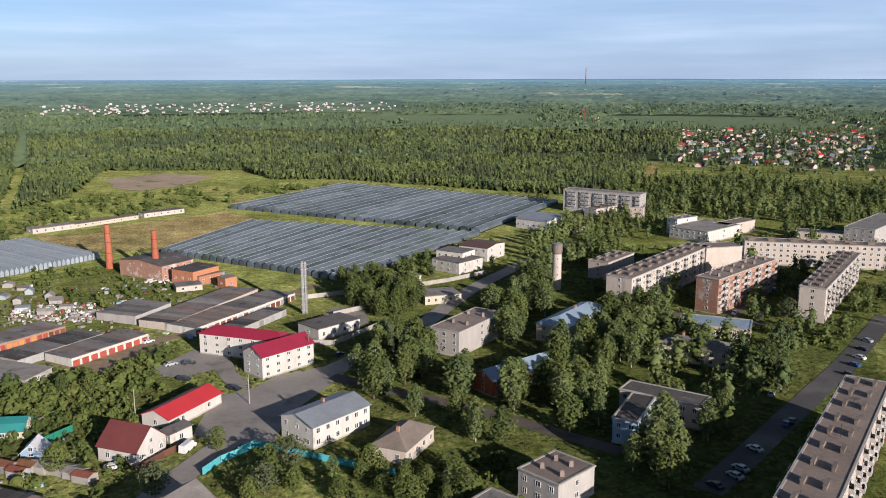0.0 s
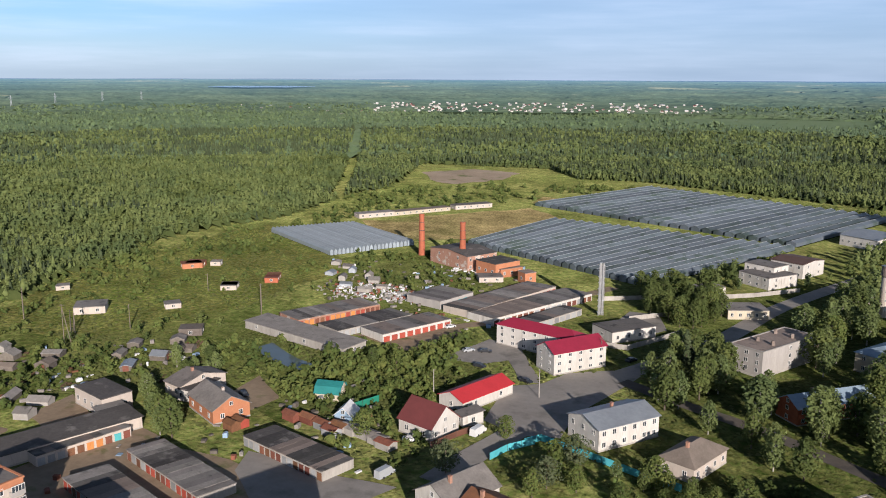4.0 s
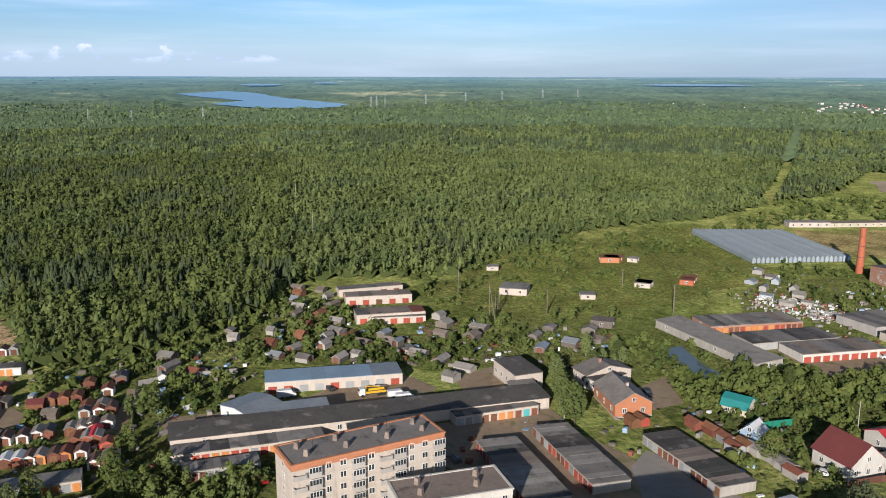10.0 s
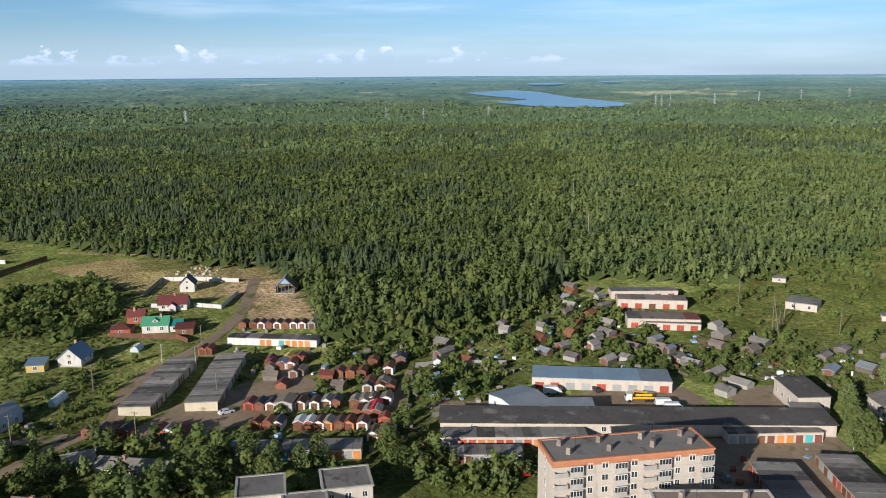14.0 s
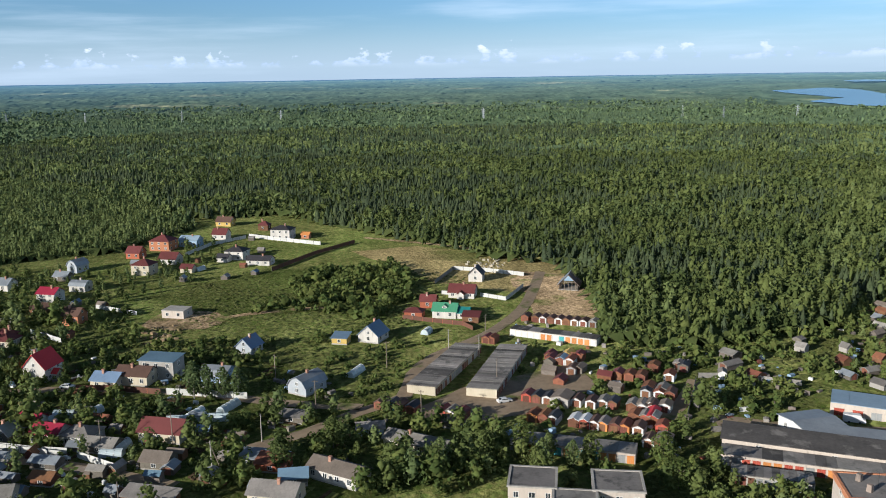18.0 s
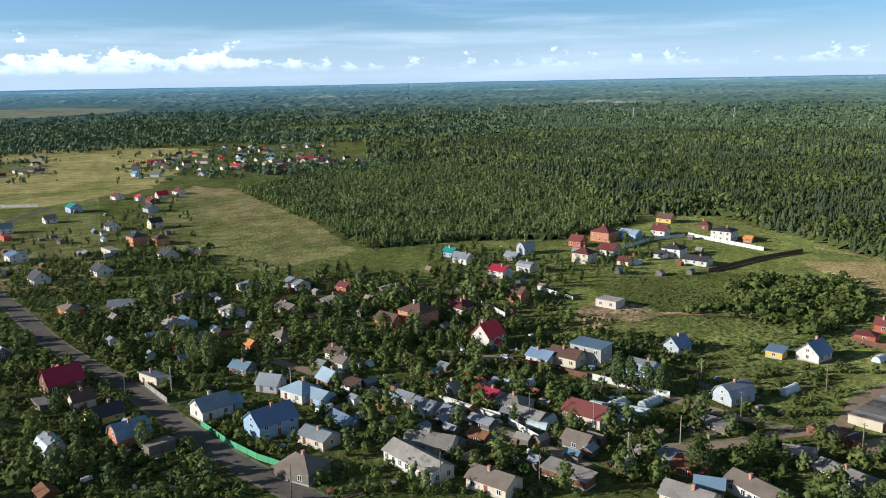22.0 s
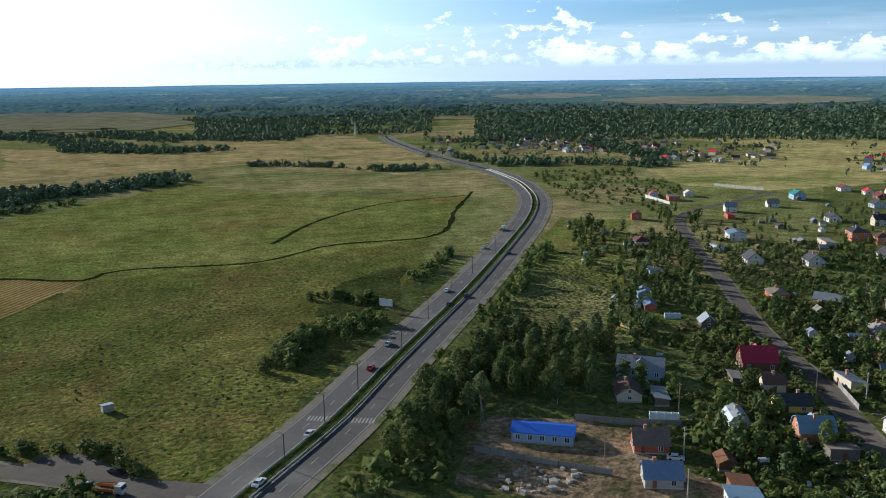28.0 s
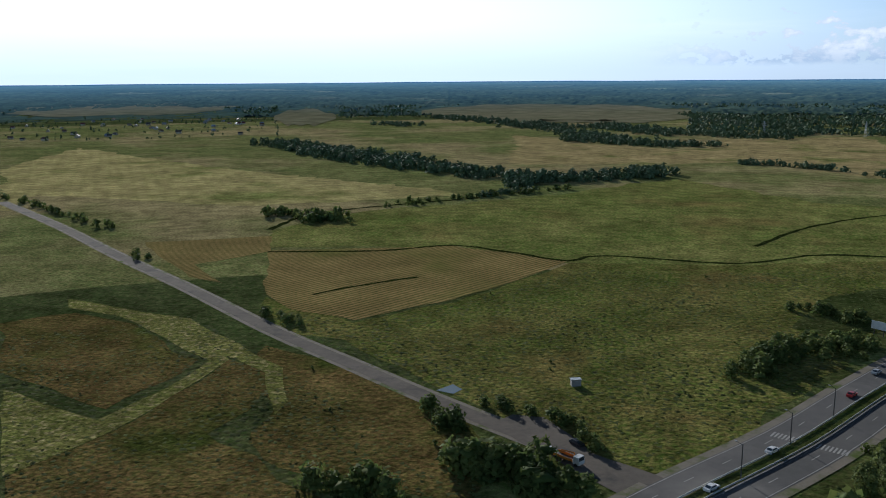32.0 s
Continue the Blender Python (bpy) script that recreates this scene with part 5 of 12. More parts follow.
def frame_house(x, y, rz):
    """Half-built timber house: slab, studs, boarded lower walls, rafters and one roof slope partly covered."""
    top = thing("unfinished_house", x, y, rz, "half-built timber frame house with bare rafters on sand", "house")
    bm = bmesh.new()
    for i in range(7):
        sx = -4.5 + 1.5 * i
        for sy in (-4, 4):
            beam(bm, (sx, sy, 0.2), (sx, sy, 3), 0.09)
        for sy in (-1, 1):
            beam(bm, (sx, sy * 5.0, 2.0), (sx, 0, 7), 0.09)
        beam(bm, (sx, -3.4, 3.6), (sx, 3.4, 3.6), 0.08)
    for i in range(5):
        for sx in (-4.5, 4.5):
            beam(bm, (sx, -3.2 + 1.6 * i, 0.2), (sx, -3.2 + 1.6 * i, 6.9 - abs(-3.2 + 1.6 * i) * 0.95), 0.08)
    for sy, z in ((-4, 3), (4, 3), (0, 7)):
        beam(bm, (-4.8, sy, z), (4.8, sy, z), 0.1)
    part("timber_frame", bm, "pole_wood", top, "pale raw timber frame")
    bm = bmesh.new()
    box(bm, -5, 5, -4.4, 4.4, -0.2, 0.25)
    part("slab", bm, "concrete", top)
    bm = bmesh.new()
    for sy in (-1, 1):
        box(bm, -4.5, 4.5, sy * 4.02 - 0.05, sy * 4.02 + 0.05, 0.25, 2.7)
    part("wall", bm, "brown_wood", top, "brown boarded side wall")
    for sy in (-1, 1):
        bm = bmesh.new()
        k = 4.9 if sy > 0 else 1.6
        prism(bm, [(0, 7.15), (sy * 5.1, 2.0), (sy * 5.1, 2.1), (0, 7.25)], -4.9, k)
        part("roof", bm, "zinc_roof" if sy > 0 else "brown_roof", top, "roof slope laid part of the way")
    bm = bmesh.new()
    prism(bm, [(-2.2, 4.4), (2.2, 4.4), (0, 6.7)], -4.62, -4.55)
    part("gable_panel", bm, "blue_siding", top, "pale blue gable sheet")
    keep_clear(x, y, 10, 9, rz)


def truck(x, y, rz, paint):
    top = thing("truck", x, y, rz, "flatbed truck with " + ("orange load rails and white cab" if paint == "truck_orange" else "coloured body and white cab"), "truck")
    bm = bmesh.new()
    prism(bm, [(2.2, 0.7), (4.0, 0.7), (4.0, 1.7), (3.8, 2.7), (2.2, 2.7)], -1.15, 1.15, "y")
    part("cab", bm, "car_white", top)
    bm = bmesh.new()
    prism(bm, [(3.86, 2.55), (4.02, 1.75), (4.06, 1.75), (3.9, 2.57)], -1.0, 1.0, "y")
    part("windscreen", bm, "dark_glass", top)
    bm = bmesh.new()
    box(bm, -4.2, 2.0, -1.2, 1.2, 0.95, 1.15)
    part("bed", bm, "dark_metal", top)
    for sy in (-1, 1):
        bm = bmesh.new()
        box(bm, -4.2, 2.0, sy * 1.18 - 0.04, sy * 1.18 + 0.04, 1.15, 1.8)
        part("side_board", bm, paint, top)
    bm = bmesh.new()
    beam(bm, (1.7, 0, 1.1), (1.7, 0, 3.2), 0.14)
    beam(bm, (1.7, 0, 3.1), (-2.4, 0, 2.6), 0.12)
    part("crane_arm", bm, paint, top)
    for sx in (-3.2, -2.0, 3.0):
        for sy in (-1, 1):
            bm = bmesh.new()
            bmesh.ops.create_cone(bm, cap_ends=True, segments=12, radius1=0.5, radius2=0.5, depth=0.32, matrix=Matrix.Translation((sx, sy * 1.05, 0.5)) @ Matrix.Rotation(math.pi / 2, 4, "X"))
            part("wheel", bm, "rubber", top)


def billboard(x, y, rz, w):
    top = thing("billboard", x, y, rz, "white roadside billboard on two posts", "sign")
    bm = bmesh.new()
    box(bm, -w / 2, w / 2, -0.12, 0.12, 2.5, 5.5)
    part("panel", bm, "white_metal", top)
    for s in (-1, 1):
        bm = bmesh.new()
        tube(bm, 0.14, 0.14, -0.3, 2.6, 8, s * w * 0.3)
        part("post", bm, "dark_metal", top)


def highway_marks():
    """Broken lane lines."""
    line = spline(HIGHWAY)
    for side in (-1, 1):
        top = thing("lane_line", 0, 0, 0, "broken white lane line on asphalt", "marking", kind="structure")
        bm = bmesh.new()
        for i in range(0, len(line) - 1, 2):
            q, d = line[i], (line[i + 1] - line[i]).normalized()
            nrm = Vector((-d.y, d.x, 0))
            z = gz(q.length) + 0.19
            c = [q + nrm * (side * 6.4 + k) + d * l for k, l in ((-0.12, 0), (0.12, 0), (0.12, 4), (-0.12, 4))]
            bm.faces.new([bm.verts.new((v.x, v.y, z)) for v in c])
        bmesh.ops.recalc_face_normals(bm, faces=bm.faces[:])
        part("dash", bm, "road_paint", top)


def crosswalk(a, b):
    p, q = Vector((*a, 0)), Vector((*b, 0))
    d = (q - p).normalized()
    nrm = Vector((-d.y, d.x, 0))
    top = thing("crosswalk", 0, 0, 0, "white striped pedestrian crossing over both carriageways", "marking", kind="structure")
    n = int((q - p).length / 1.0)
    for i in range(n):
        c = p + d * (i + 0.25)
        m = (c - (p + q) / 2).length
        if m < 1.4:
            continue
        bm = bmesh.new()
        bm.faces.new([bm.verts.new((v.x, v.y, 0.20)) for v in (c - nrm * 1.8, c + d * 0.5 - nrm * 1.8, c + d * 0.5 + nrm * 1.8, c + nrm * 1.8)])
        part("stripe", bm, "road_paint", top)


def rubble(x, y, spread, n, seed, mat):
    """Loose slabs, crates and scrap lying about, joined."""
    rnd = random.Random(seed)
    bm = bmesh.new()
    for i in range(n):
        a, r = rnd.uniform(0, 6.28), spread * math.sqrt(rnd.random())
        cx, cy, s = r * math.cos(a), r * math.sin(a) * 0.6, rnd.uniform(0.2, 0.9)
        before = len(bm.verts)
        box(bm, -s, s, -s * rnd.uniform(0.3, 0.9), s * rnd.uniform(0.3, 0.9), -0.1, rnd.uniform(0.25, 1.1))
        bm.verts.ensure_lookup_table()
        bmesh.ops.transform(bm, matrix=Matrix.Translation((cx, cy, 0)) @ Matrix.Rotation(rnd.uniform(0, 3.1), 4, "Z"), verts=bm.verts[before:])
    ob = new("scrap_heap", mesh_of(bm, "scrap_heap", mat))
    ob.location = (x, y, 0)
    tagged(ob, "heap of loose slabs, crates and scrap on the ground", "rubble", kind="stuff")


def pylon(x, y, rz, h, kind="pylon"):
    top = thing("power_pylon" if kind == "pylon" else "radio_mast", x, y, rz, "lattice power pylon above the woods" if kind == "pylon" else "tall red and white radio mast far away", "pylon" if kind == "pylon" else "mast", z=gz(math.hypot(x, y)))
    wd = h * 0.07 if kind == "pylon" else h * 0.02
    def legs(bm):
        t = 0.14 if kind == "pylon" else 0.5
        for sx in (-1, 1):
            for sy in (-1, 1):
                beam(bm, (sx * wd, sy * wd, 0), (sx * wd * 0.2, sy * wd * 0.2, h), t)
        for k in range(6):
            z0, z1 = h * k / 6, h * (k + 1) / 6
            w0, w1 = wd * (1 - 0.8 * k / 6), wd * (1 - 0.8 * (k + 1) / 6)
            for sy in (-1, 1):
                beam(bm, (-w0, sy * w0, z0), (w1, sy * w1, z1), t * 0.6)
                beam(bm, (w0 * sy, -w0, z0), (w1 * sy, w1, z1), t * 0.6)
    link("lattice", shared(("lattice", h, kind), legs, "grey_siding" if kind == "pylon" else "red_door"), top)
    if kind == "pylon":
        for k in (0.72, 0.86):
            link("cross_arm", shared(("pylon_arm", h, k), lambda bm: beam(bm, (-h * 0.16, 0, h * k), (h * 0.16, 0, h * k), 0.25), "grey_siding"), top)


COUNT = [0]


def shaded_understorey(poly, h, seed, step=5.0):
    """Bumpy sheet of young growth and low boughs between trees, coloured dark as shade."""
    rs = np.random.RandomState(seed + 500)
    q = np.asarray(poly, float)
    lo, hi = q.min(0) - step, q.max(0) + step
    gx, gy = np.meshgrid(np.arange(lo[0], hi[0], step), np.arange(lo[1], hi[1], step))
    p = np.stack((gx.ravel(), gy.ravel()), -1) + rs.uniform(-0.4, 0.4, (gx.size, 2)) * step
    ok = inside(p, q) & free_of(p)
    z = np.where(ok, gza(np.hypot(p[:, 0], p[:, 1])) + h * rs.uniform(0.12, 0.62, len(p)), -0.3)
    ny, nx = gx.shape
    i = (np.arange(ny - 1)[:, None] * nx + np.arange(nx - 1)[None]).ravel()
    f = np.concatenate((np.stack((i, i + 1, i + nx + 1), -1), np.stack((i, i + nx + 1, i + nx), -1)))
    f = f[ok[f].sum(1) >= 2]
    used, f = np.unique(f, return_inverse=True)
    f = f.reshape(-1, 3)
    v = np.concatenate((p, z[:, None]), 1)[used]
    tagged(new("undergrowth", arrays_mesh("undergrowth", v, f, "shaded_understorey")), "leafy young growth between the woodland trees, darkened as shade", "undergrowth", kind="stuff")


def woods(poly, spacing, kinds, hmin, hmax, detail, seed, gaps, label, floor, wide, gs):
    p, rs = scatter(poly, spacing, seed, gaps=gaps, gscale=gs)
    if len(p):
        p = p[free_of(p)]
    if floor:
        shaded_understorey(poly, (hmin + hmax) / 2, seed)
    pick = np.clip(rs.uniform(0, 1, len(p)) * 0.55 + 0.225 + 0.42 * stand(p, 1 / 260), 0, 0.9999) if len(p) else rs.uniform(0, 1, 0)
    lo = 0.0
    for kind, share in kinds:
        q = p[(pick >= lo) & (pick < lo + share)]
        lo += share
        near = np.hypot(q[:, 0], q[:, 1]) < 560
        if near.any() and kind != "bush":
            tree_stuff("woods", q[near], rs, hmin, hmax, kind, detail + 3 if kind != "spruce" else 5, label, "woods", wide)
            q = q[~near]
        tree_stuff("woods" if kind != "bush" else "bushes", q, rs, hmin if kind != "bush" else hmin * 0.5, hmax if kind != "bush" else hmax * 0.5, kind, detail if kind != "spruce" else max(2, detail - 1), label, "woods" if kind != "bush" else "bushes", wide)


def far_woods(a0, a1, r0, r1, spacing, seed, hmin, hmax, wide, share=0.5, gaps=0.0, gs=0.004, detail=2):
    """Trees of a distant sector, between two bearings and two distances."""
    rs = np.random.RandomState(seed)
    area = radians(a1 - a0) / 2 * (r1 * r1 - r0 * r0)
    n = int(area / spacing ** 2)
    a = np.radians(rs.uniform(a0, a1, n))
    r = np.sqrt(rs.uniform(r0 * r0, r1 * r1, n))
    p = np.stack((-np.sin(a) * r, np.cos(a) * r), -1)
    if gaps:
        g = np.sin(p[:, 0] * gs + seed) * np.cos(p[:, 1] * gs * 1.3 + seed) + 0.7 * np.sin(r * gs * 2.7 + 3 * a + seed) + rs.normal(0, 0.25, n)
        p = p[g > np.quantile(g, gaps)]
    ok = np.ones(len(p), bool)
    aa, rr = np.degrees(np.arctan2(-p[:, 0], p[:, 1])) % 360, np.hypot(p[:, 0], p[:, 1])
    for b0, b1, s0, s1 in FAR_CLEAR:
        u = ((aa - b0) % 360) / ((b1 - b0) % 360) * 2 - 1
        w = (rr - s0) / (s1 - s0) * 2 - 1
        ok &= ~(np.abs(u) ** 3 + np.abs(w) ** 3 < 1 + 0.2 * np.sin(aa * 2.2 + rr * 0.01))
    p = p[ok]
    if r0 < 1900:
        p = p[free_of(p)]
    pick = rs.uniform(0, 1, len(p)) * 0.6 + 0.2 + 0.45 * stand(p, 1 / 520)
    # farther sectors take the haze-tinted foliage colours
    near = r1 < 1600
    tree_stuff("far_woods", p[pick < share], rs, hmin, hmax, "spruce" if near else "hazed_spruce", detail, "distant dark spruce woods", "woods", wide)
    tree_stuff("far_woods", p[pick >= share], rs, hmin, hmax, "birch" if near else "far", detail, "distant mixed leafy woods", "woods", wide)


FAR_CLEAR = []


def grove(poly, spacing, kinds, hmin, hmax, seed, single=True, gaps=0.0):
    """Trees among houses: things of their own as long as they can be counted, the rest joined."""
    p, rs = scatter(poly, spacing, seed, gaps=gaps, gscale=0.05)
    if not len(p):
        return
    p = p[free_of(p)]
    names = [k for k, _ in kinds]
    w = np.array([v for _, v in kinds], float)
    which = rs.choice(len(names), len(p), p=w / w.sum())
    rest = {}
    for (x, y), k in zip(p, which):
        if single and COUNT[0] < 290:
            COUNT[0] += 1
            tree(round(float(x), 1), round(float(y), 1), round(float(rs.uniform(hmin, hmax)), 1), names[k], int(rs.randint(3)), round(float(rs.uniform(0, 360))), round(float(rs.uniform(0.85, 1.2)), 2))
        else:
            rest.setdefault(names[k], []).append((x, y))
    for k, q in rest.items():
        tree_stuff("tree_group", np.array(q), rs, hmin, hmax, k, 26 if k != "spruce" else 5, "leafy trees standing between houses and gardens", "trees")


def bushes(poly, spacing, hmin, hmax, seed, gaps=0.0, detail=7, gs=0.04):
    p, rs = scatter(poly, spacing, seed, gaps=gaps, gscale=gs)
    if len(p):
        p = p[free_of(p)]
        if len(p) and np.hypot(p[:, 0], p[:, 1]).mean() < 300:
            detail = max(detail, 11)
        tree_stuff("bushes", p, rs, hmin, hmax, "bush", detail, "dense green bushes and tall weeds", "bushes", 1.15)


def hedge(pts, width, spacing, hmin, hmax, seed, kind="bush", detail=8):
    """A belt of bushes or trees along a line."""
    rs = np.random.RandomState(seed)
    out = []
    for (x0, y0), (x1, y1) in zip(pts, pts[1:]):
        n = max(1, int(math.hypot(x1 - x0, y1 - y0) * width / spacing ** 2))
        t = rs.uniform(0, 1, n)
        out.append(np.stack((x0 + (x1 - x0) * t, y0 + (y1 - y0) * t), -1) + rs.uniform(-width / 2, width / 2, (n, 2)))
    p = np.concatenate(out)
    p = p[free_of(p)]
    if len(p) and np.hypot(p[:, 0], p[:, 1]).mean() < 420:
        detail = 34
    # distant belts take the haze-tinted leaf colour
    if len(p) and kind == "bush" and np.hypot(p[:, 0], p[:, 1]).mean() > 700:
        kind = "far_bush"
    tree_stuff("tree_belt", p, rs, hmin, hmax, kind, detail, "belt of bushes and small trees across the fields", "bushes", 1.1)


def far_village(a0, a1, r0, r1, n, seed, pale=False):
    """Small houses of a distant village, each a thing."""
    rnd = random.Random(seed)
    if not pale:
        rs = np.random.RandomState(seed + 70)
        ta, tr = np.radians(rs.uniform(a0 - 1, a1 + 1, n * 9)), np.sqrt(rs.uniform((r0 - 40) ** 2, (r1 + 40) ** 2, n * 9))
        tp = np.stack((-np.sin(ta) * tr, np.cos(ta) * tr), -1)
        tp = tp[stand(tp, 1 / 150) + rs.normal(0, 0.5, len(tp)) > -0.35]
        tree_stuff("tree_group", tp, rs, 3.0, 7.5, "far", 3, "trees and shrubs round a distant village", "trees", 1.2)
    kinds = [("white_plaster", "maroon_roof"), ("white_plaster", "zinc_roof"), ("grey_wood", "brown_roof"), ("grey_wood", "dark_roof"), ("cream_plaster", "brown_slate"), ("cream_plaster", "slate_roof"), ("red_brick", "brown_roof"), ("white_plaster", "red_roof"), ("grey_wood", "dark_roof"), ("blue_siding", "blue_roof")]
    if pale:
        kinds = [("white_plaster", "zinc_roof"), ("white_plaster", "slate_roof"), ("white_plaster", "white_metal"), ("cream_plaster", "maroon_roof")]
    joined, caps = bmesh.new(), {}
    n = int(n * 1.8)
    for i in range(n):
        a, r = radians(rnd.uniform(a0, a1)), math.sqrt(rnd.uniform(r0 * r0, r1 * r1))
        x, y = -math.sin(a) * r, math.cos(a) * r
        wall, roof = rnd.choice(kinds)
        L, W, h, rh = rnd.choice(((10, 8, 3.2, 3), (12, 9, 4.5, 3), (9, 8, 3, 2.5)))
        k = 0.62 if pale else 0.78
        L, W, h, rh = L * k, W * k, h * 0.75, rh * 0.75
        turn = rnd.uniform(0, 180)
        if r > 960:
            m = Matrix.Translation((x, y, gz(r))) @ Matrix.Rotation(radians(turn), 4, "Z")
            k = len(joined.verts)
            h *= 1 - gz(r) / EYE
            rh *= 1 - gz(r) / EYE
            prism_fast(joined, [(-W / 2, 0), (W / 2, 0), (W / 2, h), (0, h + rh), (-W / 2, h)], -L / 2, L / 2, m)
            if roof not in caps:
                caps[roof] = bmesh.new()
            for sd in (-1, 1):
                prism_fast(caps[roof], [(0, h + rh), (sd * (W / 2 + 0.4), h - 0.3), (sd * (W / 2 + 0.4), h - 0.1), (0, h + rh + 0.2)], -L / 2 - 0.3, L / 2 + 0.3, m)
            keep_clear(x, y, L, W, 0)
            continue
        t = thing("village_house", x, y, turn, f"distant {WORDS.get(wall, wall)} village house with {WORDS.get(roof, roof)} roof", "house", "distant village houses", z=gz(r))
        keep_clear(x, y, L, W, 0)
        link("wall", shared(("vwall", L, W, h, rh, wall), lambda bm: prism(bm, [(-W / 2, 0), (W / 2, 0), (W / 2, h), (0, h + rh), (-W / 2, h)], -L / 2, L / 2), wall), t)
        link("roof", shared(("vroof", L, W, h, rh, roof), lambda bm: [prism(bm, [(0, h + rh), (s * (W / 2 + 0.4), h - 0.3), (s * (W / 2 + 0.4), h - 0.1), (0, h + rh + 0.2)], -L / 2 - 0.4, L / 2 + 0.4) for s in (-1, 1)], roof), t)



    if len(joined.verts):
        tagged(new("distant_houses", mesh_of(joined, "distant_houses", "white_plaster" if pale else "cream_plaster")), "many small pale houses of a distant settlement", "houses", kind="stuff")
        for roof, cap in caps.items():
            tagged(new("distant_roofs", mesh_of(cap, "distant_roofs", roof)), f"{WORDS.get(roof, roof)} roofs of small houses in a distant settlement", "roofs", kind="stuff")
    else:
        joined.free()



def prism_fast(bm, outline, s0, s1, m):
    a = [bm.verts.new(m @ Vector((s0, u, z))) for u, z in outline]
    b = [bm.verts.new(m @ Vector((s1, u, z))) for u, z in outline]
    n = len(outline)
    bm.faces.new(a[::-1])
    bm.faces.new(b)
    for i in range(n):
        bm.faces.new((a[i], a[(i + 1) % n], b[(i + 1) % n], b[i]))


def tufts(poly, spacing, hmin, hmax, seed, label="rough uncut grass and weeds in tufts"):
    """Pointed leaning grass tufts, joined."""
    p, rs = scatter(poly, spacing, seed)
    if not len(p):
        return
    p = p[free_of(p)]
    n = len(p)
    patchy = 0.75 + 0.5 * np.sin(p[:, 0] * 0.07 + seed) * np.cos(p[:, 1] * 0.06)
    h = rs.uniform(hmin, hmax, n) * np.clip(patchy + rs.normal(0, 0.2, n), 0.25, 1.5)
    w = rs.uniform(0.6, 1.5, n)
    h = h * 0.65
    ang = rs.uniform(0, 6.28, n)[:, None] + np.arange(3)[None] * 2.094
    rr = w[:, None] * rs.uniform(0.6, 1.3, (n, 3))
    ring = np.stack((p[:, None, 0] + rr * np.cos(ang), p[:, None, 1] + rr * np.sin(ang), np.full((n, 3), 0.02)), -1)
    tip = np.stack((p[:, 0] + rs.normal(0, 0.25, n), p[:, 1] + rs.normal(0, 0.25, n), h), -1)[:, None]
    v = np.concatenate((ring, tip), 1).reshape(-1, 3)
    base = (np.arange(n) * 4)[:, None]
    f = np.concatenate([np.concatenate((base + i, base + (i + 1) % 3, base + 3), 1) for i in range(3)])
    tagged(new("grass_tufts", arrays_mesh("grass_tufts", v, f, "grass_tuft")), label, "grass", kind="stuff")




def garden_beds(poly, n, rot, seed):
    """Vegetable beds in short rows: soil, greens and straw, joined by kind."""
    rnd = random.Random(seed)
    q = np.asarray(poly, float)
    lo, hi = q.min(0), q.max(0)
    kinds = {"garden_soil": [], "bush_leaves": [], "grass_tuft": []}
    spots = np.array([(rnd.uniform(lo[0], hi[0]), rnd.uniform(lo[1], hi[1])) for _ in range(n)])
    spots = spots[inside(spots, q)]
    for c in spots[free_of(spots)][:, None]:
        a = radians(rot + rnd.choice((0, 90)) + rnd.uniform(-5, 5))
        size, rows = rnd.uniform(3, 7), rnd.randint(3, 6)
        for k in range(rows):
            o = (k - rows / 2) * 1.3
            kinds[rnd.choice(tuple(kinds))].append((c[0, 0] - math.sin(a) * o, c[0, 1] + math.cos(a) * o, a, size * rnd.uniform(0.8, 1), rnd.uniform(0.2, 0.55)))
    for mat, beds in kinds.items():
        bm = bmesh.new()
        for x, y, a, s, h in beds:
            m = Matrix.Translation((x, y, 0)) @ Matrix.Rotation(a, 4, "Z")
            prism_fast(bm, [(-0.5, 0), (0.5, 0), (0.38, h), (-0.38, h)], -s / 2, s / 2, m)
        if beds:
            tagged(new("vegetable_beds", mesh_of(bm, "vegetable_beds", mat)), "rows of vegetable beds in the cottage gardens", "garden beds", kind="stuff")
        else:
            bm.free()


def yard_clutter(poly, n, seed):
    """Planks, crates, woodpiles and barrels lying in the yards, joined by kind."""
    rnd = random.Random(seed)
    q = np.asarray(poly, float)
    lo, hi = q.min(0), q.max(0)
    kinds = {"grey_wood": [], "white_metal": [], "slate_roof": [], "rust": [], "blue_siding": []}
    spots = np.array([(rnd.uniform(lo[0], hi[0]), rnd.uniform(lo[1], hi[1])) for _ in range(n)])
    spots = spots[inside(spots, q)]
    for c in spots[free_of(spots)][:, None]:
        kinds[rnd.choice(("grey_wood", "grey_wood", "slate_roof", "slate_roof", "white_metal", "rust", "blue_siding"))].append((c[0, 0], c[0, 1], rnd.uniform(0, 3.1), rnd.uniform(0.5, 2.4), rnd.uniform(0.3, 1.0), rnd.uniform(0.2, 1.5)))
    for mat, heap in kinds.items():
        if heap:
            bm = bmesh.new()
            for x, y, a, s, w, h in heap:
                prism_fast(bm, [(-w, 0), (w, 0), (w, h * 0.8), (0, h), (-w, h * 0.9)], -s / 2, s / 2, Matrix.Translation((x, y, 0)) @ Matrix.Rotation(a, 4, "Z"))
            tagged(new("yard_clutter", mesh_of(bm, "yard_clutter", mat)), "planks, crates and woodpiles lying in the yards", "clutter", kind="stuff")

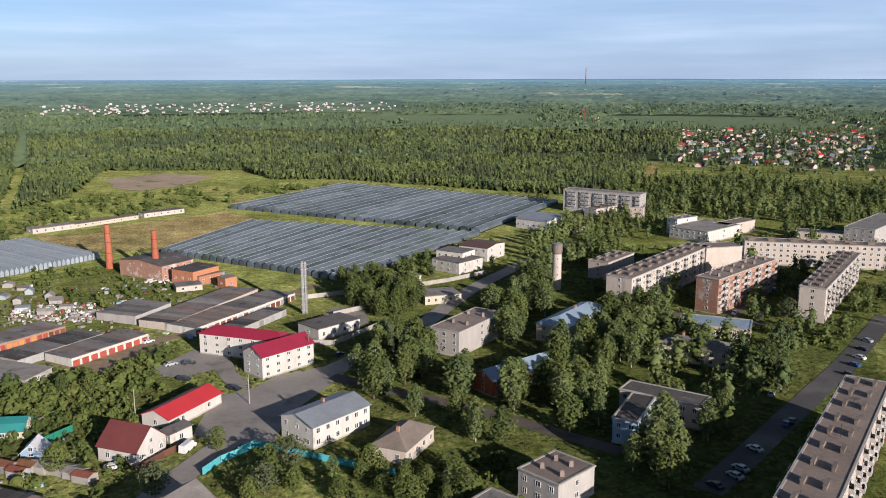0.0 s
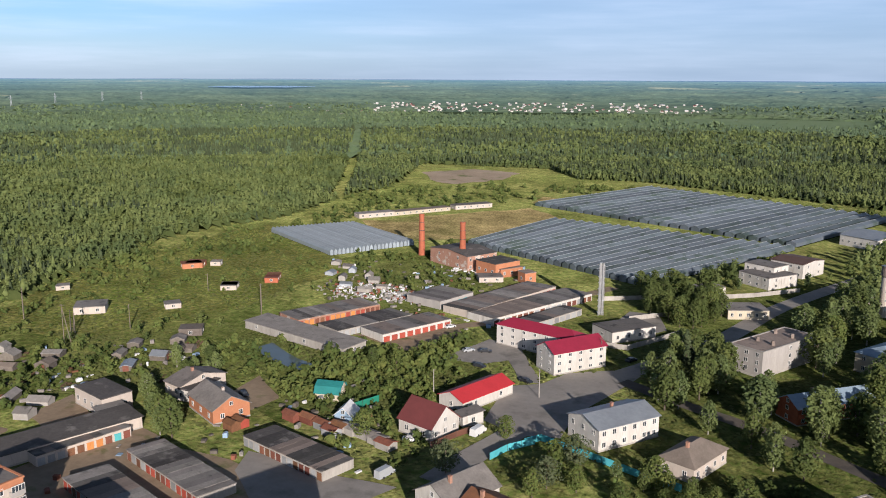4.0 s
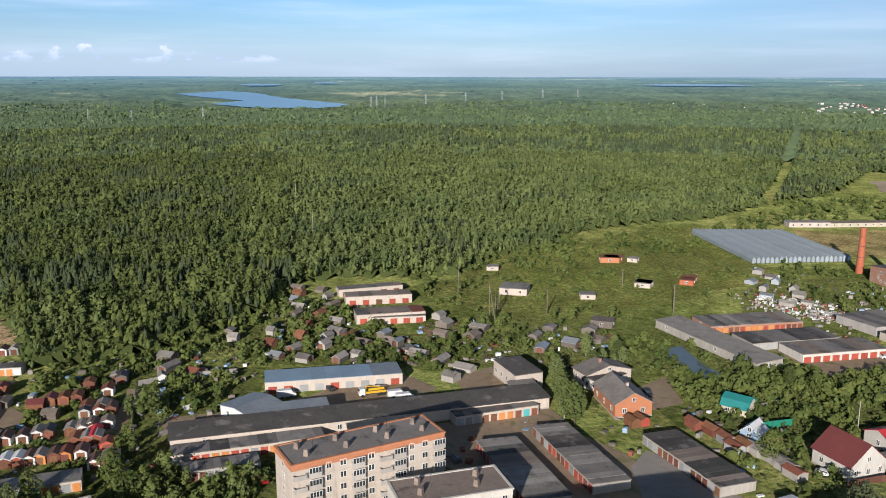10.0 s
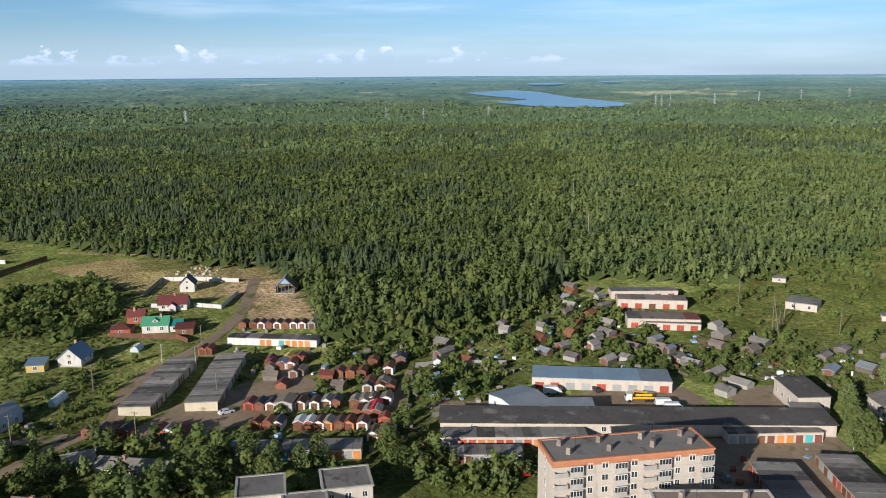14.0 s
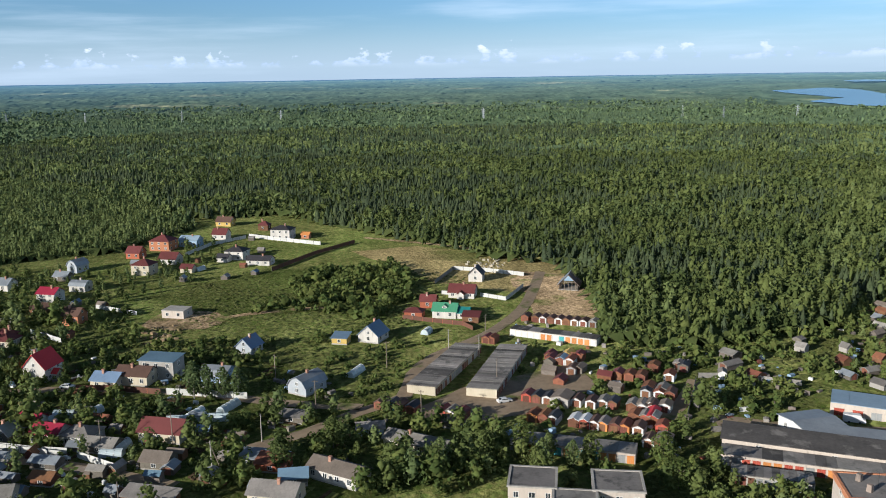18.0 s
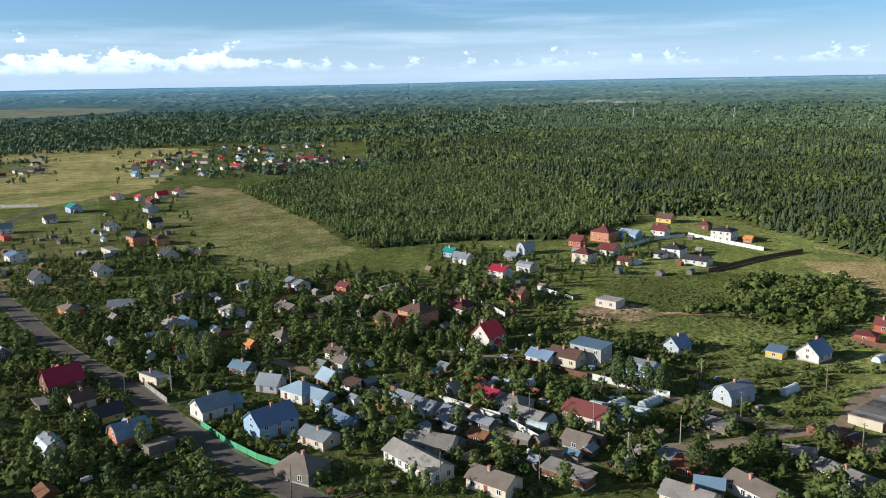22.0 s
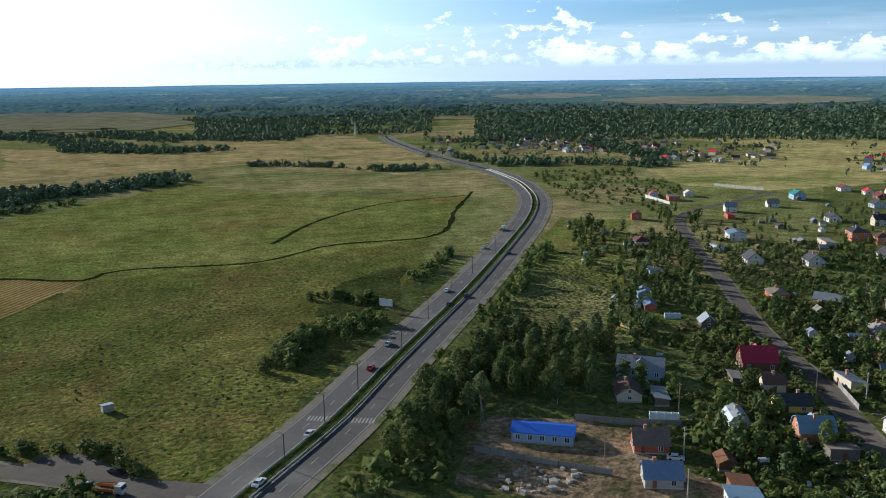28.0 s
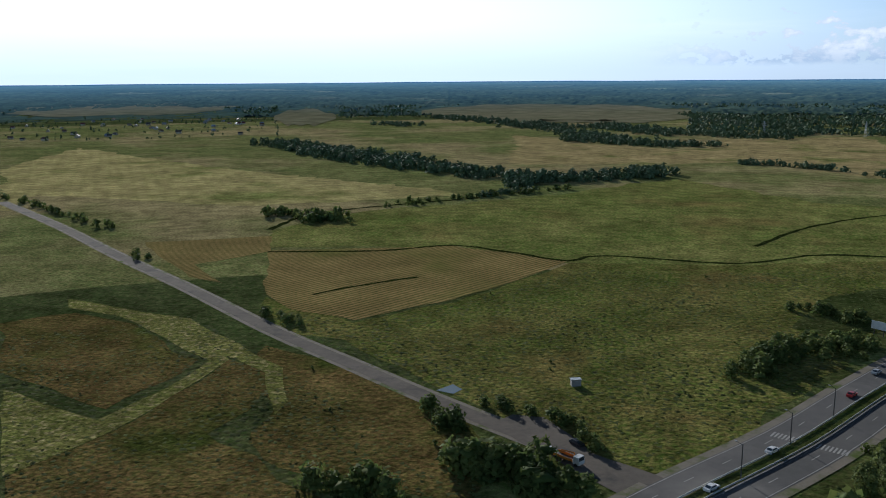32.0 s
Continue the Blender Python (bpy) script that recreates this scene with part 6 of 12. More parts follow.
# ---- ground ----
bm = bmesh.new()
radii = [0.0] + [30.0 * 1.075 ** i for i in range(71)]
radii = [r for r in radii if r < 4850] + [4960.0]
rings = []
for r in radii:
    rings.append([bm.verts.new((-math.sin(i * 2 * math.pi / 144) * r, math.cos(i * 2 * math.pi / 144) * r, gz(r))) for i in range(144)] if r else [bm.verts.new((0, 0, 0))])
for i in range(144):
    bm.faces.new((rings[0][0], rings[1][(i + 1) % 144], rings[1][i])).normal_flip()
for a, b in zip(rings[1:], rings[2:]):
    for i in range(144):
        bm.faces.new((a[i], a[(i + 1) % 144], b[(i + 1) % 144], b[i]))
bmesh.ops.recalc_face_normals(bm, faces=bm.faces[:])
for f in bm.faces:
    if f.normal.z < 0:
        f.normal_flip()
tagged(new("ground", mesh_of(bm, "ground", "meadow")), "wide green and yellowish grass meadow land reaching the horizon", "ground", kind="structure")
# low hills on the horizon, glowing in the blue of haze
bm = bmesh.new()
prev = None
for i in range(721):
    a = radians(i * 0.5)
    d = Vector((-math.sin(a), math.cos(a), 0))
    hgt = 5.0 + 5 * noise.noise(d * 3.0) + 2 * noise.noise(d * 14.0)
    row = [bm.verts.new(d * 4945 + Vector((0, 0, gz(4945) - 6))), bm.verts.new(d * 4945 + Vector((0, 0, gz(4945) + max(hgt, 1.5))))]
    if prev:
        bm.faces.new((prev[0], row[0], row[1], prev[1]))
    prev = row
tagged(new("backdrop", mesh_of(bm, "backdrop", "far_hills")), "low wooded hills along the far horizon, glowing haze blue", "backdrop", kind="structure")

# ---- fields ----
far_patch('field', 138, 228, 420, 2300, 'green_field', 0.02, 'broad green and yellowish grassland', 0.0)
patch('field', [(42, -434), (-38, -448), (-152, -489), (-235, -659), (-114, -689), (-15, -836), (80, -693), (205, -581), (241, -495), (216, -441), (111, -468)], 'lush', 0.05, 'lush green meadow beside the highway', wobble=4)
patch('field', [(144, -287), (111, -285), (53, -236), (27, -211), (-8, -199), (-37, -249), (-89, -346), (-152, -489), (-38, -448), (42, -434), (84, -347), (115, -307), (166, -334)], 'bright_meadow', 0.04, 'rough green meadow with brownish weeds beside the highway', wobble=3)
patch('field', [(211, -431), (114, -468), (44, -439), (63, -392), (85, -351), (116, -310), (147, -321), (168, -338)], 'hay_field', 0.08, 'mown straw-coloured hay field with swath lines', wobble=2)
patch('field', [(209, -225), (154, -205), (151, -250), (200, -285), (234, -296), (253, -275)], 'brown_weeds', 0.06, 'patch of uncut brownish weeds', wobble=3)
patch('field', [(152, -160), (197, -212), (152, -197), (147, -223), (147, -251), (212, -295), (241, -301), (251, -314), (182, -297), (120, -251), (105, -223), (105, -212), (123, -245), (141, -257), (141, -210), (144, -189)], 'mown_swath', 0.09, 'light mown swath winding between weeds', wobble=1)
patch('field', [(143, -150), (152, -160), (144, -189), (140, -213), (141, -255), (128, -250), (115, -226), (116, -197), (72, -167)], 'brown_weeds', 0.06, 'brownish rough grass beside the side road', wobble=3)
patch('field', [(296, -439), (229, -475), (209, -431), (233, -389), (200, -357), (222, -365)], 'hay_field', 0.08, 'straw-coloured strip of mown field', wobble=2)
patch('field', [(471, -525), (512, -612), (310, -586), (154, -681), (191, -711), (450, -830), (805, -1062), (698, -786)], 'pale_field', 0.07, 'pale yellow-green field beyond the side road', wobble=5)
patch('field', [(-91, -1374), (-302, -1442), (-316, -940), (-228, -819), (-90, -1006), (-20, -970), (157, -933), (233, -1410), (-25, -1156)], 'dry_field', 0.06, 'dry yellowish grassland', wobble=5)
patch('field', [(-74, -391), (-109, -418), (-99, -359), (-71, -329), (-54, -336)], 'weeds', 0.1, 'rough weedy grass', wobble=5)
patch('field', [(-122, -312), (-161, -375), (-189, -333), (-162, -285), (-160, -266), (-148, -268), (-115, -290)], 'green_field', 0.06, 'yellowish unmown garden field', wobble=2)
patch('field', [(-173, -395), (-253, -526), (-286, -493), (-206, -347), (-189, -333)], 'lush', 0.05, 'green garden allotments', wobble=2)
patch('field', [(-414, -392), (-597, -497), (-491, -347), (-402, -253), (-344, -265), (-346, -290)], 'green_field', 0.06, 'yellowish meadow between village and young woods', wobble=5)
patch('field', [(-466, -767), (-675, -833), (-741, -684), (-581, -580), (-470, -584), (-425, -636)], 'pale_field', 0.06, 'pale yellow meadow beyond the village', wobble=5)
patch('field', [(-734, -1156), (-978, -1075), (-966, -844), (-757, -735), (-660, -786), (-747, -956)], 'pale_field', 0.07, 'pale yellow meadow beyond the village', wobble=5)
patch('field', [(-512, -499), (-613, -557), (-604, -497), (-490, -342), (-412, -256), (-363, -286), (-333, -309), (-362, -357)], 'green_field', 0.07, 'yellowish meadow strip behind the village', wobble=4)
patch('field', [(-375, -110), (-422, -61), (-418, -19), (-367, 0), (-338, -8), (-337, -72)], 'weeds', 0.06, 'unmown green meadow between gardens', wobble=4)
patch('field', [(-462, -23), (-471, 13), (-419, 92), (-372, 90), (-358, 61), (-383, 20), (-417, 3)], 'dry_field', 0.06, 'dry straw-coloured field edge', wobble=3)
patch('garden_ground', [(-215, -278), (-319, -264), (-367, -204), (-327, -127), (-266, -83), (-255, -27), (-229, 13), (-190, 12), (-113, -164), (-191, -266)], 'weeds', 0.03, 'overgrown garden ground round the village houses', wobble=4)
patch('garden_ground', [(-285, -149), (-277, -39), (-219, -10), (-168, -15), (-172, -95)], 'weeds', 0.038, 'overgrown garden ground round the village houses', wobble=4)
# darker cover puts the shade under the town trees into the ground colour
patch('garden_ground', [(-37, 330), (22, 423), (112, 466), (172, 465), (196, 365), (95, 168), (-20, 168), (-24, 235)], 'weeds', 0.046, 'weedy grass under the town trees, coloured darker as shade', wobble=4)
patch('scrub_ground', [(-299, 163), (-292, 248), (-275, 334), (-196, 315), (-125, 259), (-95, 289), (-80, 248), (-94, 212), (-123, 195), (-168, 217), (-200, 170), (-245, 133)], 'weeds', 0.034, 'tall weeds and scrub between the sheds', wobble=4)
patch('field', [(-277, 235), (-312, 315), (-298, 470), (-192, 384), (-196, 293), (-231, 233)], 'lush', 0.048, 'sunlit rough grass round scattered sheds', wobble=4)
patch('scrub_ground', [(-208, 388), (-174, 424), (-120, 388), (-110, 331), (-150, 275)], 'weeds', 0.042, 'tall weeds round the scrap yard', wobble=4)
patch('field', [(137, -271), (95, -257), (49, -220), (34, -198), (41, -179), (95, -182)], 'brown_weeds', 0.05, 'rough brownish grass beside the side road', wobble=4)
patch('bare_earth', [(-405, 52), (-390, 89), (-367, 110), (-316, 85), (-315, 56), (-359, 56)], 'bare_soil', 0.09, 'bare sandy building ground', wobble=4)
patch('bare_earth', [(-328, -99), (-351, -96), (-346, -74), (-334, -65), (-320, -73), (-320, -92)], 'bare_soil', 0.09, 'bare earth round a half-built house', wobble=2)
patch('bare_earth', [(-315, 790), (-274, 836), (-222, 816), (-225, 760), (-253, 711), (-285, 733)], 'sand', 0.08, 'bare sandy clearing before the woods', wobble=5)
patch('field', [(-245, 502), (-154, 598), (-118, 557), (-159, 468), (-194, 452)], 'dry_field', 0.06, 'overgrown yellow field by the glasshouses', wobble=3)
patch('field', [(-161, 625), (23, 523), (31, 539), (-161, 663)], 'dry_field', 0.07, 'yellow grass strip between the glasshouses', wobble=1)
patch('field', [(90, 872), (153, 1067), (275, 1106), (208, 821), (153, 776), (113, 822)], 'dry_field', 0.06, 'yellowish open field among trees', wobble=5)
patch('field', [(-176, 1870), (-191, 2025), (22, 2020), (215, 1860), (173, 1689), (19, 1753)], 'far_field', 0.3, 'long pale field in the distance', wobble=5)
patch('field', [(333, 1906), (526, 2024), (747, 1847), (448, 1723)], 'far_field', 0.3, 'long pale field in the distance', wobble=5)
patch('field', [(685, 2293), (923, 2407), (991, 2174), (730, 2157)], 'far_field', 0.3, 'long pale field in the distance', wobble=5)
patch('lawn', [(120, 549), (163, 564), (143, 490), (109, 482)], 'lush', 0.06, 'sunlit green lawn')

# ---- water ----
patch('pond', [(-163, 247), (-160, 255), (-142, 242), (-133, 239), (-137, 232), (-148, 237)], 'water', 0.12, 'small still pond among bushes', 1.0, True, 'water')
patch('pond', [(64, -242), (60, -248), (56, -244), (58, -240)], 'water', 0.12, 'small puddle pond beside the road', 1.0, True, 'water')
patch('lake', [(-2624, 1184), (-2684, 1392), (-2548, 1423), (-2279, 1368), (-2096, 1369), (-1871, 1364), (-1850, 1208), (-1963, 1095), (-2161, 1078), (-2236, 1212), (-2430, 1185)], 'water', 3.0, 'wide pale lake in the distant woods', 6.0, True, 'water')
far_patch('lake', 59.01, 61.62, 3362, 3521, 'water', 6.0, 'thin strip of far water')
far_patch('lake', 55.31, 56.97, 3559, 3686, 'water', 6.0, 'thin strip of far water')
far_patch('lake', 28.81, 35.6, 3396, 3558, 'water', 6.0, 'thin strip of far water')
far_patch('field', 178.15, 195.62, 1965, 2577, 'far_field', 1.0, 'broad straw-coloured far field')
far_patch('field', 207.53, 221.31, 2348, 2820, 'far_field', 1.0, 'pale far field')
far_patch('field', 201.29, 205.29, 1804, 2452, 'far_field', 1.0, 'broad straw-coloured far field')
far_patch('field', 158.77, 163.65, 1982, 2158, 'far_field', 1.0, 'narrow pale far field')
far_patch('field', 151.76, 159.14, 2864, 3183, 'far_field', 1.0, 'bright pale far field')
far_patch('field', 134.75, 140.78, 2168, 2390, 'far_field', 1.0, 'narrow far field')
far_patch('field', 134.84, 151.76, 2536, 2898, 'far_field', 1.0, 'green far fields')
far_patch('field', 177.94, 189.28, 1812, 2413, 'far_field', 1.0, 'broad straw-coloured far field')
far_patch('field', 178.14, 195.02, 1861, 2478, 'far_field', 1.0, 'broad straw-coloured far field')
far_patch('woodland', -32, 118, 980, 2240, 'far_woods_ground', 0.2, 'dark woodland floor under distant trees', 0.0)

# ---- roads ----
HIGHWAY = [(0.8, -172.0), (-5.8, -181.1), (-13.9, -192.2), (-40.6, -227.0), (-65.2, -265.1), (-90.9, -303.6), (-128.1, -359.4), (-183.0, -447.5), (-228.9, -524.3), (-263.8, -592.8), (-288.6, -660.3), (-308.0, -742.8), (-317.4, -851.6), (-313.1, -969.7), (-318.4, -1119.8), (-331.8, -1293.6), (-349.0, -1398.5)]
for side in (-1, 1):
    strip("road", HIGHWAY, 8.6, "asphalt", 0.16, "grey asphalt carriageway of a divided highway", offset=side * 6.4)
    strip("shoulder", HIGHWAY, 2.6, "gravel", 0.14, "gravel shoulder of the highway", offset=side * 11.9)
    strip("marking", HIGHWAY, 0.25, "road_paint", 0.19, "white edge line", offset=side * 10.2, clear=False, category="marking")
    strip("marking", HIGHWAY, 0.25, "road_paint", 0.19, "white edge line", offset=side * 2.6, clear=False, category="marking")


def guard_rail(offset):
    """Steel rail on short posts along one edge of the median."""
    line = [p for p in spline(HIGHWAY) if p.length < 900]
    top = thing("guard_rail", line[0].x, line[0].y, 0, "pale galvanised guard rail along the highway median", "guard rail", "median guard rails")
    org = Vector((line[0].x, line[0].y, 0))
    bm = bmesh.new()
    prev = None
    post = shared(("rail_post",), lambda b: box(b, -0.07, 0.07, -0.07, 0.07, 0.0, 0.72), "silver_metal")
    for i, q in enumerate(line):
        d = (line[min(i + 1, len(line) - 1)] - line[max(i - 1, 0)]).normalized()
        nrm = Vector((-d.y, d.x, 0))
        w = q + nrm * offset - org
        row = [bm.verts.new(w + nrm * a + Vector((0, 0, z))) for a, z in ((-0.06, 0.42), (0.06, 0.42), (0.06, 0.86), (-0.06, 0.86))]
        if prev:
            for k in range(4):
                bm.faces.new((prev[k], row[k], row[(k + 1) % 4], prev[(k + 1) % 4]))
        prev = row
        if i % 2 == 0 and q.length < 420:
            link("post", post, top, w + Vector((0, 0, 0.16)))
    bmesh.ops.recalc_face_normals(bm, faces=bm.faces[:])
    part("rail", bm, "pale_fence", top)


for side in (-1, 1):
    guard_rail(side * 1.95)
strip("median", HIGHWAY, 3.6, "weeds", 0.24, "grassy median strip between the carriageways", category="ground")
strip('road', [(-13.7, -184.5), (-1.3, -195.6), (20.1, -206.8), (45.8, -222.9), (68.3, -238.0), (98.2, -259.2), (141.7, -289.9), (210.0, -343.9), (291.9, -405.6), (386.8, -480.1), (508.4, -568.4)], 6.2, 'worn_asphalt', 0.15, 'worn grey asphalt side road across the fields')
strip('verge', [(20.1, -206.8), (45.8, -222.9), (68.3, -238.0), (98.2, -259.2), (141.7, -289.9), (210.0, -343.9), (291.9, -405.6), (386.8, -480.1), (508.4, -568.4)], 9.5, 'gravel', 0.1, 'gravelly road verge', clear=False)
patch('lay_by', [(42, -221), (38, -228), (29, -228), (20, -218), (13, -207), (-3, -197), (-11, -197), (-18, -181), (-6, -176), (7, -188), (20, -199), (33, -210)], 'worn_asphalt', 0.13, 'worn asphalt junction apron and lay-by', wobble=0.8, clear=True, category='road')
strip('road', [(-145.1, -95.6), (-150.1, -109.6), (-159.7, -140.5), (-174.4, -174.2), (-188.4, -204.4), (-209.9, -261.6), (-242.5, -328.1), (-273.7, -396.6), (-310.6, -467.6), (-343.6, -509.3), (-401.6, -540.3), (-470.1, -574.2)], 6.2, 'worn_asphalt', 0.14, 'narrow grey village road')
strip('verge', [(-145.1, -95.6), (-150.1, -109.6), (-159.7, -140.5), (-174.4, -174.2), (-188.4, -204.4), (-209.9, -261.6), (-242.5, -328.1), (-273.7, -396.6), (-310.6, -467.6)], 8.4, 'gravel', 0.09, 'sandy verge of the village road', clear=False)
strip('lane', [(-209.9, -39.1), (-218.7, -24.8), (-230.7, -12.4), (-242.5, 1.9), (-261.9, 5.5), (-279.7, 14.0), (-302.6, 34.5), (-334.3, 52.0), (-368.3, 62.7), (-399.4, 71.1)], 5.0, 'dirt_road', 0.12, 'dusty dirt lane between gardens and garages')
strip('lane', [(-256.9, -135.5), (-259.7, -101.2), (-252.3, -63.6), (-241.1, -34.2), (-235.2, -10.4)], 5.0, 'dirt_road', 0.12, 'dusty dirt lane past fenced houses')
strip('lane', [(-227.8, -176.4), (-214.0, -120.0), (-207.3, -90.9), (-198.1, -69.2), (-190.6, -53.4)], 4.5, 'dirt_road', 0.11, 'dusty garden lane along a plank fence')
strip('lane', [(-218.2, 74.7), (-231.8, 84.4), (-247.0, 93.0)], 4.5, 'dirt_road', 0.11, 'dirt path between sheds')
strip('lane', [(-320.6, -87.5), (-339.6, -60.9), (-348.2, -22.4)], 4.0, 'bare_soil', 0.11, 'rutted earth track')
strip('lane', [(-500.3, -16.8), (-463.4, 38.6), (-424.0, 75.8), (-386.9, 98.2)], 4.0, 'bare_soil', 0.11, 'sandy track along the woods')
patch('yard', [(-202, 120), (-209, 140), (-202, 162), (-186, 162), (-186, 153), (-193, 134)], 'dirt_road', 0.1, 'dusty yard of a workshop', clear=True, category='yard')
patch('yard', [(-143, 169), (-119, 168), (-104, 161), (-91, 161), (-99, 137), (-114, 132), (-127, 134)], 'dirt_road', 0.09, 'dusty ground between garages', clear=True, category='yard')
patch('yard', [(-115, 163), (-117, 174), (-91, 170), (-75, 170), (-91, 141)], 'yard_asphalt', 0.1, 'worn asphalt between garages', clear=True, category='yard')
patch('yard', [(-145, 203), (-146, 223), (-129, 209), (-133, 195)], 'dirt_road', 0.1, 'dusty parking beside a brick house', clear=True, category='yard')
patch('yard', [(-190, 172), (-189, 189), (-170, 178), (-176, 166)], 'dirt_road', 0.1, 'dusty worn yard between workshops', clear=True, category='yard')
patch('yard', [(-68, 215), (-68, 244), (-60, 249), (-54, 261), (-40, 269), (-31, 267), (-38, 244), (-45, 227), (-45, 210), (-57, 208)], 'yard_asphalt', 0.11, 'worn asphalt yard before the houses', clear=True, category='yard')
patch('yard', [(-98, 261), (-88, 287), (-75, 282), (-67, 264), (-60, 249), (-67, 249), (-75, 267), (-82, 260)], 'yard_asphalt', 0.11, 'asphalt parking beside the red-roofed house', clear=True, category='yard')
strip('road', [(-67.6, 175.3), (-62.8, 193.3), (-55.5, 215.0), (-51.9, 235.0), (-40.7, 259.7), (-28.1, 280.9), (-9.6, 314.4), (11.6, 371.1), (42.6, 429.7), (73.7, 482.4)], 8.0, 'yard_asphalt', 0.13, 'grey town street')
strip('road', [(-41.3, 263.9), (-18.2, 248.6), (5.9, 234.8), (27.1, 218.5), (45.8, 204.2)], 5.5, 'worn_asphalt', 0.12, 'narrow town lane under trees')
strip('road', [(-111.3, 264.2), (-107.1, 295.2), (-94.3, 307.5), (-83.7, 334.6), (-58.4, 382.0)], 6.0, 'dirt_road', 0.12, 'dusty lane between garage rows')
strip('road', [(81.3, 342.3), (98.8, 329.6), (114.2, 321.5), (133.3, 313.8)], 6.0, 'worn_asphalt', 0.12, 'town courtyard lane')
strip('road', [(61.2, 182.9), (79.2, 204.1), (105.7, 236.6), (136.6, 274.4), (177.5, 329.2)], 7.5, 'asphalt', 0.12, 'asphalt courtyard lane beside the long block')
strip('road', [(114.6, 329.5), (139.0, 365.4), (171.0, 422.3), (200.2, 465.2)], 6.0, 'worn_asphalt', 0.12, 'town courtyard lane')
patch('yard', [(-139, 275), (-111, 264), (-98, 287), (-107, 301), (-123, 275)], 'dirt_road', 0.1, 'dusty yard before garages', clear=True, category='yard')
patch('yard', [(-47, 300), (-28, 322), (-34, 343), (-46, 343), (-52, 311)], 'yard_asphalt', 0.1, 'asphalt yard of the boiler house', clear=True, category='yard')
patch('yard', [(-71, -201), (-83, -215), (-105, -203), (-115, -191), (-110, -179), (-120, -153), (-110, -140), (-59, -178)], 'bare_soil', 0.09, 'bare trampled building yard', clear=True, category='yard')
patch('yard', [(-230, 3), (-248, 21), (-266, 58), (-244, 62), (-226, 38), (-219, 15)], 'dirt_road', 0.09, 'dusty ground between garage rows', clear=True, category='yard')
patch('yard', [(-165, 144), (-160, 180), (-145, 174), (-131, 148), (-134, 131), (-146, 129)], 'dirt_road', 0.085, 'dusty ground beside the block', category='yard')
patch('yard', [(-220, 88), (-208, 119), (-199, 163), (-187, 163), (-193, 114), (-200, 86)], 'dirt_road', 0.08, 'dusty lane before the lock-ups', category='yard')
patch('scrub_ground', [(-271, 81), (-236, 135), (-211, 117), (-220, 88), (-167, 66), (-175, 53)], 'weeds', 0.036, 'weeds beside the lock-ups', wobble=3)
# shade beside the block, laid as a darker weedy cover
patch('scrub_ground', [(-203, 81), (-191, 113), (-150, 88), (-165, 65)], 'weeds', 0.036, 'weedy grass beside the block, coloured darker as shade', wobble=2)

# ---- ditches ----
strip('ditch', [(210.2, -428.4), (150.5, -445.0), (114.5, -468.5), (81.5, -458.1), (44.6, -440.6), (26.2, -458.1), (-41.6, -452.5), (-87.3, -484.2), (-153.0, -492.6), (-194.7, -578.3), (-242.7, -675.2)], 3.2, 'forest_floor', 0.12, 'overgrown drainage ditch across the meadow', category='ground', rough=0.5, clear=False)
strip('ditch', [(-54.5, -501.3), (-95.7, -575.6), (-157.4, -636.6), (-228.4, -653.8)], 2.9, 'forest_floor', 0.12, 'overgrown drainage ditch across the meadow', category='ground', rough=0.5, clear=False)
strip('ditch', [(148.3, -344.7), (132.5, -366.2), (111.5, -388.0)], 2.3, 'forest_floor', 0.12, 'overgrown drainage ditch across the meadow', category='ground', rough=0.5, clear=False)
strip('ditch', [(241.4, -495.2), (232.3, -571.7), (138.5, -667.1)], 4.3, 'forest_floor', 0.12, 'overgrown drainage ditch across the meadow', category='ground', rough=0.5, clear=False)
strip('ditch', [(-311.1, 594.6), (-380.8, 758.1), (-524.5, 1062.8), (-715.5, 1466.4)], 9, 'meadow', 0.3, 'grassy clearing line through the woods', category='ground', clear=True)

# ---- town blocks ----
apartment(8.7, 294.8, -33.4, 12.1, 30.7, 3, 'grey_panel', fh=2.55, vents='box', end_wins=1, label='three-storey grey panel block with brown flat roof', roofm='brown_felt')
house(49.3, 309.3, 53.8, 35.8, 12.0, 6.5, 2.6, 'hip', 'ice_blue_roof', 'cream_plaster', floors=2, where='among tall trees', name='town_house')
house(22.4, 253.5, 38.5, 26.3, 8.8, 5.2, 2.4, 'gable', 'ice_blue_roof', 'red_brick', floors=2, where='among tall trees', name='town_house')
house(-31.8, 217.4, 49.7, 20.5, 12.7, 6.2, 2.0, 'gable', 'zinc_roof', 'white_plaster', floors=2, where='beside an asphalt yard', name='town_house', wins=(6, 3))
house(-10.3, 205.5, 65.5, 16.4, 9.6, 4.0, 3.0, 'hip', 'brown_slate', 'silicate_brick', where='under trees', name='town_house', wins=(4, 2))
apartment(62.4, 227.5, -34.2, 23.4, 8.3, 2, 'pink_panel', fh=2.9, vents='', end_wins=2, roofm='tar_roof', label='two-storey school wing with black flat roof', name='school_wing', z0=0.8)
apartment(51.8, 217.2, -26.9, 6.6, 20.0, 2, 'blue_siding', fh=2.9, vents='', end_wins=4, roofm='tar_roof', label='two-storey school wing with pale blue panels', name='school_wing', z0=0.8)
apartment(56.5, 217.2, -34.4, 6.0, 10.3, 1, 'pink_panel', fh=2.8, vents='', roofm='tar_roof', label='single-storey school link with black flat roof', name='school_wing', z0=0.7)
apartment(25.9, 181.1, -45.4, 11.5, 13.4, 2, 'grey_panel', fh=2.9, vents='box', roofm='brown_felt', label='two-storey grey kindergarten with flat roof', name='kindergarten', z0=0.8)
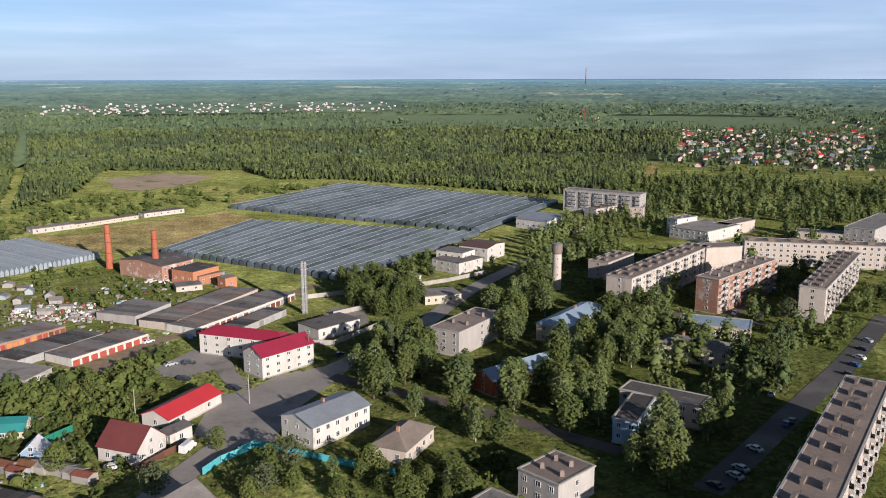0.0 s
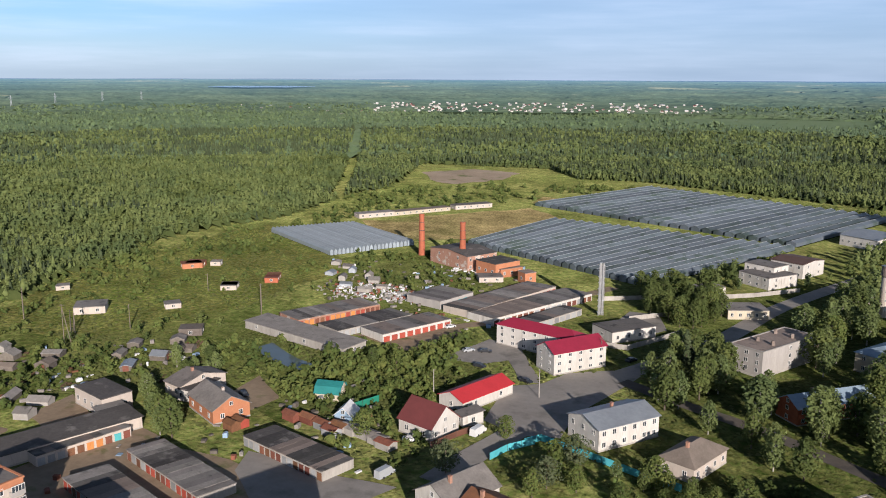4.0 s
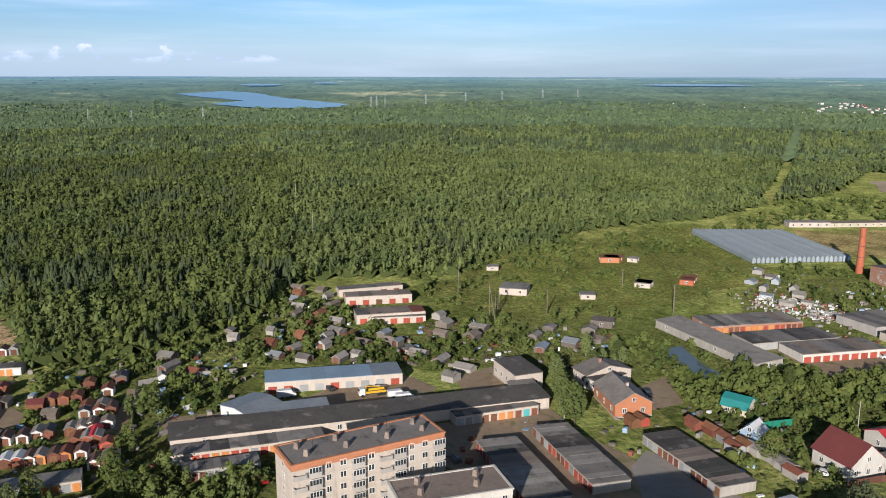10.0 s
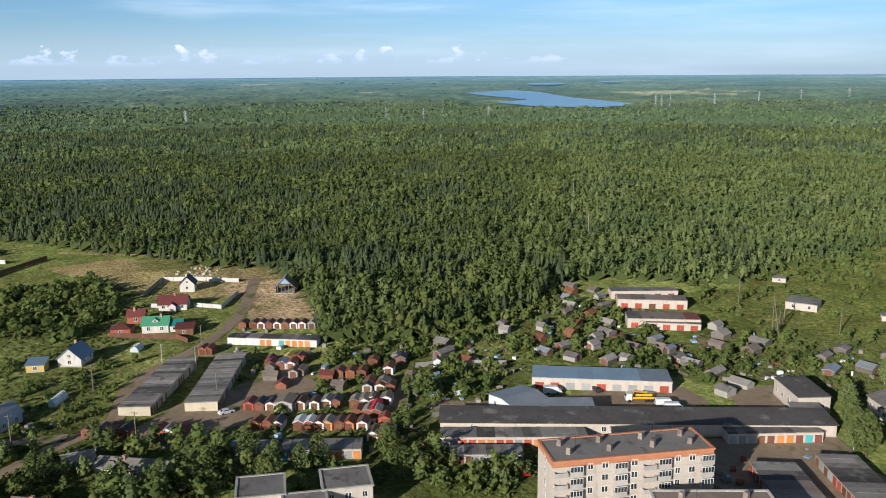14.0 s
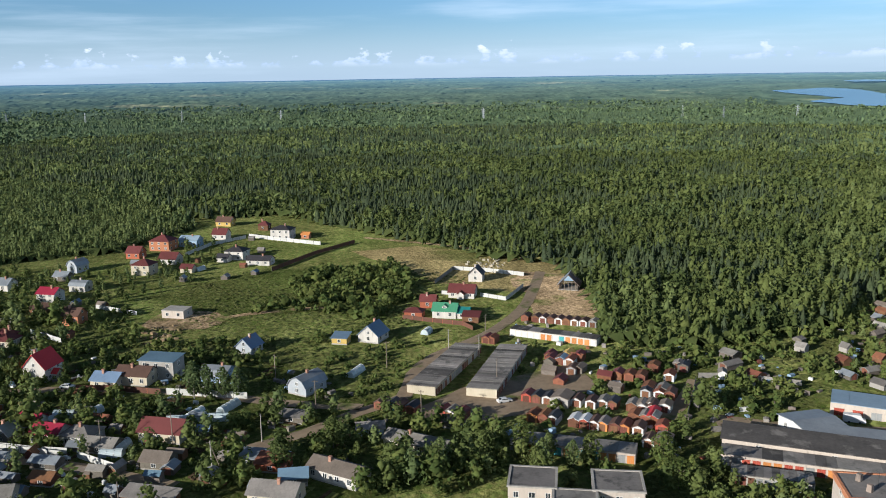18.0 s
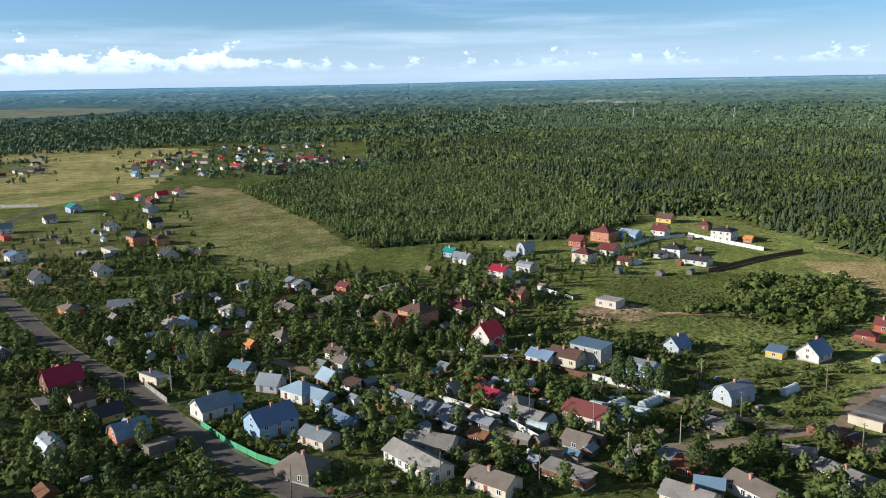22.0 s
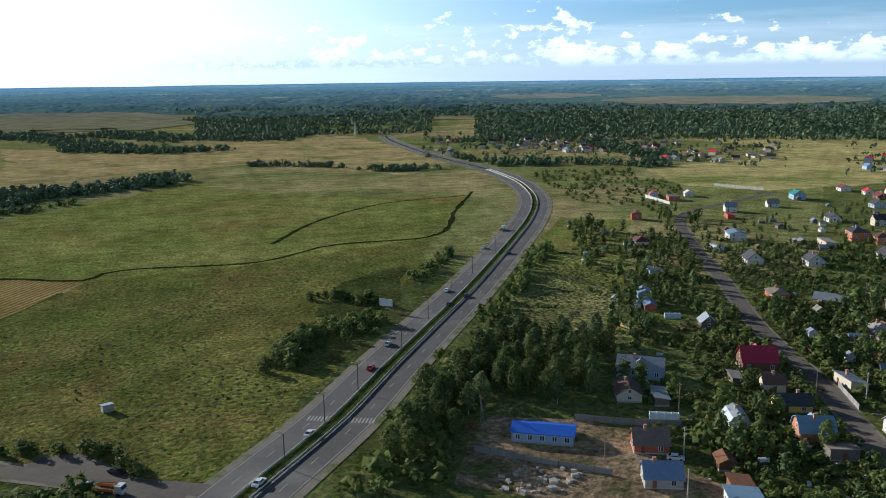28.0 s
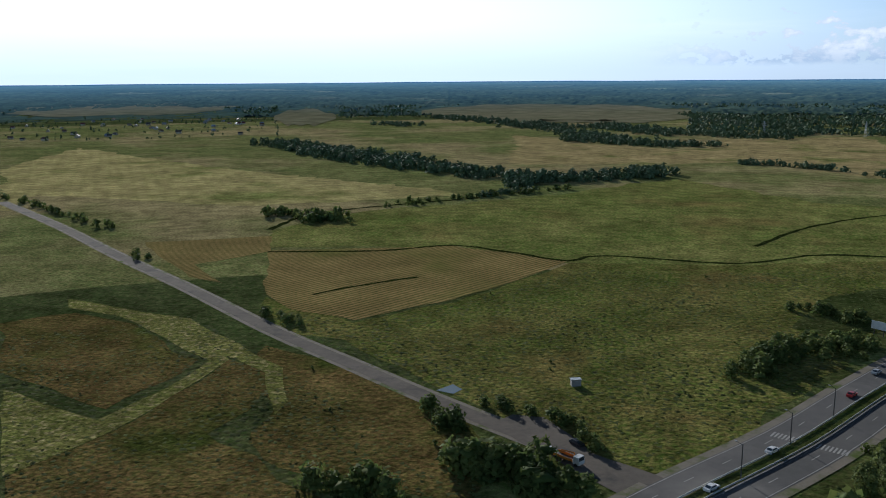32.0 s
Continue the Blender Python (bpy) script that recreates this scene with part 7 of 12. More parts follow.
apartment(10.2, 167.2, -40.9, 10.6, 13.3, 1, 'grey_panel', fh=3.4, vents='', roofm='felt_roof', label='low grey annexe with flat roof', name='kindergarten', z0=0.8)
apartment(87.4, 177.1, -123.7, 95.1, 10.7, 5, 'pink_panel', balcony=((1, 1), (1, 4), (-1, 1), (-1, 4)), roofm='brown_felt', label='long five-storey block with brick vents on its flat roof', z0=0.6)
apartment(125.5, 354.1, 45.8, 53.6, 9.8, 5, 'dull_brick', balcony=((1, 0), (1, 1), (1, 3), (1, 4), (-1, 0), (-1, 1), (-1, 3), (-1, 4)), vents='box', roofm='brown_felt', label='five-storey red brick and white balconied block', z0=0.4, fh=2.75)
apartment(98.4, 373.5, 52.1, 85.9, 11.4, 5, 'silicate_brick', balcony=((1, 1), (-1, 4), (-1, 1)), vents='brick', roofm='brown_felt', label='long five-storey pale brick block', fh=2.6, z0=0.6)
apartment(133.4, 405.4, -76.1, 11.4, 19.2, 5, 'silicate_brick', vents='', roofm='brown_felt', label='blank-ended five-storey pale brick block', end_wins=0, fh=2.6, z0=0.6)
apartment(166.6, 355.5, 56.0, 81.7, 9.7, 5, 'silicate_brick', balcony=((1, 1), (-1, 4), (-1, 1), (1, 4)), vents='brick', roofm='brown_felt', label='five-storey pale brick block with balconies', fh=2.6, z0=0.4)
apartment(81.7, 404.3, 52.8, 28.3, 10.3, 3, 'pink_panel', fh=2.5, vents='brick', roofm='brown_felt', label='three-storey pinkish block among trees', z0=0.7)
apartment(112.6, 591.9, -31.6, 56.2, 12.0, 5, 'grey_panel', balcony=((-1, 1), (-1, 4), (-1, 5), (-1, 2)), vents='', roofm='felt_roof', label='distant white five-storey balconied block')
apartment(105.4, 564.0, -47.9, 9.8, 22.2, 3, 'silicate_brick', fh=2.4, vents='brick', label='small pale brick block behind trees', roofm='brown_felt')
apartment(130.4, 577.3, -20.9, 14.4, 11.0, 2, 'pink_panel', vents='', label='small two-storey block behind trees', roofm='brown_felt')
apartment(146.2, 514.5, -54.1, 7.7, 18.9, 3, 'white_plaster', vents='box', label='white three-storey block behind trees', roofm='felt_roof')
apartment(156.1, 500.3, -47.9, 25.0, 36.1, 2, 'white_plaster', vents='', label='white flat-roofed public hall', roofm='felt_roof', name='public_hall')
apartment(177.8, 514.0, -50.2, 10.4, 30.7, 2, 'silicate_brick', vents='', label='pale brick workshop hall', roofm='brown_felt', name='public_hall')
apartment(191.0, 422.8, -13.9, 74.0, 11.0, 4, 'silicate_brick', vents='brick', label='long pale four-storey block across the courtyard', roofm='brown_felt', fh=2.65)
apartment(215.4, 479.0, -25.1, 25.2, 11.0, 2, 'silicate_brick', vents='', label='pale two-storey block behind another', roofm='felt_roof', fh=2.9)
apartment(251.7, 487.3, -42.3, 15.9, 64.9, 4, 'grey_panel', vents='', label='grey four-storey school building', roofm='felt_roof', end_wins=4, fh=2.6)
apartment(101.3, 305.5, -21.8, 25.3, 13.5, 1, 'cream_plaster', fh=3.6, vents='', roofm='ice_blue_roof', label='low cream nursery with pale blue roof', name='nursery')
house(86.0, 276.6, -30.1, 24.1, 10.8, 5.5, 2.4, 'hip', 'slate_roof', 'cream_plaster', floors=2, where='hidden under trees', name='town_house')

# unseen block below the eye, added so its long shade covers the garages
house(-81.0, 94.0, 63.0, 62.0, 11.0, 17.2, 0.4, 'flat', 'felt_roof', 'silicate_brick', floors=1, name='apartment_house', where='beside lock-up garages', wins=(1, 0), chimney=None, plinth=False)

# ---- yard houses ----
house(-67.8, 282.5, -18.5, 32.6, 8.6, 7.4, 2.3, 'hip', 'crimson_roof', 'white_plaster', floors=3, where='beside parking', name='town_house', wins=(7, 2), chimney=None)
house(-54.2, 268.6, 47.7, 20.8, 10.1, 7.4, 2.6, 'gable', 'crimson_roof', 'white_plaster', floors=3, where='beside parking', name='town_house', wins=(5, 2), chimney=None)
house(-79.2, 202.5, -21.0, 11.9, 11.1, 4.2, 4.6, 'gable', 'maroon_roof', 'white_plaster', where='behind a brown fence', wins=(2, 3), chimney=None)
house(-74.4, 229.4, 65.6, 22.0, 9.6, 3.4, 1.9, 'gable', 'red_roof', 'white_plaster', name='shop_building', where='beside the yard', wins=(2, 1), chimney=None)
house(-70.8, 212.1, -42.6, 4.3, 6.5, 3.0, 0.8, 'shed', 'slate_roof', 'white_plaster', name='lean_to', where='against the gabled house', wins=(1, 1), chimney=None)
house(-43.0, 309.2, 45.5, 19.6, 12.4, 4.2, 0.5, 'flat', 'felt_roof', 'white_plaster', name='boiler_house', where='by a chimney', wins=(4, 1), chimney=None)
house(-56.3, 161.1, 63.0, 14.8, 11.0, 7.5, 3.2, 'gable', 'slate_roof', 'white_plaster', floors=2, name='town_house', where='below the yard', wins=(3, 2))
house(-47.1, 155.6, -23.8, 10.0, 12.4, 7.0, 3.0, 'gable', 'rust', 'white_plaster', floors=2, name='town_house', where='below the yard', wins=(3, 2))
house(-115.7, 215.2, 7.0, 7.5, 6.5, 2.2, 3.0, 'gambrel', 'teal_roof', 'cream_plaster', name='garden_barn', chimney=None, plinth=False)
house(-104.4, 203.1, 97.0, 6.0, 5.0, 1.8, 2.2, 'gable', 'white_metal', 'blue_siding', name='garden_hut', chimney=None, plinth=False)
car(-79.5, 174.0, 72.6, 'car_silver', 'van')
shed(-101.9, 194.4, -19.6, 5.0, 3.4, 1.9, 'rust', 'grey_block', name='lock_up', rh=0.5)
shed(-98.7, 193.9, -19.6, 5.0, 3.4, 1.9, 'slate_roof', 'grey_block', name='lock_up', rh=0.5)
shed(-95.6, 193.5, -19.6, 5.0, 3.4, 1.9, 'slate_roof', 'grey_block', name='lock_up', rh=0.5)
shed(-92.3, 192.3, -19.6, 5.0, 3.4, 1.9, 'slate_roof', 'grey_block', name='lock_up', rh=0.5)
shed(-88.8, 190.5, -19.6, 5.0, 3.4, 1.9, 'slate_roof', 'grey_block', name='lock_up', rh=0.5)
shed(-85.7, 188.6, -19.6, 5.0, 3.4, 1.9, 'rust', 'grey_block', name='lock_up', rh=0.5)

# ---- garages near the yard ----
garage_row(-99.3, 339.3, 67.6, 56.9, 15.5, 2.8, 16, 'silicate_brick', ('tar_roof', 'felt_roof', 'slate_roof', 'brown_felt', 'felt_roof'), ('red_door', 'red_door', 'brown_door', 'grey_door'))
garage_row(-84.4, 333.0, 61.7, 59.4, 14.8, 2.8, 18, 'white_plaster', ('tar_roof', 'felt_roof', 'slate_roof', 'brown_felt', 'felt_roof'), ('grey_door', 'grey_door', 'brown_door'))
garage_row(-73.5, 320.1, 65.1, 29.1, 9.1, 2.3, 8, 'concrete', ('tar_roof', 'felt_roof', 'slate_roof', 'brown_felt', 'felt_roof'), ('grey_door',))
garage_row(-124.5, 331.7, 68.7, 21.4, 19.0, 3.1, 6, 'grey_panel', ('tar_roof', 'felt_roof', 'slate_roof', 'brown_felt', 'felt_roof'), ('teal_door', 'grey_door'))
garage_row(-158.1, 295.3, 58.9, 37.6, 15.1, 2.5, 16, 'dull_brick', ('tar_roof', 'felt_roof', 'slate_roof', 'brown_felt', 'felt_roof'), ('orange_door', 'red_door', 'brown_door'))
garage_row(-138.6, 287.1, 60.9, 34.3, 13.6, 2.3, 13, 'concrete', ('tar_roof', 'tar_roof', 'felt_roof'), ('teal_door', 'grey_door'))
garage_row(-121.2, 286.7, 60.5, 32.4, 13.7, 2.7, 9, 'white_plaster', ('felt_roof', 'brown_felt'), ('red_door',))
garage_row(-137.2, 261.3, -20.7, 19.4, 9.0, 2.3, 4, 'white_plaster', ('felt_roof',), ('grey_door',))
house(-1.9, 355.0, -71.3, 12.2, 16.2, 3.6, 0.4, 'flat', 'felt_roof', 'cream_plaster', name='workshop', where='by the street', wins=(2, 5), chimney=None)
house(-20.3, 385.4, -52.3, 8.4, 18.7, 3.2, 0.3, 'flat', 'felt_roof', 'white_plaster', name='workshop', where='by the glasshouses', wins=(1, 3), chimney=None)
house(7.2, 415.4, -41.5, 17.7, 18.8, 5.5, 0.3, 'flat', 'felt_roof', 'white_plaster', floors=2, name='office_building', where='by the glasshouses', chimney=None)
house(6.3, 423.7, -33.0, 15.5, 11.9, 8, 0.3, 'flat', 'felt_roof', 'white_plaster', floors=2, name='office_building', where='by the glasshouses', chimney=None)
house(20.6, 444.5, -32.1, 17.1, 18.9, 7, 1.0, 'gable', 'brown_roof', 'white_plaster', floors=2, name='office_building', where='by the glasshouses', chimney=None)
house(64.6, 537.5, -39.9, 23.4, 29.3, 6, 2.0, 'gable', 'zinc_roof', 'white_plaster', name='warehouse', where='by the glasshouses', chimney=None)
house(-245.0, 524.0, 48.2, 26.0, 9.0, 2.9, 0.5, 'flat', 'slate_roof', 'silicate_brick', name='outbuilding', where='on open grass', chimney=None, plinth=False, wins=(5, 1))
house(-222.4, 551.4, 52.8, 45.7, 8.0, 2.5, 0.5, 'flat', 'brown_slate', 'cream_plaster', name='outbuilding', where='on open grass', chimney=None, plinth=False, wins=(9, 1))
house(-195.9, 585.7, 46.1, 30.0, 9.0, 2.9, 0.5, 'flat', 'felt_roof', 'silicate_brick', name='outbuilding', where='on open grass', chimney=None, plinth=False, wins=(6, 1))
house(-115.9, 375.3, 26.3, 11.4, 9.0, 2.3, 0.5, 'flat', 'felt_roof', 'silicate_brick', name='outbuilding', where='on open grass', chimney=None, plinth=False, wins=(2, 1))
house(-262.6, 349.4, 21.6, 8.4, 8.0, 2.5, 0.5, 'flat', 'rust', 'orange_brick', name='outbuilding', where='on open grass', chimney=None, plinth=False, wins=(1, 1))
house(-212.2, 340.5, 21.5, 6.1, 7.0, 2.2, 0.5, 'flat', 'rust', 'orange_brick', name='outbuilding', where='on open grass', chimney=None, plinth=False, wins=(1, 1))
house(-255.2, 356.2, 21.6, 5.1, 5.0, 1.9, 0.5, 'flat', 'slate_roof', 'silicate_brick', name='outbuilding', where='on open grass', chimney=None, plinth=False, wins=(1, 1))
house(-221.1, 317.9, 21.5, 7.1, 6.0, 2.0, 0.5, 'flat', 'felt_roof', 'silicate_brick', name='outbuilding', where='on open grass', chimney=None, plinth=False, wins=(1, 1))
house(-263.5, 346.8, 44.9, 9.6, 7.0, 2.5, 0.5, 'flat', 'rust', 'orange_brick', name='outbuilding', where='on open grass', chimney=None, plinth=False, wins=(1, 1))
house(-224.6, 281.7, 44.7, 6.3, 6.0, 2.0, 0.5, 'flat', 'felt_roof', 'silicate_brick', name='outbuilding', where='on open grass', chimney=None, plinth=False, wins=(1, 1))
house(-221.0, 317.3, 27.1, 7.0, 8.0, 2.0, 0.5, 'flat', 'felt_roof', 'silicate_brick', name='outbuilding', where='on open grass', chimney=None, plinth=False, wins=(1, 1))
house(-194.4, 253.8, 29.0, 8.3, 7.0, 2.5, 0.5, 'flat', 'grey_wood', 'grey_wood', name='outbuilding', where='on open grass', chimney=None, plinth=False, wins=(1, 1))
house(-210.1, 335.7, 24.3, 6.2, 6.0, 2.2, 0.5, 'flat', 'rust', 'red_brick', name='outbuilding', where='on open grass', chimney=None, plinth=False, wins=(1, 1))
house(-289.6, 288.8, 44.8, 5.8, 5.0, 1.9, 0.5, 'flat', 'felt_roof', 'silicate_brick', name='outbuilding', where='on open grass', chimney=None, plinth=False, wins=(1, 1))
house(-251.7, 265.0, 35.4, 12.0, 11.0, 2.9, 0.5, 'flat', 'felt_roof', 'silicate_brick', name='outbuilding', where='on open grass', chimney=None, plinth=False, wins=(2, 1))

# ---- factory ----
house(-139.5, 404.8, 58.8, 19.2, 30.0, 7.4, 1.6, 'gable', 'tar_roof', 'dull_brick', floors=2, name='factory_hall', where='beside brick chimneys', chimney=None)
house(-116.5, 390.5, -30.7, 14.0, 16.0, 6.6, 0.4, 'flat', 'tar_roof', 'orange_brick', floors=1, name='factory_hall', where='of old works', wins=(3, 3), chimney=None)
house(-111.3, 388.7, -37.2, 7.5, 13.0, 4.0, 0.4, 'flat', 'brown_felt', 'orange_brick', name='factory_annexe', where='of old works', wins=(1, 3), chimney=None)
house(-98.6, 378.1, -43.1, 6.5, 6.0, 5.0, 0.4, 'flat', 'brown_felt', 'orange_brick', name='factory_annexe', where='of old works', wins=(1, 1), chimney=None)
brick_chimney(-167.3, 417.2, 22.4)
brick_chimney(-138.5, 401.0, 22.4)
steel_stack(-56.3, 334.4, 21.7)
water_tower(51.1, 374.0, 21.0)

# ---- glasshouses ----
glasshouse([(-154.0, 454.3), (-45.5, 388.5), (22.4, 504.5), (-126.8, 548.7)], 24, 'greenhouse_glass')
glasshouse([(-155.6, 613.3), (23.6, 514.1), (87.8, 636.9), (-88.4, 742.2)], 26, 'greenhouse_glass')
glasshouse([(-212.5, 397.6), (-181.3, 441.1), (-241.6, 484.9), (-278.3, 445.6)], 22, 'pale_glasshouse')

# ---- workshops and lock-ups ----
garage_row(-125.8, 156.6, -24.1, 34.6, 9.8, 2.3, 14, 'concrete', ('tar_roof', 'felt_roof', 'felt_roof', 'slate_roof'), ('brown_door', 'red_door', 'grey_door'))
garage_row(-129.6, 139.8, -23.7, 33.0, 10.7, 2.3, 14, 'concrete', ('tar_roof', 'felt_roof', 'brown_felt', 'slate_roof'), ('brown_door', 'red_door', 'grey_door'))
garage_row(-104.7, 176.0, -20.6, 31.0, 10.1, 2.3, 14, 'concrete', ('tar_roof', 'tar_roof', 'felt_roof', 'brown_felt'), ('brown_door', 'grey_door'))
house(-179.5, 131.2, 65.0, 104.3, 9.7, 3.4, 0.6, 'shed', 'tar_roof', 'silicate_brick', name='storage_hall', where='behind lock-up garages', wins=(6, 1), chimney=None)
garage_row(-184.9, 97.4, 66.3, 38.3, 6.5, 2.5, 16, 'silicate_brick', ('felt_roof', 'felt_roof', 'slate_roof', 'tar_roof'), ('orange_door', 'red_door', 'red_door', 'grey_door'))
garage_row(-159.7, 160.4, 68.4, 24.9, 6.5, 2.5, 10, 'silicate_brick', ('tar_roof', 'felt_roof', 'brown_felt'), ('teal_door', 'orange_door', 'brown_door', 'grey_door'))
garage_row(-178.9, 86.7, 67.3, 18.2, 6.0, 2.2, 10, 'concrete', ('slate_roof', 'felt_roof'), ('grey_door', 'brown_door'))
garage_row(-211.6, 141.6, 60.4, 41.9, 11.4, 3.2, 9, 'silicate_brick', ('ice_blue_roof', 'ice_blue_roof', 'zinc_roof'), ('red_door', 'red_door', 'grey_door'), side=-1)
house(-204.2, 109.4, 98.6, 11.9, 13.5, 3.6, 0.8, 'gable', 'zinc_roof', 'white_metal', name='metal_shed', where='round a workshop yard', chimney=None, wins=(1, 2))
house(-194.3, 115.7, 66.2, 20.5, 7.7, 3.4, 0.8, 'shed', 'zinc_roof', 'white_metal', name='metal_shed', where='round a workshop yard', chimney=None, wins=(3, 1))
house(-174.2, 185.4, -20.5, 16.0, 9.2, 5.2, 0.5, 'flat', 'tar_roof', 'silicate_brick', name='workshop', where='beside a gravel yard', wins=(4, 2), chimney=None)
house(-164.1, 177.3, 62.5, 7.5, 6.4, 3.5, 0.5, 'shed', 'felt_roof', 'white_plaster', name='workshop', where='beside a gravel yard', wins=(2, 1), chimney=None)
house(-140.4, 193.8, -31.1, 16.8, 11.0, 4.2, 3.0, 'gable', 'slate_roof', 'orange_brick', where='beside a gravel parking', wins=(3, 2))
house(-157.6, 206.4, -19.2, 8.1, 16.2, 4.0, 2.2, 'gable', 'slate_roof', 'silicate_brick', where='beside trees', wins=(2, 2))
house(-153.7, 202.8, -4.5, 5.9, 12.4, 3.4, 0.4, 'flat', 'tar_roof', 'white_plaster', where='beside trees', wins=(2, 1), chimney=None, name='outbuilding')
house(-152.5, 263.4, -19.1, 53.6, 10.9, 3.0, 0.4, 'shed', 'slate_roof', 'concrete', name='storage_hall', where='beside a pond', wins=(4, 1), chimney=None)
garage_row(-279.2, 210.4, 59.8, 27.7, 9.0, 3.4, 5, 'silicate_brick', ('tar_roof', 'brown_felt', 'rust', 'felt_roof'), ('red_door', 'brown_door', 'grey_door'))
garage_row(-255.5, 198.0, 61.3, 27.0, 10.0, 3.4, 5, 'silicate_brick', ('tar_roof', 'brown_felt', 'rust', 'felt_roof'), ('red_door', 'brown_door', 'grey_door'))
garage_row(-293.1, 216.3, 67.0, 28.3, 7.0, 3.0, 5, 'silicate_brick', ('tar_roof', 'brown_felt', 'rust', 'felt_roof'), ('red_door', 'brown_door', 'grey_door'))
garage_row(-249.8, 198.6, 58.0, 19.9, 5.0, 2.4, 4, 'silicate_brick', ('tar_roof', 'brown_felt', 'rust', 'felt_roof'), ('red_door', 'brown_door', 'grey_door'))
apartment(-144.4, 103.6, 77.0, 36.0, 11.0, 5, 'silicate_brick', accent='orange_brick', balcony=((-1, 0), (-1, 1), (-1, 4)), vents='box', roofm='felt_roof', label='five-storey pale brick block with orange cornice', fh=2.75, z0=1.0)
apartment(-122.7, 110.5, 66.2, 24.1, 11.0, 3, 'white_plaster', accent='white_plaster', vents='box', roofm='brown_felt', label='white house with parapets and roof vents', fh=3.0, z0=0.8)
apartment(-173.2, 29.5, 78.0, 10.4, 9.8, 2, 'silicate_brick', vents='', roofm='felt_roof', label='two-storey pale nursery school wing', fh=3.0, name='nursery', z0=0.8)
apartment(-169.5, 47.6, 79.3, 10.8, 9.8, 2, 'silicate_brick', vents='', roofm='felt_roof', label='two-storey pale nursery school wing', fh=3.0, name='nursery', z0=0.8)
apartment(-162.3, 36.6, 78.0, 9.3, 9.3, 2, 'silicate_brick', vents='', roofm='felt_roof', label='two-storey pale nursery school link', fh=2.9, name='nursery', z0=0.8)
garage_row(-263.3, 16.3, 155.2, 43.0, 9.3, 2.5, 22, 'cream_plaster', ('tar_roof', 'tar_roof', 'felt_roof', 'slate_roof'), ('brown_door', 'grey_door'))
garage_row(-260.0, 33.0, 159.1, 43.8, 9.4, 2.5, 22, 'cream_plaster', ('tar_roof', 'tar_roof', 'felt_roof', 'slate_roof'), ('brown_door', 'grey_door'))
garage_row(-293.7, 57.8, 60.0, 32.8, 6.0, 2.3, 14, 'white_plaster', ('felt_roof', 'slate_roof', 'tar_roof', 'tar_roof'), ('white_metal', 'teal_door', 'white_metal', 'grey_door', 'orange_door', 'white_metal'))
garage_row(-200.4, 44.5, 69.0, 31.6, 7.0, 2.3, 14, 'silicate_brick', ('tar_roof', 'felt_roof', 'slate_roof'), ('orange_door', 'teal_door', 'grey_door'))

# ---- metal garages ----
shed(-318.5, 51.4, 150.6, 4.5, 3.0, 2.1, 'brown_roof', 'rust', name='metal_garage', rh=0.7)
shed(-316.8, 55.2, 150.6, 4.5, 3.0, 2.1, 'brown_roof', 'rust', name='metal_garage', rh=0.7)
shed(-315.5, 57.9, 150.6, 4.5, 3.0, 2.1, 'brown_roof', 'white_metal', name='metal_garage', rh=0.7)
shed(-314.3, 60.7, 150.6, 4.5, 3.0, 2.1, 'brown_roof', 'brown_door', name='metal_garage', rh=0.7)
shed(-313.0, 63.5, 150.6, 4.5, 3.0, 2.1, 'brown_roof', 'white_metal', name='metal_garage', rh=0.7)
shed(-311.7, 66.2, 150.6, 4.5, 3.0, 2.1, 'brown_roof', 'rust', name='metal_garage', rh=0.7)
shed(-310.4, 69.2, 150.6, 4.5, 3.0, 2.1, 'brown_roof', 'white_metal', name='metal_garage', rh=0.7)
shed(-309.1, 72.2, 150.6, 4.5, 3.0, 2.1, 'brown_roof', 'white_metal', name='metal_garage', rh=0.7)
shed(-307.5, 75.5, 150.6, 4.5, 3.0, 2.1, 'slate_roof', 'grey_door', name='metal_garage', rh=0.7)
shed(-236.4, 38.8, 150.6, 4.5, 3.0, 2.1, 'maroon_roof', 'red_door', name='metal_garage', rh=0.7)
shed(-235.2, 41.5, 150.6, 4.5, 3.0, 2.1, 'dark_roof', 'brown_door', name='metal_garage', rh=0.7)
shed(-233.8, 44.5, 150.6, 4.5, 3.0, 2.1, 'dark_roof', 'white_metal', name='metal_garage', rh=0.7)
shed(-232.2, 48.2, 150.6, 6.6, 5.3, 2.7, 'brown_slate', 'grey_block', name='metal_garage', rh=0.7)
shed(-231.2, 52.5, 150.6, 4.5, 3.0, 2.1, 'brown_roof', 'white_metal', name='metal_garage', rh=0.7)
shed(-229.5, 56.3, 150.6, 4.5, 3.0, 2.1, 'brown_roof', 'white_metal', name='metal_garage', rh=0.7)
shed(-229.4, 59.8, 150.6, 4.5, 3.0, 2.1, 'slate_roof', 'white_metal', name='metal_garage', rh=0.7)
shed(-228.3, 62.2, 150.6, 4.5, 3.0, 2.1, 'dark_roof', 'brown_door', name='metal_garage', rh=0.7)
shed(-226.0, 67.3, 150.6, 4.5, 3.0, 2.1, 'slate_roof', 'rust', name='metal_garage', rh=0.7)
shed(-224.9, 69.9, 150.6, 4.5, 3.0, 2.1, 'slate_roof', 'white_metal', name='metal_garage', rh=0.7)
shed(-223.7, 72.4, 150.6, 4.5, 3.0, 2.1, 'brown_roof', 'white_metal', name='metal_garage', rh=0.7)
shed(-221.7, 38.1, 150.6, 4.5, 3.0, 2.1, 'rust', 'orange_door', name='metal_garage', rh=0.7)
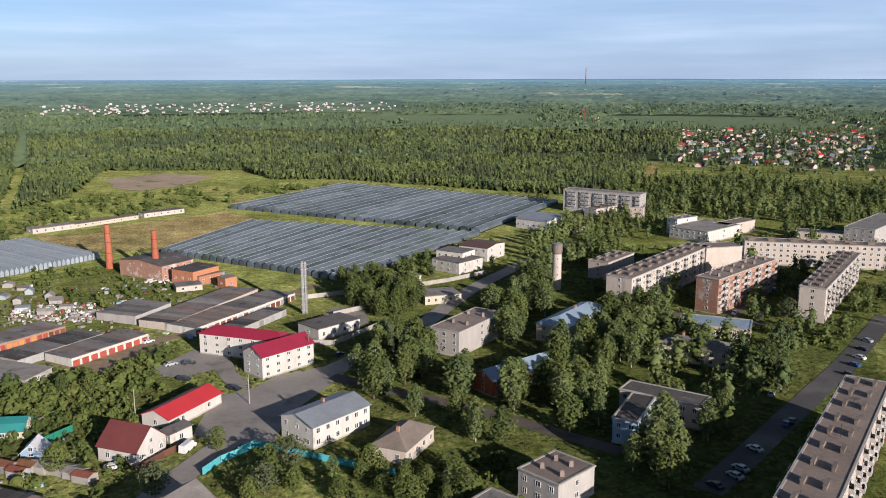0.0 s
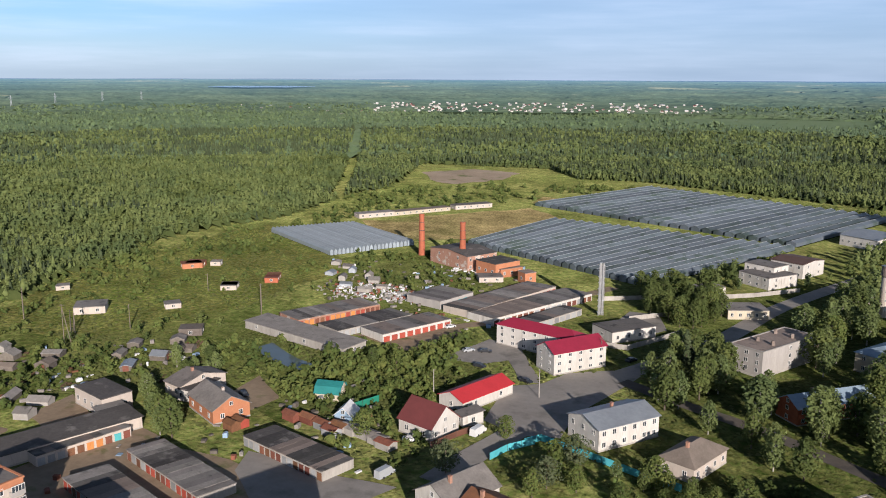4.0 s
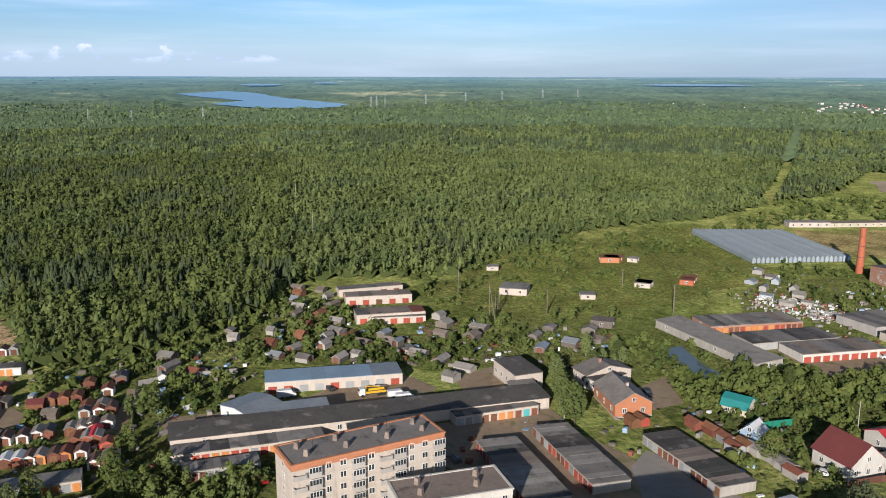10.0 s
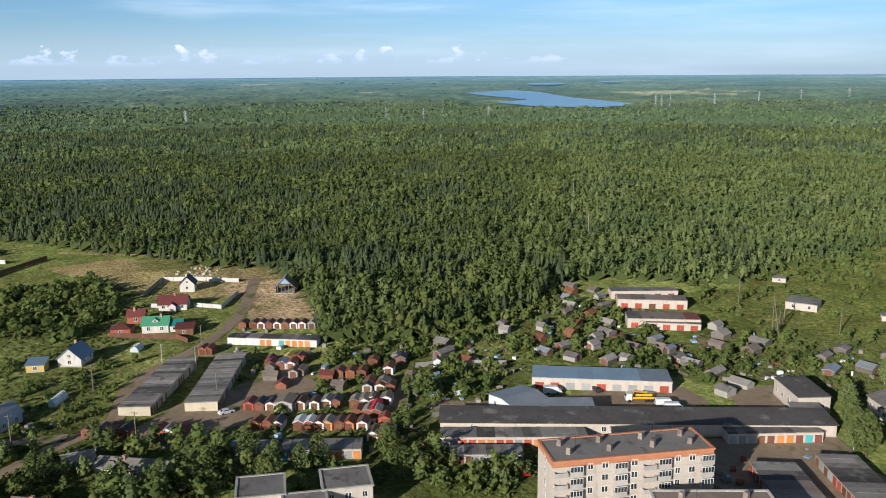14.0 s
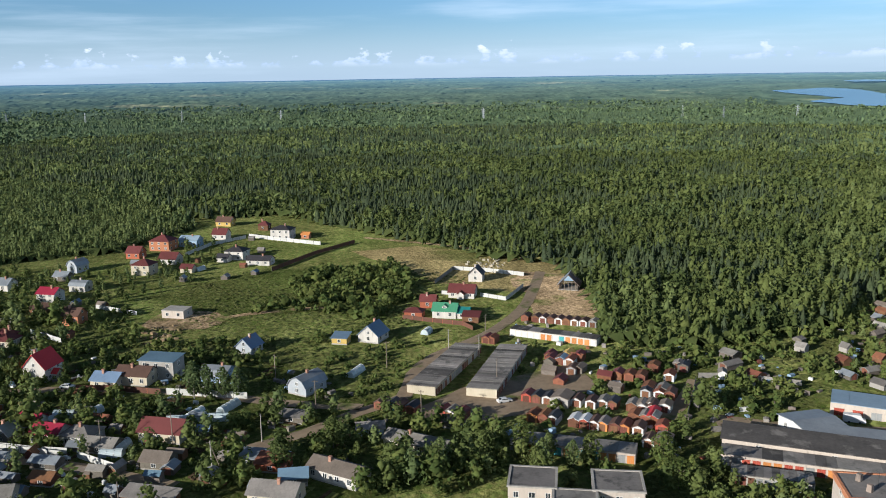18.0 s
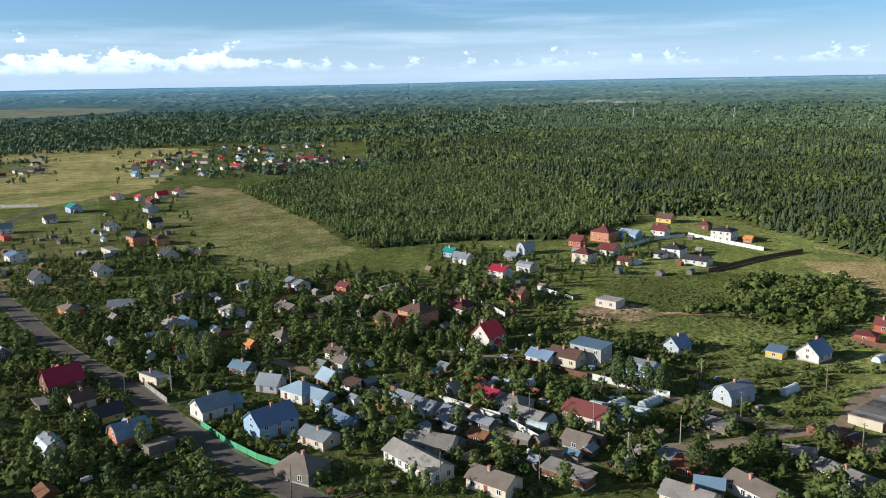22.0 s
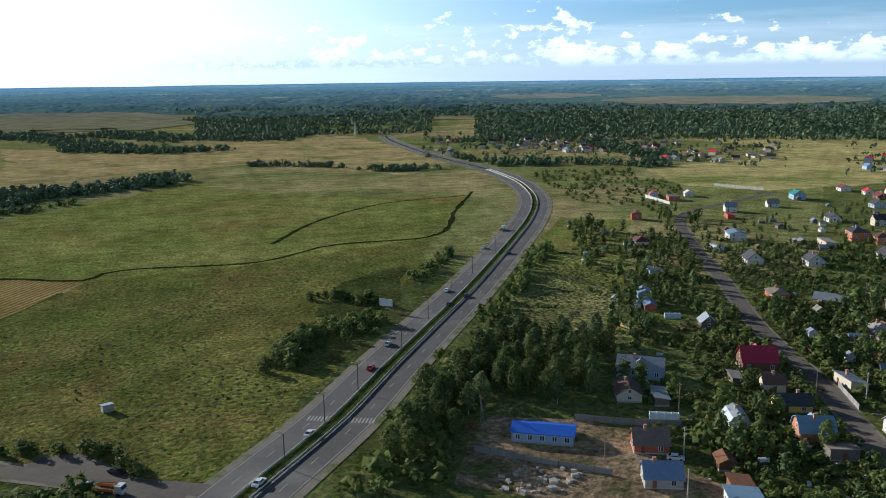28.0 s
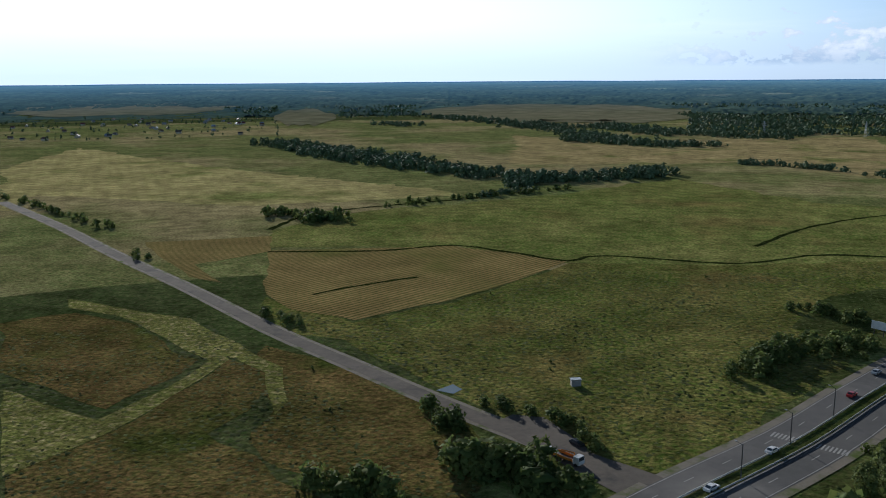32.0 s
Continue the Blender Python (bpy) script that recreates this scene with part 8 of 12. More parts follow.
shed(-220.5, 40.9, 150.6, 4.5, 3.0, 2.1, 'rust', 'rust', name='metal_garage', rh=0.7)
shed(-219.4, 43.3, 150.6, 4.5, 3.0, 2.1, 'dark_roof', 'white_metal', name='metal_garage', rh=0.7)
shed(-217.0, 48.7, 150.6, 4.5, 3.0, 2.1, 'white_metal', 'brown_door', name='metal_garage', rh=0.7)
shed(-215.9, 51.3, 150.6, 4.5, 3.0, 2.1, 'white_metal', 'red_door', name='metal_garage', rh=0.7)
shed(-214.8, 53.7, 150.6, 4.5, 3.0, 2.1, 'brown_roof', 'white_metal', name='metal_garage', rh=0.7)
shed(-213.9, 55.8, 150.6, 4.5, 3.0, 2.1, 'slate_roof', 'orange_door', name='metal_garage', rh=0.7)
shed(-212.5, 58.8, 150.6, 4.5, 3.0, 2.1, 'brown_roof', 'brown_door', name='metal_garage', rh=0.7)
shed(-211.5, 61.1, 150.6, 4.5, 3.0, 2.1, 'rust', 'orange_door', name='metal_garage', rh=0.7)
shed(-210.0, 64.5, 150.6, 4.5, 3.0, 2.1, 'brown_roof', 'white_metal', name='metal_garage', rh=0.7)
shed(-216.3, 70.5, 150.6, 4.5, 3.0, 2.1, 'slate_roof', 'rust', name='metal_garage', rh=0.7)
shed(-217.3, 68.3, 150.6, 4.5, 3.0, 2.1, 'slate_roof', 'rust', name='metal_garage', rh=0.7)
shed(-218.5, 65.7, 150.6, 4.5, 3.0, 2.1, 'rust', 'rust', name='metal_garage', rh=0.7)
shed(-202.2, 64.9, 150.6, 4.5, 3.0, 2.1, 'brown_roof', 'white_metal', name='metal_garage', rh=0.7)
shed(-200.9, 67.7, 150.6, 4.5, 3.0, 2.1, 'brown_roof', 'brown_door', name='metal_garage', rh=0.7)
shed(-234.6, 77.9, 150.6, 4.5, 3.0, 2.1, 'rust', 'white_metal', name='metal_garage', rh=0.7)
shed(-233.4, 80.8, 150.6, 4.5, 3.0, 2.1, 'brown_roof', 'rust', name='metal_garage', rh=0.7)
shed(-236.2, 74.4, 150.6, 4.5, 3.0, 2.1, 'dark_roof', 'grey_door', name='metal_garage', rh=0.7)
shed(-267.2, 55.2, 150.6, 4.5, 3.0, 2.1, 'ice_blue_roof', 'white_metal', name='metal_garage', rh=0.7)
shed(-266.0, 57.8, 150.6, 4.5, 3.0, 2.1, 'rust', 'white_metal', name='metal_garage', rh=0.7)
shed(-268.7, 51.8, 150.6, 4.5, 3.0, 2.1, 'maroon_roof', 'rust', name='metal_garage', rh=0.7)
shed(-267.4, 54.7, 150.6, 4.5, 3.0, 2.1, 'brown_roof', 'rust', name='metal_garage', rh=0.7)
shed(-257.7, 56.7, 150.6, 4.5, 3.0, 2.1, 'brown_roof', 'grey_door', name='metal_garage', rh=0.7)
shed(-251.7, 70.0, 150.6, 4.5, 3.0, 2.1, 'maroon_roof', 'rust', name='metal_garage', rh=0.7)
shed(-250.2, 73.3, 150.6, 4.5, 3.0, 2.1, 'rust', 'rust', name='metal_garage', rh=0.7)
shed(-248.8, 76.6, 150.6, 4.5, 3.0, 2.1, 'rust', 'brown_door', name='metal_garage', rh=0.7)
shed(-234.9, -4.4, 150.6, 4.5, 3.0, 2.1, 'brown_roof', 'brown_door', name='metal_garage', rh=0.7)
shed(-232.5, 1.0, 150.6, 4.5, 3.0, 2.1, 'brown_roof', 'brown_door', name='metal_garage', rh=0.7)
shed(-230.9, 4.5, 150.6, 4.5, 3.0, 2.1, 'dark_roof', 'rust', name='metal_garage', rh=0.7)
shed(-227.1, 13.1, 150.6, 4.5, 3.0, 2.1, 'maroon_roof', 'red_door', name='metal_garage', rh=0.7)
shed(-226.1, 15.4, 150.6, 4.5, 3.0, 2.1, 'slate_roof', 'white_metal', name='metal_garage', rh=0.7)
shed(-224.9, 18.2, 150.6, 4.5, 3.0, 2.1, 'maroon_roof', 'rust', name='metal_garage', rh=0.7)
shed(-233.5, -1.3, 150.6, 4.5, 3.0, 2.1, 'dark_roof', 'teal_door', name='metal_garage', rh=0.7)
shed(-272.0, 58.2, 150.6, 4.5, 3.0, 2.1, 'yellow_siding', 'orange_door', name='metal_garage', rh=0.7)
shed(-270.4, 61.7, 150.6, 4.5, 3.0, 2.1, 'maroon_roof', 'red_door', name='metal_garage', rh=0.7)
shed(-292.1, 35.0, 150.6, 4.5, 3.0, 2.1, 'rust', 'rust', name='metal_garage', rh=0.7)
shed(-292.9, 33.2, 150.6, 4.5, 3.0, 2.1, 'maroon_roof', 'rust', name='metal_garage', rh=0.7)
shed(-238.9, 75.8, 150.6, 4.5, 3.3, 2.2, 'rust', 'white_metal', name='metal_garage', rh=0.7)
shed(-257.1, 83.1, 150.6, 4.1, 3.3, 2.2, 'rust', 'rust', name='metal_garage', rh=0.7)
shed(-248.4, 85.4, 150.6, 4.5, 3.3, 2.2, 'rust', 'white_metal', name='metal_garage', rh=0.7)
shed(-236.8, 79.5, 150.6, 4.9, 3.3, 2.2, 'slate_roof', 'cream_plaster', name='metal_garage', rh=0.7)
shed(-225.5, 69.9, 150.6, 4.1, 3.3, 2.2, 'brown_slate', 'white_metal', name='metal_garage', rh=0.7)
shed(-225.5, 72.4, 150.6, 4.1, 3.3, 2.2, 'brown_slate', 'white_metal', name='metal_garage', rh=0.7)
shed(-224.1, 76.2, 150.6, 4.1, 3.3, 2.2, 'brown_slate', 'white_metal', name='metal_garage', rh=0.7)
shed(-217.9, 70.4, 150.6, 7.4, 3.3, 2.2, 'red_roof', 'rust', name='metal_garage', rh=0.7)
shed(-201.4, 68.3, 150.6, 5.7, 4.1, 2.2, 'brown_slate', 'white_metal', name='metal_garage', rh=0.7)
shed(-256.0, 92.5, 150.6, 4.1, 3.3, 2.2, 'dark_roof', 'grey_wood', name='metal_garage', rh=0.7)
shed(-258.2, 91.6, 150.6, 3.3, 3.3, 2.0, 'slate_roof', 'grey_wood', name='metal_garage', rh=0.7)
shed(-210.3, 71.0, 150.6, 4.1, 3.3, 2.1, 'rust', 'red_door', name='metal_garage', rh=0.7)
shed(-129.9, 184.5, -20.6, 4.1, 2.9, 2.0, 'rust', 'rust', name='metal_garage', rh=0.7)
shed(-128.9, 187.2, -20.6, 4.1, 2.9, 2.0, 'rust', 'red_door', name='metal_garage', rh=0.7)
shed(-118.0, 196.1, -20.6, 4.9, 2.9, 2.0, 'rust', 'rust', name='metal_garage', rh=0.7)
shed(-112.6, 196.1, -20.6, 4.9, 2.9, 2.0, 'rust', 'rust', name='metal_garage', rh=0.7)
shed(-106.9, 193.8, -20.6, 4.9, 2.9, 2.0, 'rust', 'grey_door', name='metal_garage', rh=0.7)
shed(-102.6, 190.6, -20.6, 4.9, 2.9, 2.0, 'rust', 'grey_door', name='metal_garage', rh=0.7)
shed(-247.8, 101.9, -20.6, 3.3, 2.5, 2.3, 'slate_roof', 'white_metal', name='metal_garage', rh=0.7)

# ---- old sheds ----
shed(-250.4, 165.4, 109.6, 4.4, 3.0, 1.6, 'felt_roof', 'grey_block', rh=1.2)
shed(-247.2, 149.9, 106.3, 5.8, 3.8, 1.4, 'slate_roof', 'grey_wood', rh=0.8)
shed(-242.5, 158.7, 110.8, 4.3, 4.0, 1.8, 'felt_roof', 'grey_block', rh=1.3)
shed(-226.8, 154.7, 112.1, 5.5, 3.2, 1.8, 'slate_roof', 'grey_wood', rh=1.2)
shed(-234.9, 145.8, 205.7, 4.7, 4.1, 1.6, 'felt_roof', 'grey_block', rh=1.0)
shed(-268.3, 152.9, 19.8, 3.3, 2.7, 1.8, 'felt_roof', 'grey_block', rh=1.3)
shed(-256.7, 158.4, 207.3, 3.2, 4.2, 1.9, 'rust', 'brown_wood', rh=1.2)
shed(-243.8, 140.5, 200.1, 4.4, 3.3, 1.4, 'zinc_roof', 'grey_wood', rh=1.0)
shed(-256.3, 145.8, 14.0, 3.9, 3.7, 1.8, 'rust', 'brown_wood', rh=1.1)
shed(-253.3, 171.7, 13.4, 5.9, 4.1, 1.8, 'slate_roof', 'grey_wood', rh=0.7)
shed(-275.9, 179.1, 118.0, 5.2, 4.2, 1.9, 'rust', 'brown_wood', rh=0.9)
shed(-286.2, 192.5, 108.8, 6.0, 2.9, 1.4, 'brown_slate', 'grey_wood', rh=0.7)
shed(-309.0, 190.2, 197.8, 4.8, 3.7, 2.0, 'rust', 'brown_wood', rh=0.9)
shed(-269.6, 168.1, 200.3, 5.3, 3.8, 1.5, 'rust', 'brown_wood', rh=0.7)
shed(-308.8, 201.5, 26.5, 3.8, 4.1, 1.3, 'brown_slate', 'grey_wood', rh=1.0)
shed(-319.0, 195.9, 202.0, 5.6, 3.2, 1.6, 'brown_slate', 'grey_wood', rh=0.7)
shed(-291.1, 178.8, 206.7, 5.5, 2.7, 1.5, 'slate_roof', 'grey_wood', rh=1.1)
shed(-297.6, 197.5, 110.2, 5.1, 2.7, 1.6, 'felt_roof', 'grey_block', rh=0.9)
shed(-301.4, 183.6, 25.0, 3.4, 3.9, 1.6, 'zinc_roof', 'grey_wood', rh=1.2)
shed(-282.1, 172.0, 117.4, 5.4, 2.7, 1.8, 'brown_slate', 'grey_wood', rh=1.1)
shed(-263.0, 178.4, 20.3, 5.5, 3.1, 1.9, 'slate_roof', 'grey_wood', rh=0.9)
shed(-234.8, 170.1, 199.6, 5.1, 3.8, 1.9, 'brown_slate', 'grey_wood', rh=0.9)
shed(-238.6, 182.4, 110.7, 5.0, 3.4, 1.9, 'zinc_roof', 'grey_wood', rh=0.7)
shed(-226.9, 161.8, 22.7, 3.4, 4.1, 1.7, 'felt_roof', 'grey_block', rh=0.7)
shed(-219.9, 177.5, 113.7, 5.0, 4.6, 1.4, 'felt_roof', 'grey_block', rh=0.8)
shed(-245.3, 171.6, 113.2, 4.2, 3.7, 1.7, 'rust', 'brown_wood', rh=0.6)
shed(-229.5, 178.0, 18.6, 3.7, 3.2, 1.8, 'brown_slate', 'grey_wood', rh=1.2)
shed(-243.1, 213.0, 104.5, 4.2, 4.0, 1.9, 'felt_roof', 'grey_block', rh=1.1)
shed(-215.3, 204.7, 104.6, 4.9, 5.0, 2.0, 'brown_slate', 'grey_wood', rh=1.2)
shed(-233.5, 207.4, 106.0, 4.9, 5.1, 1.9, 'slate_roof', 'grey_wood', rh=1.3)
shed(-225.7, 199.2, 195.1, 5.4, 3.8, 1.6, 'brown_slate', 'grey_wood', rh=0.7)
shed(-222.2, 215.1, 18.2, 6.4, 4.9, 1.6, 'slate_roof', 'grey_wood', rh=0.6)
shed(-186.3, 225.9, 192.5, 5.5, 5.1, 1.8, 'zinc_roof', 'grey_wood', rh=1.2)
shed(-201.0, 222.9, 110.7, 5.8, 3.3, 1.5, 'slate_roof', 'grey_wood', rh=0.7)
shed(-192.1, 243.1, 116.0, 4.9, 5.1, 1.7, 'slate_roof', 'grey_wood', rh=1.0)
shed(-190.0, 214.2, 117.5, 6.9, 3.8, 1.6, 'zinc_roof', 'grey_wood', rh=0.6)
shed(-203.3, 233.5, 113.5, 5.0, 4.2, 1.8, 'slate_roof', 'grey_wood', rh=0.6)
shed(-183.7, 236.5, 16.7, 5.6, 5.1, 1.5, 'brown_slate', 'grey_wood', rh=0.8)
shed(-188.9, 170.7, 12.6, 4.5, 4.4, 2.0, 'felt_roof', 'grey_block', rh=1.1)
shed(-213.7, 178.2, 20.0, 6.2, 3.6, 1.7, 'slate_roof', 'grey_wood', rh=0.7)
shed(-203.2, 179.0, 111.5, 7.2, 3.4, 1.6, 'slate_roof', 'grey_wood', rh=1.1)
shed(-228.1, 180.1, 108.2, 4.2, 3.3, 1.8, 'zinc_roof', 'grey_wood', rh=0.6)
shed(-192.8, 180.2, 14.8, 6.7, 3.9, 1.3, 'felt_roof', 'grey_block', rh=1.1)
shed(-189.6, 373.9, 3.2, 4.9, 3.3, 1.3, 'felt_roof', 'concrete', rh=0.9)
shed(-191.3, 358.5, 93.5, 4.6, 4.3, 1.4, 'zinc_roof', 'grey_siding', rh=0.7)
shed(-160.9, 333.1, 188.3, 6.3, 2.7, 1.9, 'felt_roof', 'concrete', rh=0.7)
shed(-173.4, 339.3, 11.3, 5.2, 3.4, 1.7, 'zinc_roof', 'grey_siding', rh=0.6)
shed(-170.9, 358.7, 101.4, 4.7, 3.2, 1.9, 'slate_roof', 'grey_block', rh=1.1)
shed(-181.1, 351.2, 106.0, 5.5, 3.2, 2.0, 'felt_roof', 'concrete', rh=0.6)
shed(-164.8, 351.2, 13.1, 5.1, 3.8, 1.6, 'slate_roof', 'grey_block', rh=1.2)
shed(-199.1, 379.3, 103.8, 4.5, 4.5, 1.6, 'slate_roof', 'grey_block', rh=0.6)
shed(-183.6, 366.8, 105.8, 4.1, 3.4, 1.6, 'zinc_roof', 'grey_siding', rh=1.2)
shed(-156.2, 341.0, 188.3, 4.5, 2.8, 1.7, 'felt_roof', 'concrete', rh=0.5)
shed(-256.7, 108.1, 116.0, 7.2, 3.7, 1.7, 'slate_roof', 'grey_wood', rh=0.9)
shed(-266.8, 112.2, 30.3, 5.5, 5.0, 1.8, 'slate_roof', 'grey_wood', rh=1.0)
shed(-246.7, 111.9, 29.0, 4.5, 5.0, 1.4, 'rust', 'brown_wood', rh=1.1)
shed(-278.5, 141.5, 125.9, 3.2, 3.3, 1.9, 'slate_roof', 'grey_wood', rh=0.6)
shed(-270.5, 138.5, 36.7, 3.7, 2.9, 1.9, 'felt_roof', 'grey_block', rh=1.2)
shed(-258.7, 59.1, 145.9, 4.7, 3.4, 1.8, 'brown_slate', 'grey_wood', rh=0.6)
shed(-250.8, 65.6, 237.1, 4.5, 3.4, 1.8, 'maroon_roof', 'rust', rh=1.0)
shed(-240.6, 66.3, 233.3, 4.0, 3.3, 2.0, 'brown_slate', 'grey_wood', rh=0.7)
shed(-249.3, 51.0, 329.8, 4.4, 3.4, 1.5, 'maroon_roof', 'rust', rh=0.9)
shed(-273.5, 52.5, 333.1, 4.4, 3.4, 1.4, 'maroon_roof', 'rust', rh=1.0)
shed(-266.7, 51.2, 325.5, 4.1, 3.4, 1.4, 'brown_slate', 'grey_wood', rh=1.0)
shed(-269.3, 60.6, 234.3, 4.4, 3.5, 1.6, 'rust', 'rust', rh=0.9)
shed(-257.7, 49.1, 242.9, 4.5, 3.4, 1.6, 'brown_slate', 'grey_wood', rh=1.1)

# ---- village houses ----
house(-271.8, -114.8, 164.5, 8.8, 8.0, 4.7, 4.4, 'gable', 'red_roof', 'white_plaster', floors=2, porch=True, where='with steep roof beside the lane')
house(-286.2, -150.5, 74.5, 12.0, 10.4, 6.3, 2.9, 'hip', 'brown_roof', 'orange_brick', floors=3, where='behind a brick fence')
house(-280.5, -160.5, 74.5, 9.6, 6.4, 2.7, 2.6, 'gable', 'brown_roof', 'orange_brick', name='garage_house', where='beside another', chimney=None)
house(-336.2, -127.4, 74.5, 7.2, 6.4, 3.8, 2.4, 'gable', 'brown_roof', 'orange_brick', porch=True, where='on bare ground')
house(-309.4, -143.2, 74.5, 8.8, 7.2, 2.5, 2.6, 'hip', 'maroon_roof', 'cream_plaster')
house(-352.0, -145.6, 74.5, 8.0, 7.2, 2.7, 1.8, 'gable', 'brown_roof', 'brown_wood')
house(-371.9, -150.2, 74.5, 8.8, 7.2, 4.2, 2.1, 'gable', 'crimson_roof', 'white_plaster', floors=2)
house(-262.7, -90.9, 74.5, 8.8, 7.2, 2.5, 1.8, 'gable', 'blue_roof', 'cream_plaster')
house(-264.1, -82.7, 74.5, 11.2, 7.2, 3.4, 2.1, 'gable', 'brown_roof', 'cream_plaster', where='behind a brick-post fence')
house(-268.8, -75.9, 74.5, 12.0, 7.2, 6.3, 0.5, 'shed', 'blue_roof', 'grey_block', floors=2, chimney=None, where='behind a brick-post fence')
house(-221.5, -93.4, 74.5, 8.0, 6.4, 2.9, 1.8, 'gable', 'crimson_roof', 'white_plaster')
house(-230.3, -101.8, 74.5, 6.4, 4.8, 2.7, 1.6, 'gable', 'crimson_roof', 'white_plaster', chimney=None, name='outbuilding')
house(-222.7, -105.1, 164.5, 6.4, 4.8, 2.5, 2.4, 'gable', 'zinc_roof', 'grey_wood')
house(-219.1, -84.4, 74.5, 8.8, 7.2, 2.9, 1.8, 'hip', 'slate_roof', 'white_plaster')
house(-213.2, -77.0, 74.5, 8.8, 5.6, 2.2, 1.4, 'gable', 'slate_roof', 'grey_wood', chimney=None, name='barn')
house(-212.1, -116.1, 74.5, 6.4, 4.8, 2.2, 1.1, 'gable', 'zinc_roof', 'white_metal', name='outbuilding', chimney=None)
house(-207.3, -107.0, 74.5, 7.2, 5.6, 2.7, 1.4, 'gable', 'zinc_roof', 'white_plaster')
house(-207.3, -101.5, 74.5, 6.4, 4.8, 2.2, 1.3, 'gable', 'zinc_roof', 'white_metal', name='outbuilding', chimney=None)
house(-173.9, -92.5, 65.4, 19.2, 7.2, 3.1, 1.9, 'gable', 'slate_roof', 'white_plaster', wins=(7, 2), chimney=None, name='long_house')
house(-159.4, -117.0, -92.5, 10.4, 8.8, 3.1, 2.4, 'hip', 'brown_slate', 'grey_wood')
house(-171.7, -71.2, -102.5, 11.2, 7.2, 2.9, 1.9, 'gable', 'brown_slate', 'cream_plaster')
house(-219.3, -62.5, 74.5, 12.0, 7.2, 3.1, 2.6, 'gable', 'maroon_roof', 'cream_plaster', chimney=None)
house(-178.0, -140.3, -22.5, 12.0, 8.8, 4.4, 3.2, 'gable', 'blue_roof', 'blue_siding', floors=2, where='behind a green fence')
house(-181.1, -163.9, -22.5, 9.6, 8.0, 3.4, 2.7, 'gable', 'zinc_roof', 'white_plaster')
house(-186.6, -162.1, -22.5, 6.4, 4.8, 2.5, 1.6, 'gable', 'blue_roof', 'blue_siding', chimney=None, name='outbuilding')
house(-202.5, -147.5, -102.5, 9.6, 8.0, 3.1, 2.4, 'hip', 'ice_blue_roof', 'white_plaster')
house(-201.9, -140.5, -102.5, 8.0, 6.4, 2.5, 1.6, 'gable', 'ice_blue_roof', 'blue_siding', chimney=None, name='outbuilding')
house(-215.4, -145.7, -112.5, 6.4, 5.6, 2.7, 2.6, 'gable', 'ice_blue_roof', 'brown_wood')
house(-188.9, -124.3, -112.5, 7.2, 4.8, 2.5, 1.6, 'gable', 'blue_roof', 'blue_siding', chimney=None, name='outbuilding')
house(-176.9, -123.8, -102.5, 9.6, 6.4, 2.7, 1.4, 'gable', 'zinc_roof', 'cream_plaster')
house(-156.0, -170.4, -22.5, 8.8, 7.2, 3.4, 3.5, 'gambrel', 'blue_roof', 'orange_brick', dormer=True, where='beside the village road')
house(-155.7, -160.1, -22.5, 7.2, 5.6, 2.2, 1.1, 'shed', 'brown_slate', 'grey_wood', chimney=None, name='barn')
house(-143.2, -185.2, -112.5, 8.0, 5.6, 2.5, 2.4, 'gambrel', 'zinc_roof', 'white_plaster')
house(-165.6, -190.0, -22.5, 9.6, 6.4, 2.5, 2.2, 'gable', 'dark_roof', 'yellow_siding')
house(-170.3, -204.3, -22.5, 6.4, 5.6, 3.1, 2.2, 'gable', 'brown_roof', 'cream_plaster')
house(-179.0, -222.8, -22.5, 11.2, 8.8, 3.6, 4.0, 'gable', 'crimson_roof', 'brown_wood', floors=1, where='with steep roof under trees', dormer=True)
house(-194.6, -198.6, -102.5, 9.6, 5.6, 2.4, 1.3, 'shed', 'zinc_roof', 'cream_plaster')
house(-243.4, -236.9, -112.5, 9.6, 8.0, 2.7, 2.4, 'hip', 'slate_roof', 'grey_wood')
house(-248.5, -234.4, -112.5, 6.4, 6.4, 2.5, 1.8, 'gable', 'blue_roof', 'blue_siding', chimney=None, name='outbuilding')
house(-268.5, -228.2, -112.5, 9.6, 7.2, 2.7, 2.2, 'hip', 'slate_roof', 'white_plaster')
house(-245.7, -295.4, -112.5, 11.2, 7.2, 2.5, 1.9, 'hip', 'brown_slate', 'red_brick')
house(-258.4, -277.8, -52.5, 12.8, 7.2, 2.7, 2.1, 'gable', 'zinc_roof', 'cream_plaster')
house(-306.3, -249.4, -112.5, 10.4, 7.2, 2.7, 1.8, 'hip', 'zinc_roof', 'white_plaster')
house(-319.0, -231.4, -112.5, 12.0, 7.2, 2.9, 1.6, 'gable', 'zinc_roof', 'white_plaster')
house(-280.8, -208.7, -112.5, 10.4, 7.2, 2.7, 1.8, 'gable', 'brown_slate', 'cream_plaster')
house(-279.0, -263.6, -112.5, 8.0, 6.4, 2.7, 1.9, 'hip', 'brown_slate', 'grey_wood')
house(-247.6, -187.4, -112.5, 7.2, 5.6, 2.5, 1.9, 'hip', 'brown_slate', 'cream_plaster')
house(-235.0, -191.8, -112.5, 4.0, 3.2, 2.4, 1.4, 'gable', 'orange_door', 'orange_brick', chimney=None, name='outbuilding')
house(-204.9, -160.5, -82.5, 7.2, 6.4, 2.7, 2.4, 'gable', 'zinc_roof', 'grey_siding')
house(-214.2, -179.0, -92.5, 7.2, 5.6, 2.5, 1.6, 'gable', 'blue_roof', 'grey_wood')
house(-299.4, -198.4, 74.5, 9.6, 7.2, 2.5, 1.8, 'hip', 'slate_roof', 'grey_wood')
